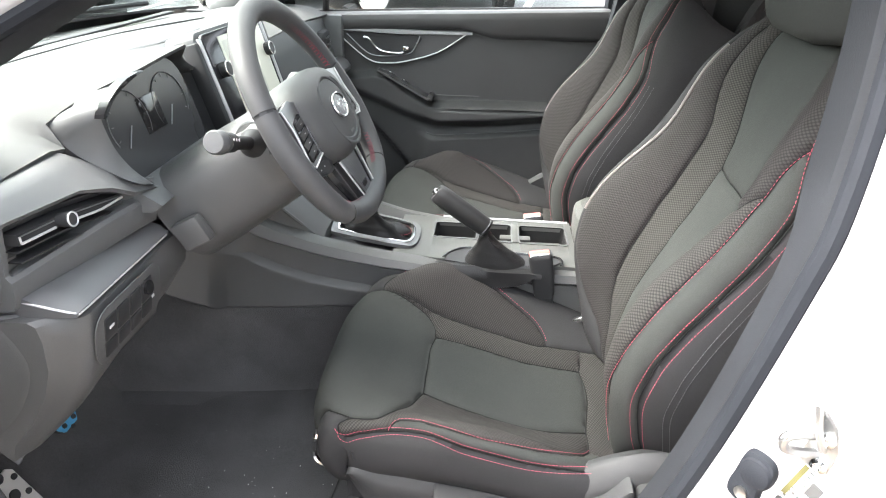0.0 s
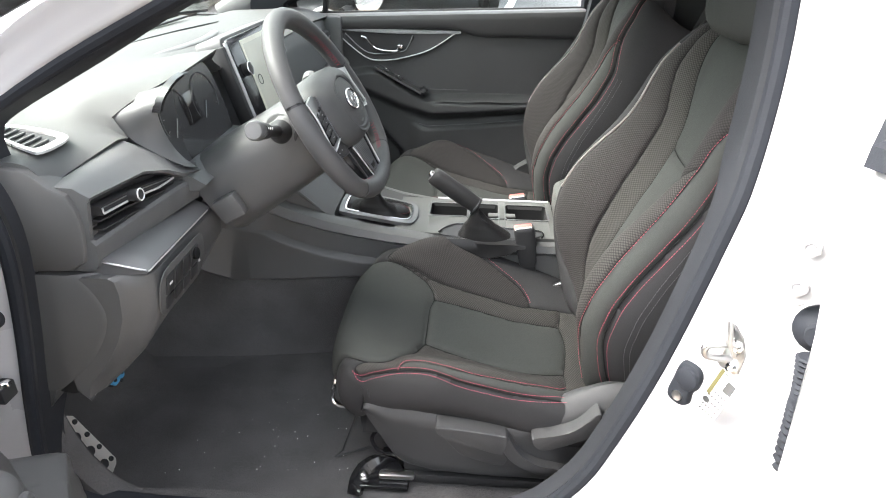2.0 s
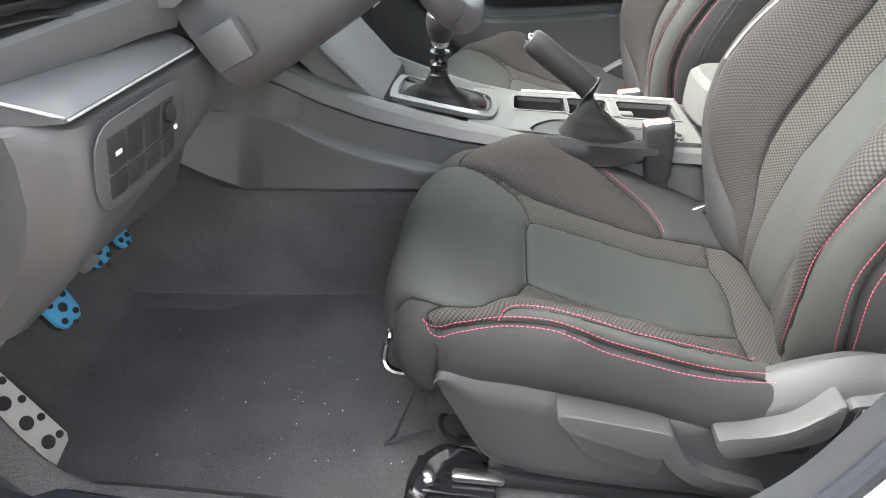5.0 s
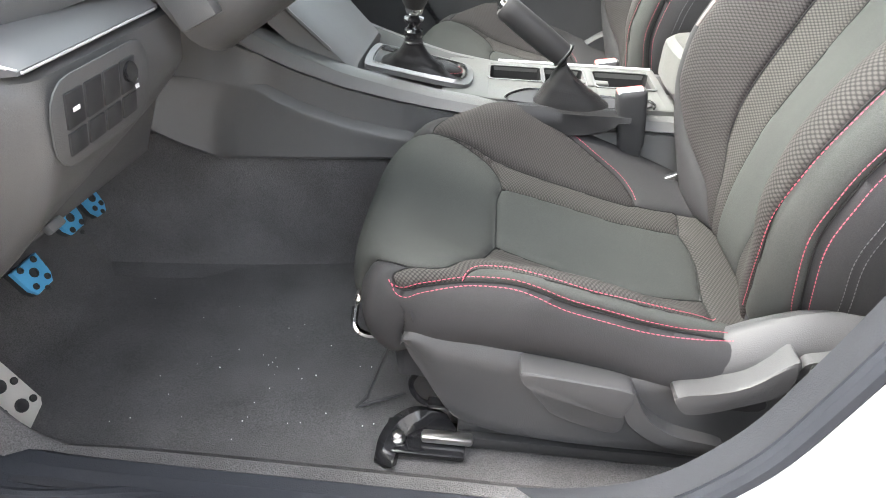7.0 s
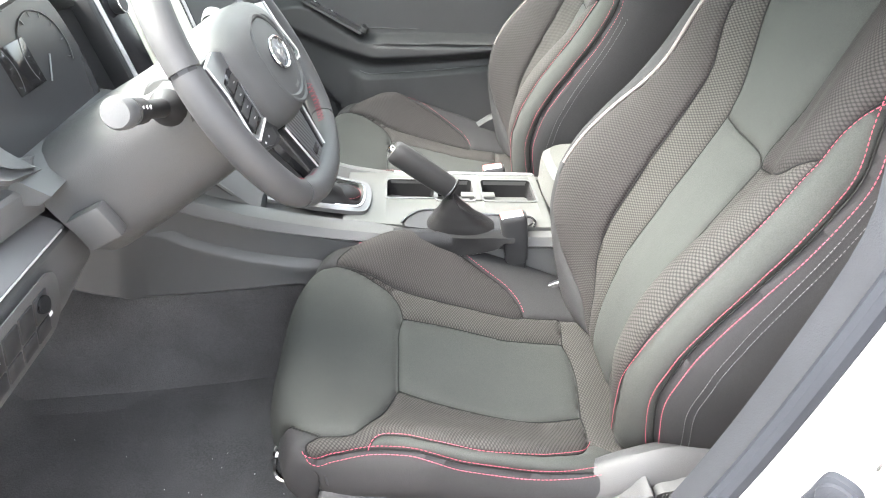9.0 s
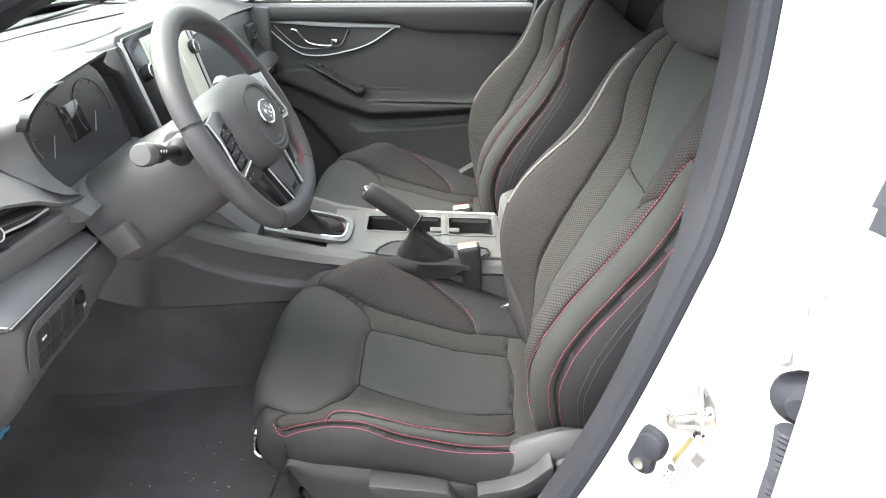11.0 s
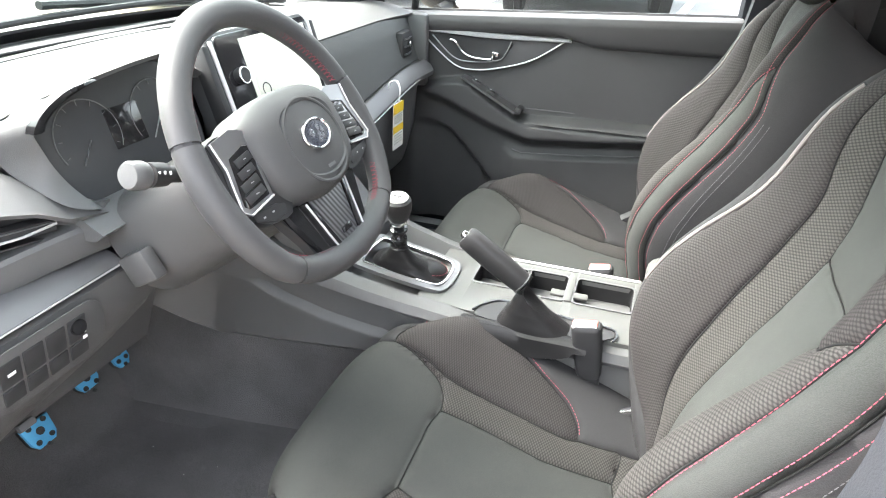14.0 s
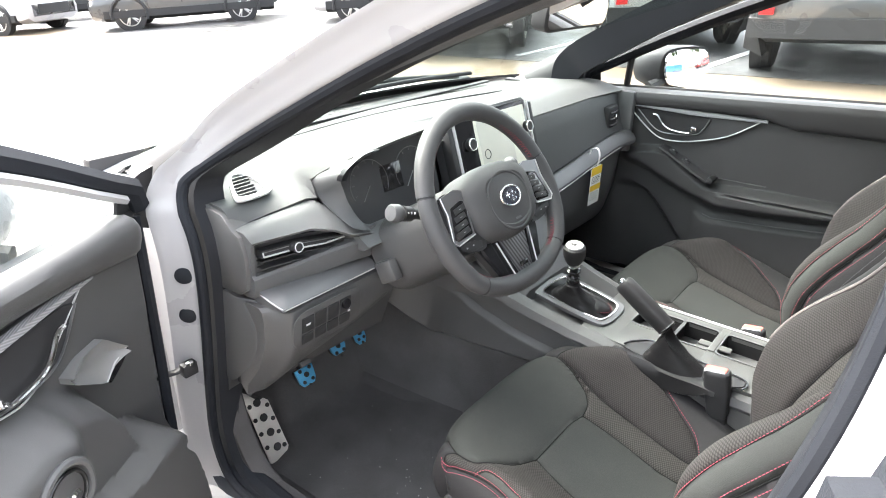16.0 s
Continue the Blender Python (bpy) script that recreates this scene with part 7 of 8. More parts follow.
        arm_top = lambda X: float(np.interp(X, [0.18, 0.215, 0.25, 0.32, 0.36, 0.42, 0.50, 0.54, 0.60, 0.72, 1.07], [0.775, 0.808, 0.824, 0.836, 0.831, 0.790, 0.744, 0.744, 0.748, 0.752, 0.756]))
        arm_low = lambda X: float(np.interp(X, [0.18, 0.267, 0.428, 0.532, 0.70, 0.863, 1.07], [0.770, 0.754, 0.688, 0.660, 0.672, 0.690, 0.705]))
        lip = lambda X: float(np.interp(X, [0.40, 0.483, 0.51, 0.70, 0.868, 1.07], [0.665, 0.640, 0.628, 0.645, 0.665, 0.682]))
        ridge = lambda z: float(np.interp(z, [0.36, 0.50, 0.528, 0.60, 0.64, 0.672, 0.69], [0.47, 0.445, 0.432, 0.372, 0.335, 0.30, 0.26]))

        def depth(X, Z):
            d = 0.128
            on = sm(0.0, 0.022, arm_top(X) - Z) * sm(-0.010, 0.028, Z - arm_low(X)) * sm(0.18, 0.24, X)
            d += (0.034 + 0.012 * sm(0.48, 0.56, X)) * on
            d -= 0.006 * math.exp(-((Z - (0.721 + 0.02 * max(0.0, X - 0.62))) / 0.004) ** 2) * sm(0.50, 0.56, X)
            d -= 0.005 * sm(0.0, 0.014, arm_low(X) - Z) * sm(0.0, 0.014, Z - lip(X)) * sm(0.42, 0.50, X)
            d += 0.014 * sm(0.0, 0.020, lip(X) - Z) * sm(0.45, 0.50, X)
            d -= 0.030 * sm(0.0, 0.03, ridge(Z) - X) * sm(0.70, 0.66, Z) * sm(0.16, 0.24, X)
            return d
        z_top = lambda X: 0.972
    # the lining: one moulded sheet with its armrest, lip and pocket
    NX, NZ = (170, 130) if driver else (92, 150)
    rows = []
    for i in range(NZ + 1):
        row = []
        for j in range(NX + 1):
            t = (j / NX) ** 1.25
            z0 = 0.36 + (z_top(0.5) - 0.36) * i / NZ
            X = x_front(z0) + (1.04 - x_front(z0)) * t
            row.append((X, depth(X, z0), z0))
        rows.append(row + [(1.045, 0.05, row[0][2]), (x_front(row[0][2]), 0.05, row[0][2])])
    arm = skin("inner_panel", rows, M_CONS if driver else M_LINING_SHADED, th, "grained door lining in a shaded tone with armrest")
    if not driver:
        part("armrest_line", tube(B(), [place(X, depth(X, lip(X) - 0.004) + 0.001, lip(X) - 0.004) for X in np.linspace(0.49, 1.03, 20)], 0.0018, 6), M_CONS, arm)
        part("armrest_crease", tube(B(), [place(X, depth(X, 0.757 + 0.004 * X), 0.757 + 0.004 * X) for X in np.linspace(0.50, 0.66, 10)], 0.0018, 6), M_CONS, arm)
    else:
        # loudspeaker cover and pocket ring low on the door
        sc = (0.425, depth(0.425, 0.75) + 0.002, 0.755)
        for r, w, m_ in ((0.048, 0.006, M_DARK), (0.036, 0.003, M_GLOSS)):
            part("speaker_ring", tube(B(), [place(sc[0] + r * math.cos(a), depth(sc[0] + r * math.cos(a), sc[2] + r * math.sin(a)) + 0.002, sc[2] + r * math.sin(a)) for a in np.linspace(0, 2 * math.pi, 32)[:-1]], w, 8, True), m_, arm)
        part("switch_cap", lathe(B(), [(0.011, 0), (0.011, 0.005), (0.007, 0.008), (0.001, 0.008)], place(0.418, sc[1] + 0.002, 0.752), INWARD, 16), M_CHROME, arm, "bright round cap")
    # window switches on the slope
    c0, c1 = Vector((0.335, 0.166, 0.834)), Vector((0.505, 0.170, 0.746))
    if driver:
        c0, c1 = Vector((0.52, 0.160, 0.868)), Vector((0.70, 0.160, 0.812))
    o3 = [Vector(place(*q)) for q in (c0, c1, c0 + Vector((0, -0.05, 0.0)))]
    sm = axes((o3[0] + o3[1]) / 2, o3[1] - o3[0], o3[2] - o3[0])
    zz = sm.to_3x3() @ Vector((0, 0, 1))
    sgn = 1 if zz.z > 0 else -1
    L = (o3[1] - o3[0]).length
    plate = part("switch_plate", prism(B(), [(-L / 2, -0.012), (L / 2 - 0.01, -0.016), (L / 2, 0.0), (L / 2, 0.040), (-L / 2 + 0.03, 0.040), (-L / 2, 0.022)], sm @ Matrix.Translation((0, 0, 0.003 * sgn)), 0.006 * sgn, 0), M_TRIM, arm, "satin black switch plate")
    for x in (-0.055, -0.005):
        part("window_switch", box(B(), sm @ Vector((x, 0.013, 0.012 * sgn)), (0.026, 0.018, 0.008), 0.003, sm.to_3x3().to_4x4()), M_BLACK, plate)
        part("switch_mark", box(B(), sm @ Vector((x - 0.004, 0.013, 0.0165 * sgn)), (0.006, 0.004, 0.001), 0, sm.to_3x3().to_4x4()), M_MARK, plate)
    part("grab_lip", box(B(), sm @ Vector((L / 2 - 0.005, 0.02, 0.012 * sgn)), (0.02, 0.045, 0.02), 0.006, sm.to_3x3().to_4x4()), M_BLACK, arm)
    # sweeping trim panel with the handle
    low = spline([(0.214, 0.953), (0.240, 0.934), (0.267, 0.914), (0.312, 0.882), (0.350, 0.862), (0.40, 0.862), (0.54, 0.905), (0.615, 0.948)], 5) if driver else spline([(0.193, 0.954), (0.263, 0.893), (0.315, 0.860), (0.37, 0.856), (0.432, 0.866), (0.526, 0.896), (0.613, 0.953)], 5)
    dt, up_z, dx, ztop = (0.098, 0.0, 0.0, 0.957) if driver else (0.136, 0.011, 0.012, 0.957)
    trim = skin("trim_panel", [[(x, dt - 0.02, ztop), (x, dt, ztop), (x, dt, max(z0 + 0.001, 0)), (x, dt - 0.02, z0)] for x, z0 in low], M_TRIM, th, "dark satin trim panel")
    skin("trim_strip", [[(x, dt, 0.962 - h), (x, dt + 0.010, 0.960 - h), (x, dt + 0.010, 0.948 - h + 0.007 * abs(2 * t - 1)), (x, dt, 0.945 - h + 0.007 * abs(2 * t - 1))] for x, h, t in [(low[0][0] - 0.02 + (0.65 - low[0][0]) * t, 0.002 * t, t) for t in np.linspace(0, 1, 14)]], M_CARBONL, trim, "silver woven strip")
    part("trim_edge", tube(B(), [place(x, dt + 0.002, z) for x, z in low], 0.0016 if driver else 0.0022, 6), M_SILVER, trim, "silver edge line")
    bowl = [(x + dx, z + up_z) for x, z in ((0.236, 0.936), (0.285, 0.882), (0.336, 0.866), (0.41, 0.872), (0.440, 0.892), (0.455, 0.932))] if driver else [(0.236, 0.942), (0.297, 0.888), (0.348, 0.877), (0.43, 0.887), (0.453, 0.909), (0.467, 0.941)]
    bc = spline(bowl + [((bowl[0][0] + bowl[-1][0]) / 2, 0.946)], 4, True)
    bm_x, bm_z = float(np.mean([q[0] for q in bc])), float(np.mean([q[1] for q in bc]))
    part("handle_bowl", loft(B(), [[place(bm_x + (x - bm_x) * k, dt + d, bm_z + (z - bm_z) * k) for x, z in bc] for k, d in ((1.0, 0.001), (0.97, 0.0035), (0.86, 0.0025), (0.5, 0.0015))]), M_BLACK, trim, "dark handle bowl")
    part("bowl_edge", tube(B(), [place(x, dt + 0.004, z) for x, z in spline(bowl, 4)], 0.0022, 6), M_SHADOW, trim)
    part("handle", tube(B(), [place(x + dx, dt + 0.014, z + up_z) for x, z in spline([(0.280, 0.924), (0.296, 0.920), (0.318, 0.895), (0.345, 0.882), (0.395, 0.879), (0.405, 0.886)], 5)], 0.0045, 8, flat=0.8), M_CHROME, trim, "chrome inside handle")
    part("lock_tab", box(B(), place(0.412 + dx, dt + 0.010, 0.893 + up_z), (0.018, 0.01, 0.014), 0.002), M_CHROME, trim)
    # outer skin, end face and glass
    rows = []
    for X in np.linspace(0.0, 1.06, 16):
        rows.append([(X, 0.012, belt(X) - 0.02), (X, -0.008, 0.85), (X, -0.018, 0.66), (X, -0.012, 0.45), (X, 0.01, 0.335), (X, 0.05, 0.335), (X, 0.055, 0.66), (X, 0.06, belt(X) - 0.02)])
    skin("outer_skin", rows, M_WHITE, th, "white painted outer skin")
    part("edge_seal", tube(B(), [place(X, 0.068, z) for X, z in spline([(0.005, 0.98), (0.015, 0.8), (0.03, 0.6), (0.05, 0.42), (0.12, 0.345), (0.5, 0.335), (1.0, 0.345), (1.05, 0.45), (1.055, 0.98)], 6)], 0.010, 8), M_RUBBER, th, "black rubber edge seal")
    part("outer_moulding", loft(B(), [[place(X, d, belt(X) + h) for d, h in ((-0.006, -0.034), (-0.008, -0.020), (0.004, -0.010), (0.030, -0.006), (0.056, -0.006), (0.056, -0.024))] for X in np.linspace(0.02, 1.05, 8)]), M_RUBBER, th, "black rubber belt moulding")
    part("belt_strip", tube(B(), [place(X, 0.070, belt(X) - 0.004) for X in np.linspace(0.02, 1.04, 8)], 0.008, 6), M_BLACK, th)
    top_z = lambda X: float(np.interp(X, [0.0, 0.10, 0.25, 0.45, 0.65, 0.82, 0.95, 1.03], [1.015, 1.06, 1.135, 1.225, 1.305, 1.355, 1.37, 1.355]))
    inn = lambda z: 0.20 * max(0.0, z - 0.98)
    gl = part("window_glass", loft(B(), [[place(X, 0.060, belt(X) - 0.02), place(X, 0.064, belt(X) - 0.02), place(X, 0.064 + inn(top_z(X)), top_z(X)), place(X, 0.060 + inn(top_z(X)), top_z(X))] for X in np.linspace(0.02, 1.02, 12)]), M_GLASS, th)
    gl.visible_shadow = False
    part("window_frame", tube(B(), [place(X, 0.070 + inn(z), z) for X, z in [(0.0, 1.0)] + [(X, top_z(X) + 0.012) for X in np.linspace(0.02, 1.02, 16)] + [(1.045, 1.2), (1.05, 1.0)]], 0.021, 8), M_RUBBER, th, "black window frame")
    if driver:
        # pull recess in front of the armrest, lower moulding, bright inner line of the frame, corner sail
        rows = []
        for i in range(17):
            t = i / 16
            X = 0.156 + 0.130 * t
            z1 = float(np.interp(X, [0.155, 0.18, 0.195, 0.248, 0.288], [0.806, 0.830, 0.845, 0.845, 0.834]))
            z0 = float(np.interp(X, [0.155, 0.187, 0.214, 0.231, 0.275, 0.288], [0.803, 0.797, 0.779, 0.790, 0.821, 0.831]))
            hol = 0.012 * math.sin(math.pi * t) ** 0.7
            rows.append([(X, 0.075, z0 - 0.003), (X, 0.112 - hol, z0 - 0.003)] + [(X, 0.112 - hol - 0.012 * math.sin(math.pi * w), z0 + (z1 - z0) * w) for w in (0.25, 0.5, 0.75)] + [(X, 0.110 - hol, z1 + 0.002), (X, 0.075, z1 + 0.002)])
        pull = skin("pull_recess", rows, M_SATIN, th, "satin pull recess, its highlight in the colour")
        skin("recess_slot", [[(X, 0.080, z0), (X, 0.101, z0), (X, 0.100, z1), (X, 0.080, z1)] for X, z0, z1 in ((0.148, 0.797, 0.801), (0.165, 0.786, 0.799), (0.187, 0.777, 0.794), (0.206, 0.771, 0.780))], M_GLOSS, pull, "dark slot")
        part("recess_edge", tube(B(), [place(x, 0.101, z) for x, z in ((0.152, 0.804), (0.187, 0.797), (0.214, 0.778))], 0.0014, 6), M_SILVER, pull)
        part("frame_garnish", tube(B(), [place(X, 0.083 + inn(top_z(X)), top_z(X) - 0.012) for X in np.linspace(0.06, 1.0, 14)], 0.008, 6), M_SILVER, th, "pale inner frame line")
        part("corner_sail", loft(B(), [[place(X, d, z) for X, z in ((-0.078, 1.046), (-0.035, 1.046), (0.004, 1.040), (0.002, 0.957), (-0.026, 0.943))] for d in (0.060, 0.066, 0.070)]), M_BLACK, th, "matte black corner sail")
    else:
        part("sail_bar", tube(B(), [place(0.155, 0.068, belt(0.15)), place(0.175, 0.072 + inn(1.1), 1.105)], 0.011, 8), M_BLACK, th)
    part("sail_panel", loft(B(), [[place(X, 0.066, belt(0.1)), place(X, 0.072, belt(0.1)), place(X, 0.072 + inn(top_z(X)), top_z(X)), place(X, 0.066 + inn(top_z(X)), top_z(X))] for X in (0.0, 0.06)]), M_BLACK, th)
    # wing mirror
    mirror_h = B()
    tw = 0.50
    rows = []
    face = spline([(-0.075, -0.05), (-0.088, 0.0), (-0.07, 0.055), (0.0, 0.068), (0.085, 0.060), (0.105, 0.02), (0.085, -0.03), (0.03, -0.070), (-0.04, -0.066)], 3, True)
    for s, dx in ((1.0, 0.03), (1.04, 0.0), (1.0, -0.04), (0.86, -0.075), (0.55, -0.10), (0.15, -0.108)):
        rows.append([place(0.235 + dx + tw * u * s, -0.125 - u * s, 1.045 + v * s) for u, v in face])
    mh = part("mirror_housing", loft(mirror_h, rows), M_BLACK if not driver else M_WHITE, th, "black wing mirror housing")
    part("mirror_face", loft(B(), [[place(0.266 + tw * u * s, -0.125 - u * s, 1.045 + v * s) for u, v in face] for s in (0.97, 0.90)], True), M_BLACK, mh)
    part("mirror_glass", loft(B(), [[place(x + tw * u * s - 0.13 * v * s - (u * u + v * v) * s * s / 1.7, -0.125 - u * s, 1.045 + v * s) for u, v in face] for x, s in ((0.276, 0.90), (0.283, 0.90), (0.283, 0.76), (0.283, 0.60), (0.283, 0.44), (0.283, 0.28), (0.283, 0.14), (0.283, 0.02))]), M_MIRROR, mh, "convex mirror glass")
    part("mirror_arm", tube(B(), [place(0.20, -0.01, 0.985), place(0.215, -0.05, 0.995), place(0.22, -0.08, 1.0)], 0.02, 8), M_BLACK, mh)
    return th


HINGE, ALONG = Vector((-0.705, 0.520, 0)), Vector((0.5446, -0.8387, 0))
INWARD = Vector((0.8387, 0.5446, 0))
door("driver_door", lambda X, D, Z: tuple(HINGE + ALONG * X + INWARD * D + Vector((0, 0, Z))), "driver's door standing wide open, dark lining, white outside", True)
door("passenger_door", lambda X, D, Z: (-0.62 + X, 2.243 - D, Z), "closed passenger door with dark lining and woven trim", False)

# rear door on the driver's side, swung open
RH, RA, RI = Vector((0.436, 0.470, 0)), Vector((0.44, -0.898, 0)), Vector((0.898, 0.44, 0))
rp = lambda X, D, Z: tuple(RH + RA * X + RI * D + Vector((float(np.interp(Z, [0.34, 0.65, 0.745, 0.88, 0.98, 1.085], [0.048, 0.046, 0.040, 0.028, 0.016, -0.010])) * max(0.0, 1 - X / 0.3), 0, Z)))
th = thing("rear_driver_door", rp(0.4, 0.05, 0.33), "white rear door standing open behind the post", "car door")
rows = []
for X in np.linspace(0.0, 0.95, 14):
    rows.append([rp(X, 0.02, 1.105), rp(X, 0.0, 1.09), rp(X, -0.012, 0.86), rp(X, -0.022, 0.66), rp(X, -0.012, 0.45), rp(X, 0.01, 0.34), rp(X, 0.10, 0.34), rp(X, 0.11, 0.7), rp(X, 0.10, 1.10)])
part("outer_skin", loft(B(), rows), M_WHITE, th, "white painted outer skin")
part("belt_strip", loft(B(), [[rp(X, 0.02, 1.125), rp(X, -0.006, 1.12), rp(X, -0.008, 1.100), rp(X, 0.02, 1.098)] for X in (0.02, 0.95)]), M_RUBBER, th, "black window belt strip")
part("front_pillar", loft(B(), [[rp(X, 0.012 + 0.2 * (Z - 1.03), Z) for X in (0.0, 0.075)] + [rp(X, 0.05 + 0.2 * (Z - 1.03), Z) for X in (0.075, 0.0)] for Z in (1.10, 1.25, 1.40)]), M_RUBBER, th, "matte black window pillar")
part("window_glass", loft(B(), [[rp(X, 0.03, 1.10), rp(X, 0.034, 1.10), rp(X, 0.10, 1.40), rp(X, 0.096, 1.40)] for X in (0.07, 0.93)]), M_TINT, th)
part("window_frame", tube(B(), [rp(0.07, 0.09, 1.405), rp(0.5, 0.09, 1.42), rp(0.95, 0.085, 1.38)], 0.02, 8), M_RUBBER, th)


# ---- pedals ----
fr = thing("foot_rest", (-0.64, 0.765, 0.285), "perforated brushed steel foot rest with rubber studs", "foot rest")
fm = axes((-0.676, 0.768, 0.350), (0.02, 1, 0.0), (-0.49, 0.03, 0.87))
fo = [(-0.031, -0.082), (-0.022, -0.088), (0.022, -0.076), (0.029, -0.068), (0.027, 0.058), (0.018, 0.068), (0.004, 0.066), (-0.004, 0.076), (-0.018, 0.096), (-0.027, 0.104), (-0.030, 0.088)]
pl = part("plate", prism(B(), fo, fm, 0.004, 0.001), M_PLATE, fr)
fn = fm.to_3x3() @ Vector((0, 0, 1))
for i in range(4):
    part("rubber_stud", lathe(B(), [(0.0100, 0), (0.0100, 0.0015), (0.0085, 0.003), (0.0060, 0.0020), (0.001, 0.0020)], fm @ Vector((0.001 - 0.0012 * i, -0.055 + 0.040 * i, 0.004)), fn, 18), M_BLACK, pl, "round black rubber stud")
for i in range(5):
    for q in (-1, 1):
        y = -0.070 + 0.036 * i + 0.010 * q
        if -0.075 < y < (0.085 if q < 0 else 0.055):
            part("rubber_stud", lathe(B(), [(0.0056, 0), (0.0056, 0.0015), (0.0046, 0.003), (0.0030, 0.0020), (0.001, 0.0020)], fm @ Vector((q * 0.0215 - 0.002, y, 0.004)), fn, 14), M_BLACK, pl, "round black rubber stud")
part("rest_base", prism(B(), [(x * 1.05, y * 1.02) for x, y in fo], fm, -0.03, 0), M_BLACK, fr)
for nm, c, w, h in (("clutch_pedal", (-0.662, 0.886, 0.440), 0.048, 0.046), ("brake_pedal", (-0.672, 1.002, 0.462), 0.046, 0.036), ("accelerator_pedal", (-0.705, 1.108, 0.436), 0.036, 0.055)):
    th = thing(nm, c, "blue anodised metal pedal cover with holes", "pedal", "pedals")
    pm = axes(c, (0, 1, 0), (-0.45, 0, 0.89))
    po = [(-w / 2 + 0.008, -h / 2), (w / 2 - 0.008, -h / 2), (w / 2, -h / 2 + 0.012), (w / 2 + 0.003, h / 2), (-w / 2 - 0.003, h / 2), (-w / 2, -h / 2 + 0.012)]
    cov = part("cover", prism(B(), po, pm, 0.007, 0.002), M_BLUE, th, "blue anodised cover")
    for x, y, r in ((-0.016, -0.012, 0.006), (0.016, -0.012, 0.006), (0.0, 0.004, 0.009), (-0.018, 0.018, 0.006), (0.018, 0.018, 0.006), (0, -0.024, 0.005)):
        part("hole_stud", lathe(B(), [(r * 0.8, 0), (r * 0.8, 0.002), (r * 0.5, 0.0025), (r * 0.45, 0.001)], pm @ Vector((x * w / 0.06, y, 0.007)), pm.to_3x3() @ Vector((0, 0, 1)), 12), M_BLACK, cov)
    part("backing", prism(B(), po, pm, -0.01), M_BLACK, th)
    part("arm", tube(B(), spline([Vector(c) + Vector((-0.005, 0, 0.0)), Vector(c) + Vector((-0.05, 0, 0.06)), Vector(c) + Vector((-0.08, 0.0, 0.2)), Vector(c) + Vector((-0.06, 0, 0.3))], 6), 0.009, 8), M_BLACK, th)


seat("driver_seat", YD, 1, "charcoal cloth sports seat with red stitching")
seat("passenger_seat", YP, 1, "charcoal cloth sports seat beside the console", -1).location.x -= 0.03
# rear bench
rb = thing("rear_bench", (1.15, YC, 0.4), "black cloth rear bench seat in shadow", "car seat")
part("cushion", box(B(), (1.12, YC, 0.47), (0.52, 1.34, 0.16), 0.05), M_SIDE, rb)
part("backrest", box(B(), (1.42, YC, 0.78), (0.16, 1.34, 0.58), 0.05, Matrix.Rotation(radians(18), 4, "Y")), M_SIDE, rb)
for s in (-1, 1):
    part("headrest", box(B(), (1.50, YC + s * 0.36, 1.12), (0.10, 0.26, 0.14), 0.04), M_SIDE, rb)


# ---- the car park ----
GA, GB = 0.030, 0.048            # the lot falls and rises gently


def gz(x, y):
    return GA * x + GB * (y - 1.4)


def ground_mat(name, base, wet, scale):
    m = bpy.data.materials.new(name)
    m.use_nodes = True
    n, l = m.node_tree.nodes, m.node_tree.links
    b = n["Principled BSDF"]
    co = n.new("ShaderNodeTexCoord")
    big, small = n.new("ShaderNodeTexNoise"), n.new("ShaderNodeTexNoise")
    big.inputs["Scale"].default_value, big.inputs["Detail"].default_value = scale, 8
    small.inputs["Scale"].default_value, small.inputs["Detail"].default_value = 60, 6
    for q in (big, small):
        l.new(co.outputs["Object"], q.inputs["Vector"])
    mr = n.new("ShaderNodeMapRange")
    mr.inputs["From Min"].default_value, mr.inputs["From Max"].default_value = 0.42, 0.6
    l.new(big.outputs["Fac"], mr.inputs["Value"])
    mx = n.new("ShaderNodeMix")
    mx.data_type = "RGBA"
    mx.inputs["A"].default_value, mx.inputs["B"].default_value = (*base, 1), (*wet, 1)
    l.new(mr.outputs[0], mx.inputs["Factor"])
    mul = n.new("ShaderNodeMix")
    mul.data_type, mul.blend_type = "RGBA", "MULTIPLY"
    mul.inputs["Factor"].default_value = 0.35
    l.new(mx.outputs["Result"], mul.inputs["A"])
    l.new(small.outputs["Color"], mul.inputs["B"])
    l.new(mul.outputs["Result"], b.inputs["Base Color"])
    rr = n.new("ShaderNodeMapRange")
    rr.inputs["To Min"].default_value, rr.inputs["To Max"].default_value = 0.75, 0.28
    l.new(mr.outputs[0], rr.inputs["Value"])
    l.new(rr.outputs[0], b.inputs["Roughness"])
    bp = n.new("ShaderNodeBump")
    bp.inputs["Strength"].default_value, bp.inputs["Distance"].default_value = 0.5, 0.01
    l.new(small.outputs["Fac"], bp.inputs["Height"])
    l.new(bp.outputs[0], b.inputs["Normal"])
    return m


M_CONC = ground_mat("damp tan concrete", (0.20, 0.158, 0.112), (0.15, 0.112, 0.075), 0.35)
M_ASPH = ground_mat("wet dark asphalt", (0.10, 0.10, 0.10), (0.05, 0.05, 0.052), 0.5)
M_LINE = mat("worn white line paint", (0.7, 0.7, 0.68), 0.7, vary=0.25, vscale=3)
M_JOINT = mat("dark joint", (0.05, 0.045, 0.04), 0.9)


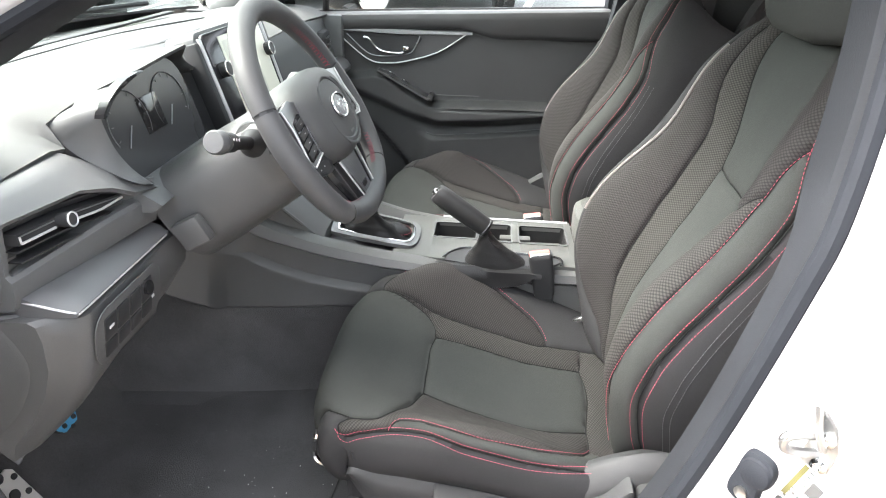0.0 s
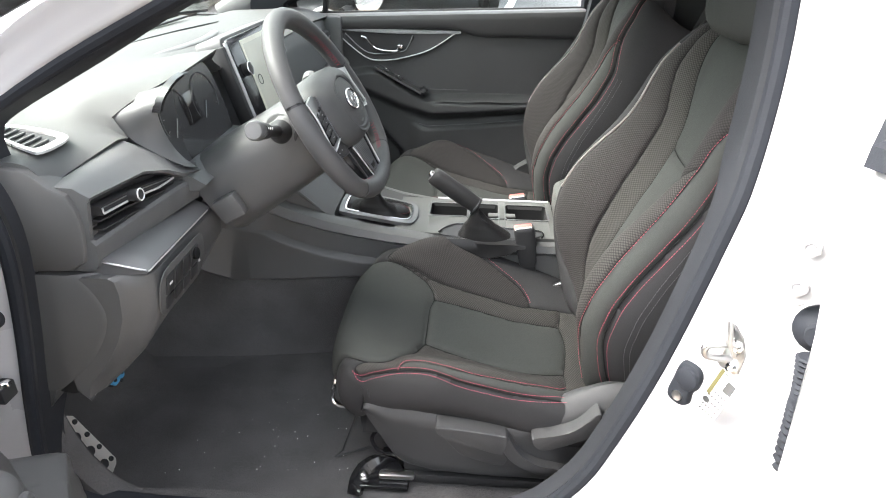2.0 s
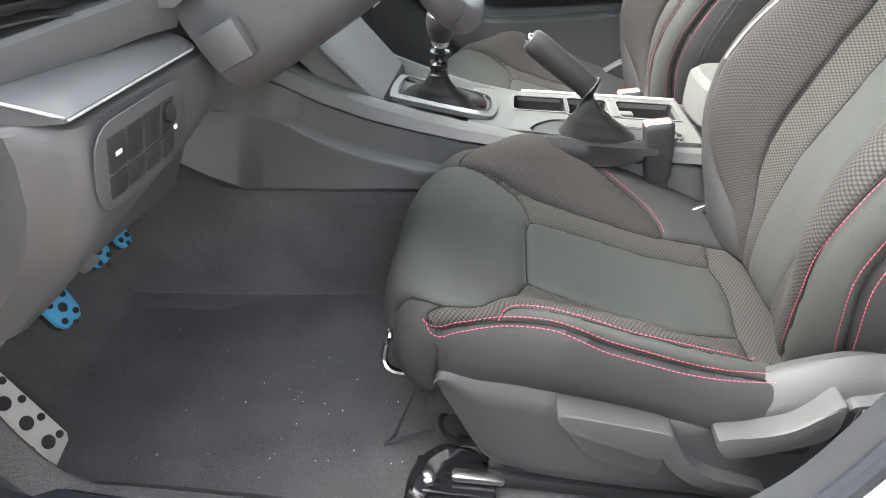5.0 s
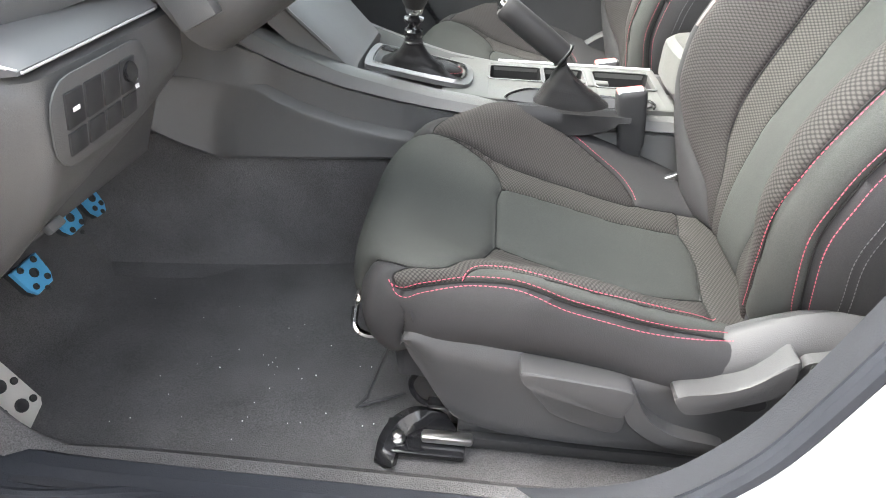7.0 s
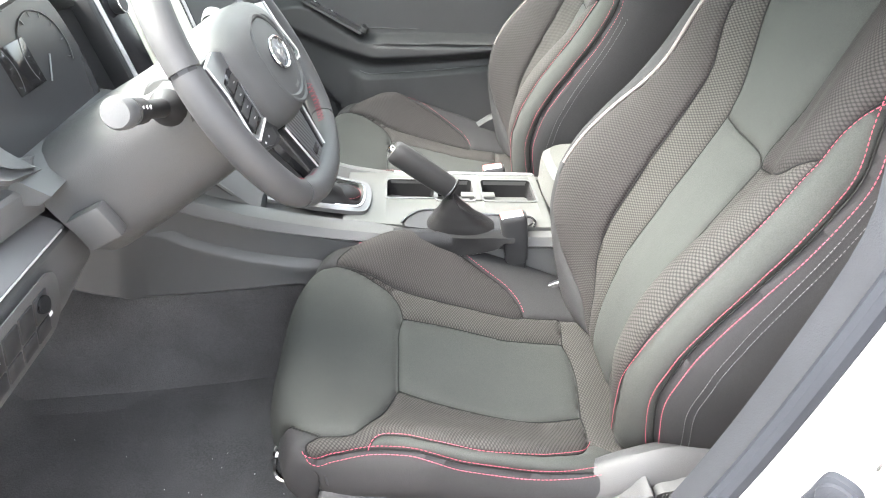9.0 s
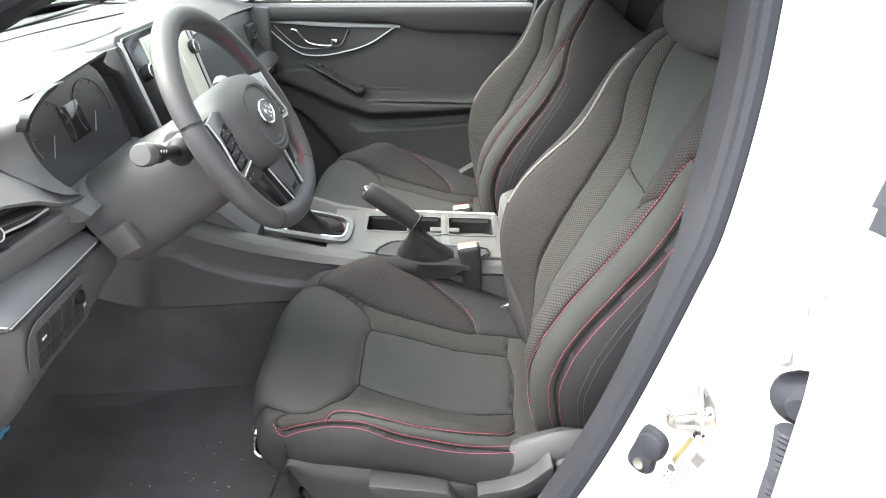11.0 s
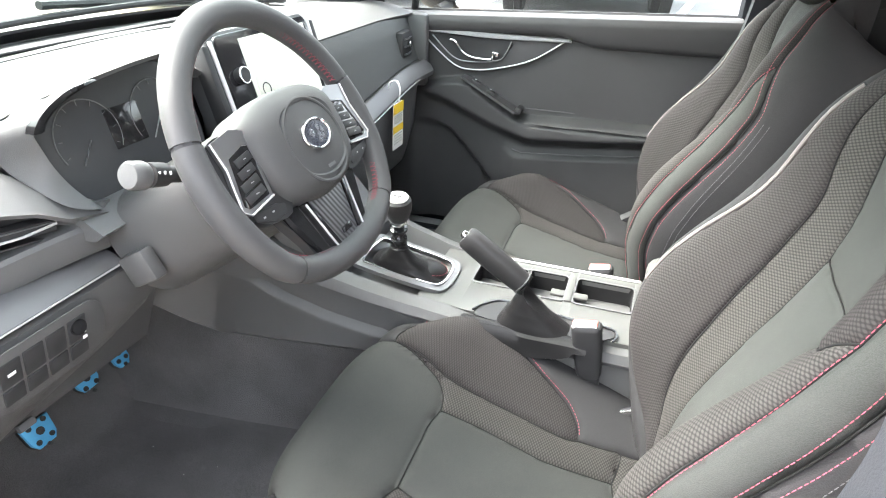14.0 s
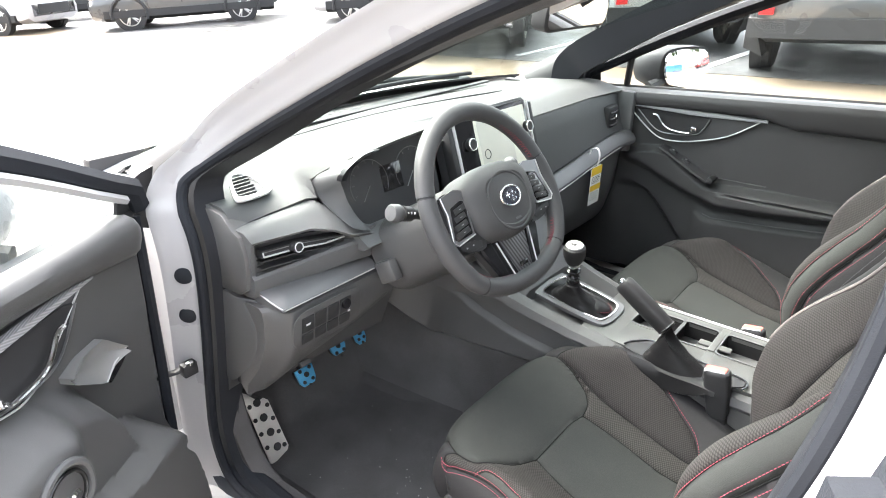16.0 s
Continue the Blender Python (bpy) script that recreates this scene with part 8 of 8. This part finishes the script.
def sheet(name, pts, lift, material, parent=None, label="", thick=0.004):
    bm = B()
    a = [bm.verts.new((x, y, gz(x, y) + lift)) for x, y in pts]
    b = [bm.verts.new((x, y, gz(x, y) + lift - thick)) for x, y in pts]
    bm.faces.new(a)
    bm.faces.new(b[::-1])
    for j in range(len(a)):
        bm.faces.new((a[j], a[j - 1], b[j - 1], b[j]))
    return part(name, bm, material, parent, label)


g = sheet("ground", [(-900, -900), (900, -900), (900, 900), (-900, 900)], 0.0, M_CONC, thick=0.2)
tagged(g, "damp tan concrete car park apron", "ground", kind="structure")
asp = sheet("asphalt_lane", [(-60, 6.9), (60, 8.0), (60, 80), (-60, 80)], 0.006, M_ASPH)
tagged(asp, "wet dark asphalt parking bays", "road", kind="structure")
lines = thing("bay_lines", (-2.1, 8.5, gz(-2.1, 8.5)), "worn white parking bay lines on the asphalt", "road marking", kind="structure")
for x in (-9.6, -7.0, -4.5, -1.97, 0.36, 2.9, 5.5):
    sheet("bay_line", [(x - 0.05, 7.72), (x + 0.05, 7.72), (x + 0.75, 13.0), (x + 0.65, 13.0)], 0.011, M_LINE, lines)
far = thing("far_bay_line", (-13.6, 8.1, gz(-13.6, 8.1)), "white bay line beside the parked cars", "road marking", kind="structure")
sheet("bay_line", [(-14.9, 7.2), (-12.38, 8.93), (-12.45, 9.03), (-14.97, 7.30)], 0.012, M_LINE, far)
jt = thing("slab_joint", (-9, 3.6, gz(-9, 3.6)), "dark joints between the concrete slabs", "joint", kind="structure")
for (x0, y0), (x1, y1) in (((-30, 2.7), (-6.48, 3.49)), ((-14.13, 7.36), (-9.54, 7.21))):
    sheet("joint", [(x0, y0), (x1, y1), (x1, y1 + 0.045), (x0, y0 + 0.045)], 0.008, M_JOINT, jt)


# ---- parked cars ----
M_TYRE = mat("tyre rubber", (0.02, 0.02, 0.021), 0.8, bump=0.3, bscale=120)
M_WIN = mat("dark car window", (0.015, 0.018, 0.02), 0.08, rvary=0.03, vary=0.05)
M_LAMP = mat("red lamp lens", (0.55, 0.02, 0.02), 0.2)
M_CLEAR = mat("clear lamp lens", (0.6, 0.6, 0.6), 0.15)


def parked(name, label, paint, front, rear, tall, length=4.6, wide=1.85, base=2.69, spokes=5, rim=M_STEEL, estate=True, side=1):
    """A parked car: front and rear are the points on the ground under its two left wheels (side = -1: right wheels)."""
    f, r = Vector((*front, 0)), Vector((*rear, 0))
    ax = (f - r).normalized()
    mid = (f + r) / 2
    left = Vector((-ax.y, ax.x, 0)) * side
    c = mid - left * (wide / 2 - 0.12)
    place = lambda x, y, z: (c.x + ax.x * x + left.x * y, c.y + ax.y * x + left.y * y, gz(c.x + ax.x * x + left.x * y, c.y + ax.y * x + left.y * y) + z)
    th = thing(name, place(0, 0, 0), label, "car", "parked cars")
    h = tall
    fo, ro = base / 2 + 0.92, -(base / 2 + length - base - 0.92)
    hw = wide / 2
    waist = h * 0.60
    # lower body: sections along the length; the belt runs at the waist
    rows = []
    for x, w, zt, zb in ((fo, 0.72, 0.55, 0.38), (fo - 0.06, 0.86, 0.72, 0.28), (fo - 0.22, 0.95, waist - 0.20, 0.24), (fo - 0.9, 1.0, waist - 0.08, 0.24), (fo - 1.30, 1.0, waist, 0.24), (0.2, 1.0, waist + 0.01, 0.24), (ro + 1.2, 1.0, waist + 0.03, 0.24), (ro + 0.3, 0.98, waist + 0.04, 0.36), (ro + 0.06, 0.90, waist, 0.46), (ro, 0.80, waist - 0.12, 0.50)):
        ring = [(hw * 0.80 * w, zb), (hw * 0.97 * w, zb + 0.10), (hw * w, zb + 0.30), (hw * 0.985 * w, zt - 0.14), (hw * 0.93 * w, zt - 0.02), (hw * 0.80 * w, zt)]
        rows.append([place(x, y, z) for y, z in ring] + [place(x, -y, z) for y, z in ring[::-1]])
    body = part("body", loft(B(), rows), paint, th)
    ctop = ro + (0.35 if estate else 0.95)
    rows = []
    for x, w, z in ((fo - 1.15, 0.86, waist - 0.02), (fo - 1.45, 0.84, waist + (h - waist) * 0.42), (fo - 1.95, 0.76, h - 0.05), (fo - 2.5, 0.74, h), (ctop + 0.6, 0.74, h - 0.01), (ctop + 0.1, 0.75, h - 0.07), (ctop - (0.22 if estate else 0.75), 0.86, waist)):
        rows.append([place(x, hw * 0.90, waist - 0.04), place(x, hw * w, z), place(x, hw * w * 0.8, z + 0.015), place(x, -hw * w * 0.8, z + 0.015), place(x, -hw * w, z), place(x, -hw * 0.90, waist - 0.04)])
    cab = part("cabin", loft(B(), rows), paint, th)
    for s in (1, -1):
        for x0, x1, t0, t1 in ((fo - 1.62, fo - 2.42, 0.5, 0.90), (fo - 2.50, ctop + 0.75, 0.90, 0.88), (ctop + 0.68, ctop + 0.15, 0.86, 0.72)):
            z0 = waist + 0.03
            pts = [(x0, z0), (x1, z0), (x1, waist + (h - waist) * t1), (x0 - 0.25 * (t0 < 0.6), waist + (h - waist) * (t0 if t0 > 0.6 else 0.82))]
            yy = lambda z: s * hw * (0.90 + (0.765 - 0.90) * (z - waist + 0.04) / (h - waist)) + s * 0.012
            part("side_window", loft(B(), [[place(x, yy(z) - s * 0.03, z) for x, z in pts], [place(x, yy(z), z) for x, z in pts]]), M_WIN, cab)
    part("rear_window", loft(B(), [[place(ctop - 0.10 + d, -hw * 0.66, waist + 0.05), place(ctop - 0.10 + d, hw * 0.66, waist + 0.05), place(ctop + 0.06 + d, hw * 0.60, h - 0.12), place(ctop + 0.06 + d, -hw * 0.60, h - 0.12)] for d in (-0.03, 0.03)]), M_WIN, cab)
    part("front_window", loft(B(), [[place(fo - 1.32 + d, -hw * 0.74, waist + 0.03), place(fo - 1.32 + d, hw * 0.74, waist + 0.03), place(fo - 1.86 + d, hw * 0.66, h - 0.07), place(fo - 1.86 + d, -hw * 0.66, h - 0.07)] for d in (-0.03, 0.05)]), M_WIN, cab)
    for s in (1, -1):
        rows = [[place(x, s * hw * 0.80, 0.22), place(x, s * (hw + 0.004), 0.30), place(x, s * (hw + 0.006), 0.46), place(x, s * hw * 0.9, 0.47)] for x in (fo - 0.35, 0, ro + 0.3)]
        part("cladding", loft(B(), rows), M_TYRE, body, "black sill cladding")
        part("headlight", loft(B(), [[place(fo - 0.12 - d, s * hw * u, z) for u, z in ((0.55, 0.72), (0.86, 0.74), (0.90, 0.84), (0.60, 0.80))] for d in (-0.06, 0.15)]), M_CLEAR, body)
        part("tail_light", loft(B(), [[place(ro + 0.02 + d, s * hw * u, z) for u, z in ((0.62, waist - 0.22), (0.90, waist - 0.20), (0.92, waist - 0.04), (0.66, waist - 0.06))] for d in (-0.035, 0.2)]), M_LAMP, body)
        part("reflector", loft(B(), [[place(ro - 0.005 + d, s * hw * u, z) for u, z in ((0.72, 0.66), (0.86, 0.66), (0.86, 0.72), (0.72, 0.72))] for d in (-0.03, 0.12)]), M_LAMP, body)
        for x in (base / 2, -base / 2):
            cc, dr = Vector(place(x, s * (hw - 0.02), 0.345)), (left * s)
            wl = part("wheel", lathe(B(), [(0.20, -0.22), (0.32, -0.215), (0.345, -0.19), (0.345, -0.03), (0.325, -0.005), (0.245, 0.0), (0.235, -0.03)], cc, dr, 36), M_TYRE, th, "black tyre on an alloy rim")
            part("arch", tube(B(), [cc + dr * 0.012 + ax * 0.40 * math.cos(a) + Vector((0, 0, 0.40 * math.sin(a) + 0.01)) for a in np.linspace(-0.25, math.pi + 0.25, 22)], 0.055, 8, flat=0.7), M_TYRE, body, "black wheel arch")
            part("arch_well", lathe(B(), [(0.365, -0.12), (0.375, -0.004), (0.36, 0.002)], cc, dr, 30), M_BLACK, body)
            sp = B()
            lathe(sp, [(0.05, -0.03), (0.05, 0.004), (0.03, 0.01)], cc, dr, 16)
            for i in range(spokes):
                a = 2 * math.pi * i / spokes
                for off in (-0.12, 0.12):
                    v = ax * math.cos(a + off) + Vector((0, 0, math.sin(a + off)))
                    tube(sp, [cc + v * 0.03 - dr * 0.002, cc + v * 0.235 - dr * 0.012], [0.022, 0.018], 6)
            lathe(sp, [(0.245, -0.05), (0.245, 0.002), (0.228, 0.004), (0.226, -0.05)], cc, dr, 36)
            part("rim", sp, rim, wl, "silver alloy rim")
    part("bumper", loft(B(), [[place(ro - 0.03 + 0.06 * abs(u) ** 4, u * hw, z) for z in (0.44, 0.54, 0.62)] + [place(ro + 0.12, u * hw, z) for z in (0.62, 0.44)] for u in np.linspace(-0.96, 0.96, 9)]), M_TYRE, body, "dark rear bumper")
    part("grille", loft(B(), [[place(fo + 0.015 - 0.10 * abs(u) ** 3, u * hw, z) for z in (0.45, 0.68)] + [place(fo - 0.2, u * hw, z) for z in (0.68, 0.45)] for u in np.linspace(-0.55, 0.55, 7)]), M_BLACK, body)
    return th


P_GREY = mat("graphite car paint", (0.06, 0.063, 0.066), 0.3, 0.3, coat=0.7, vary=0.04)
P_SILVER = mat("silver car paint", (0.36, 0.39, 0.41), 0.3, 0.5, coat=0.7, vary=0.04)
P_DARK = mat("charcoal car paint", (0.04, 0.042, 0.044), 0.3, 0.2, coat=0.7, vary=0.04)
parked("parked_suv", "graphite grey SUV with silver five-spoke wheels", P_GREY, (-15.46, 8.02), (-14.3, 9.7), 1.70, base=2.6)
parked("parked_sedan", "white saloon parked nose to the lane", M_WHITE, (-18.84, 6.04), (-21.3, 5.0), 1.45, estate=False, side=-1)
parked("parked_suv", "dark SUV standing behind other cars", P_DARK, (-21.65, 8.17), (-20.4, 10.5), 1.70)
parked("parked_pickup", "white pickup truck beyond the concrete apron", M_WHITE, (-10.7, 10.4), (-8.6, 12.2), 1.85, length=5.2)
parked("parked_estate", "graphite estate car, its tail towards the lane", P_GREY, (-1.72, 10.70), (-1.44, 8.02), 1.68, length=4.55, wide=1.86)
parked("parked_crossover", "pale silver crossover in the next bay", P_SILVER, (-3.65, 11.83), (-2.35, 9.60), 1.66, base=2.6, side=-1)
parked("parked_hatchback", "grey car with multi-spoke wheels in a further bay", P_GREY, (-6.2, 10.85), (-5.0, 8.5), 1.55, base=2.6, spokes=9, side=-1)


# ---- behind the car: trees, fence, bins, lamp posts ----
M_BARK = mat("pine bark", (0.13, 0.09, 0.065), 0.9, bump=0.6, bscale=30)
M_NEEDLE = mat("dark pine foliage", (0.045, 0.07, 0.03), 0.8, vary=0.4, vscale=0.8)
M_FENCE = mat("brown timber fence", (0.17, 0.12, 0.085), 0.8, vary=0.25, vscale=2)
M_BIN = mat("blue bin plastic", (0.03, 0.10, 0.42), 0.45, vary=0.12)
M_POST = mat("galvanised pole", (0.4, 0.4, 0.4), 0.5, 0.5)
M_REDP = mat("red car paint", (0.35, 0.02, 0.02), 0.3, coat=0.7, vary=0.04)


def pine(x, y, tall, seed):
    """A tall pine: bare tapered trunk, limbs, ragged crown of small clumps."""
    rng = random.Random(seed)
    z0 = gz(x, y)
    th = thing("pine_tree", (x, y, z0), "tall pine with a ragged dark green crown", "tree", "pine trees")
    sway = rng.uniform(-0.4, 0.4)
    pts = [(x + sway * float(t * t), y + 0.3 * sway * float(t), z0 + tall * float(t)) for t in np.linspace(0, 1, 7)]
    part("trunk", tube(B(), pts, [float(0.24 * (1 - 0.85 * t)) for t in np.linspace(0, 1, 7)], 8), M_BARK, th)
    limbs, crown = B(), B()
    for i in range(34):
        t = rng.uniform(0.42, 0.99)
        a = rng.uniform(0, 2 * math.pi)
        reach = (1.12 - t) * tall * 0.22 * rng.uniform(0.5, 1.1) + 0.3
        p0 = Vector((x + sway * t * t, y + 0.3 * sway * t, z0 + tall * t))
        p1 = p0 + Vector((math.cos(a) * reach, math.sin(a) * reach, rng.uniform(-0.1, 0.5)))
        tube(limbs, [p0, p0.lerp(p1, 0.5) + Vector((0, 0, 0.12)), p1], [0.05, 0.035, 0.015], 5)
        for j in range(16):
            q = p0.lerp(p1, rng.uniform(0.35, 1.1)) + Vector((rng.gauss(0, 0.28), rng.gauss(0, 0.28), rng.gauss(0.08, 0.2)))
            s = rng.uniform(0.12, 0.34)
            v = [crown.verts.new(q + Vector((rng.gauss(0, s), rng.gauss(0, s), rng.gauss(0, s * 0.7)))) for _ in range(4)]
            for f in ((0, 1, 2), (0, 3, 1), (1, 3, 2), (0, 2, 3)):
                crown.faces.new([v[k] for k in f])
    part("limbs", limbs, M_BARK, th)
    tagged(part("crown", crown, M_NEEDLE, th), kind="stuff")


rng = random.Random(12)
for i in range(26):
    pine(46 + rng.uniform(-3, 14), -6 + 2.6 * i + rng.uniform(-1, 1), rng.uniform(10, 17), 100 + i)
fence = thing("timber_fence", (42, 24, gz(42, 24)), "long brown timber fence below the trees", "fence")
for i in range(60):
    y = -8 + 1.15 * i
    part("fence_panel", box(B(), (42, y, gz(42, y) + 1.3), (0.05, 1.10, 2.6), 0.01), M_FENCE, fence)
for i in range(3):
    x, y = 30, 5.6 + 1.9 * i
    th = thing("waste_bin", (x, y, gz(x, y)), "large blue wheeled waste bin", "waste bin", "waste bins")
    z = gz(x, y)
    part("bin_body", loft(B(), [[(x - 0.55 * k, y - 1.0 * k, z + h), (x + 0.55 * k, y - 1.0 * k, z + h), (x + 0.55 * k, y + 1.0 * k, z + h), (x - 0.55 * k, y + 1.0 * k, z + h)] for h, k in ((0.15, 0.85), (1.2, 1.0), (1.25, 1.05))]), M_BIN, th)
    part("bin_lid", loft(B(), [[(x - 0.6, y - 1.06, z + 1.26), (x + 0.6, y - 1.06, z + 1.26), (x + 0.6, y + 1.06, z + 1.26), (x - 0.6, y + 1.06, z + 1.26)], [(x - 0.4, y - 0.95, z + 1.42), (x + 0.5, y - 0.95, z + 1.42), (x + 0.5, y + 0.95, z + 1.42), (x - 0.4, y + 0.95, z + 1.42)]]), M_BIN, th)
    for s in (-1, 1):
        part("castor", lathe(B(), [(0.09, -0.03), (0.09, 0.03)], (x, y + 0.7 * s, z + 0.09), (0, 1, 0), 14), M_TYRE, th)
for y in (9.0, 19.0, 30.0):
    z = gz(36, y)
    th = thing("lamp_post", (36, y, z), "tall grey car park lamp post", "lamp post", "lamp posts")
    part("pole", tube(B(), [(36.0, y, z), (36.0, y, z + 8.0)], [0.10, 0.07], 10), M_POST, th)
    part("lamp_head", box(B(), (35.6, y, z + 8.0), (0.9, 0.34, 0.16), 0.03), M_POST, th)
parked("parked_hatchback", "red car parked near the bins", M_REDP, (25.0, 13.2), (25.6, 15.7), 1.5, base=2.6)
parked("parked_sedan", "white car parked near the bins", M_WHITE, (27.0, 2.4), (27.0, -0.2), 1.5, base=2.6, estate=False)
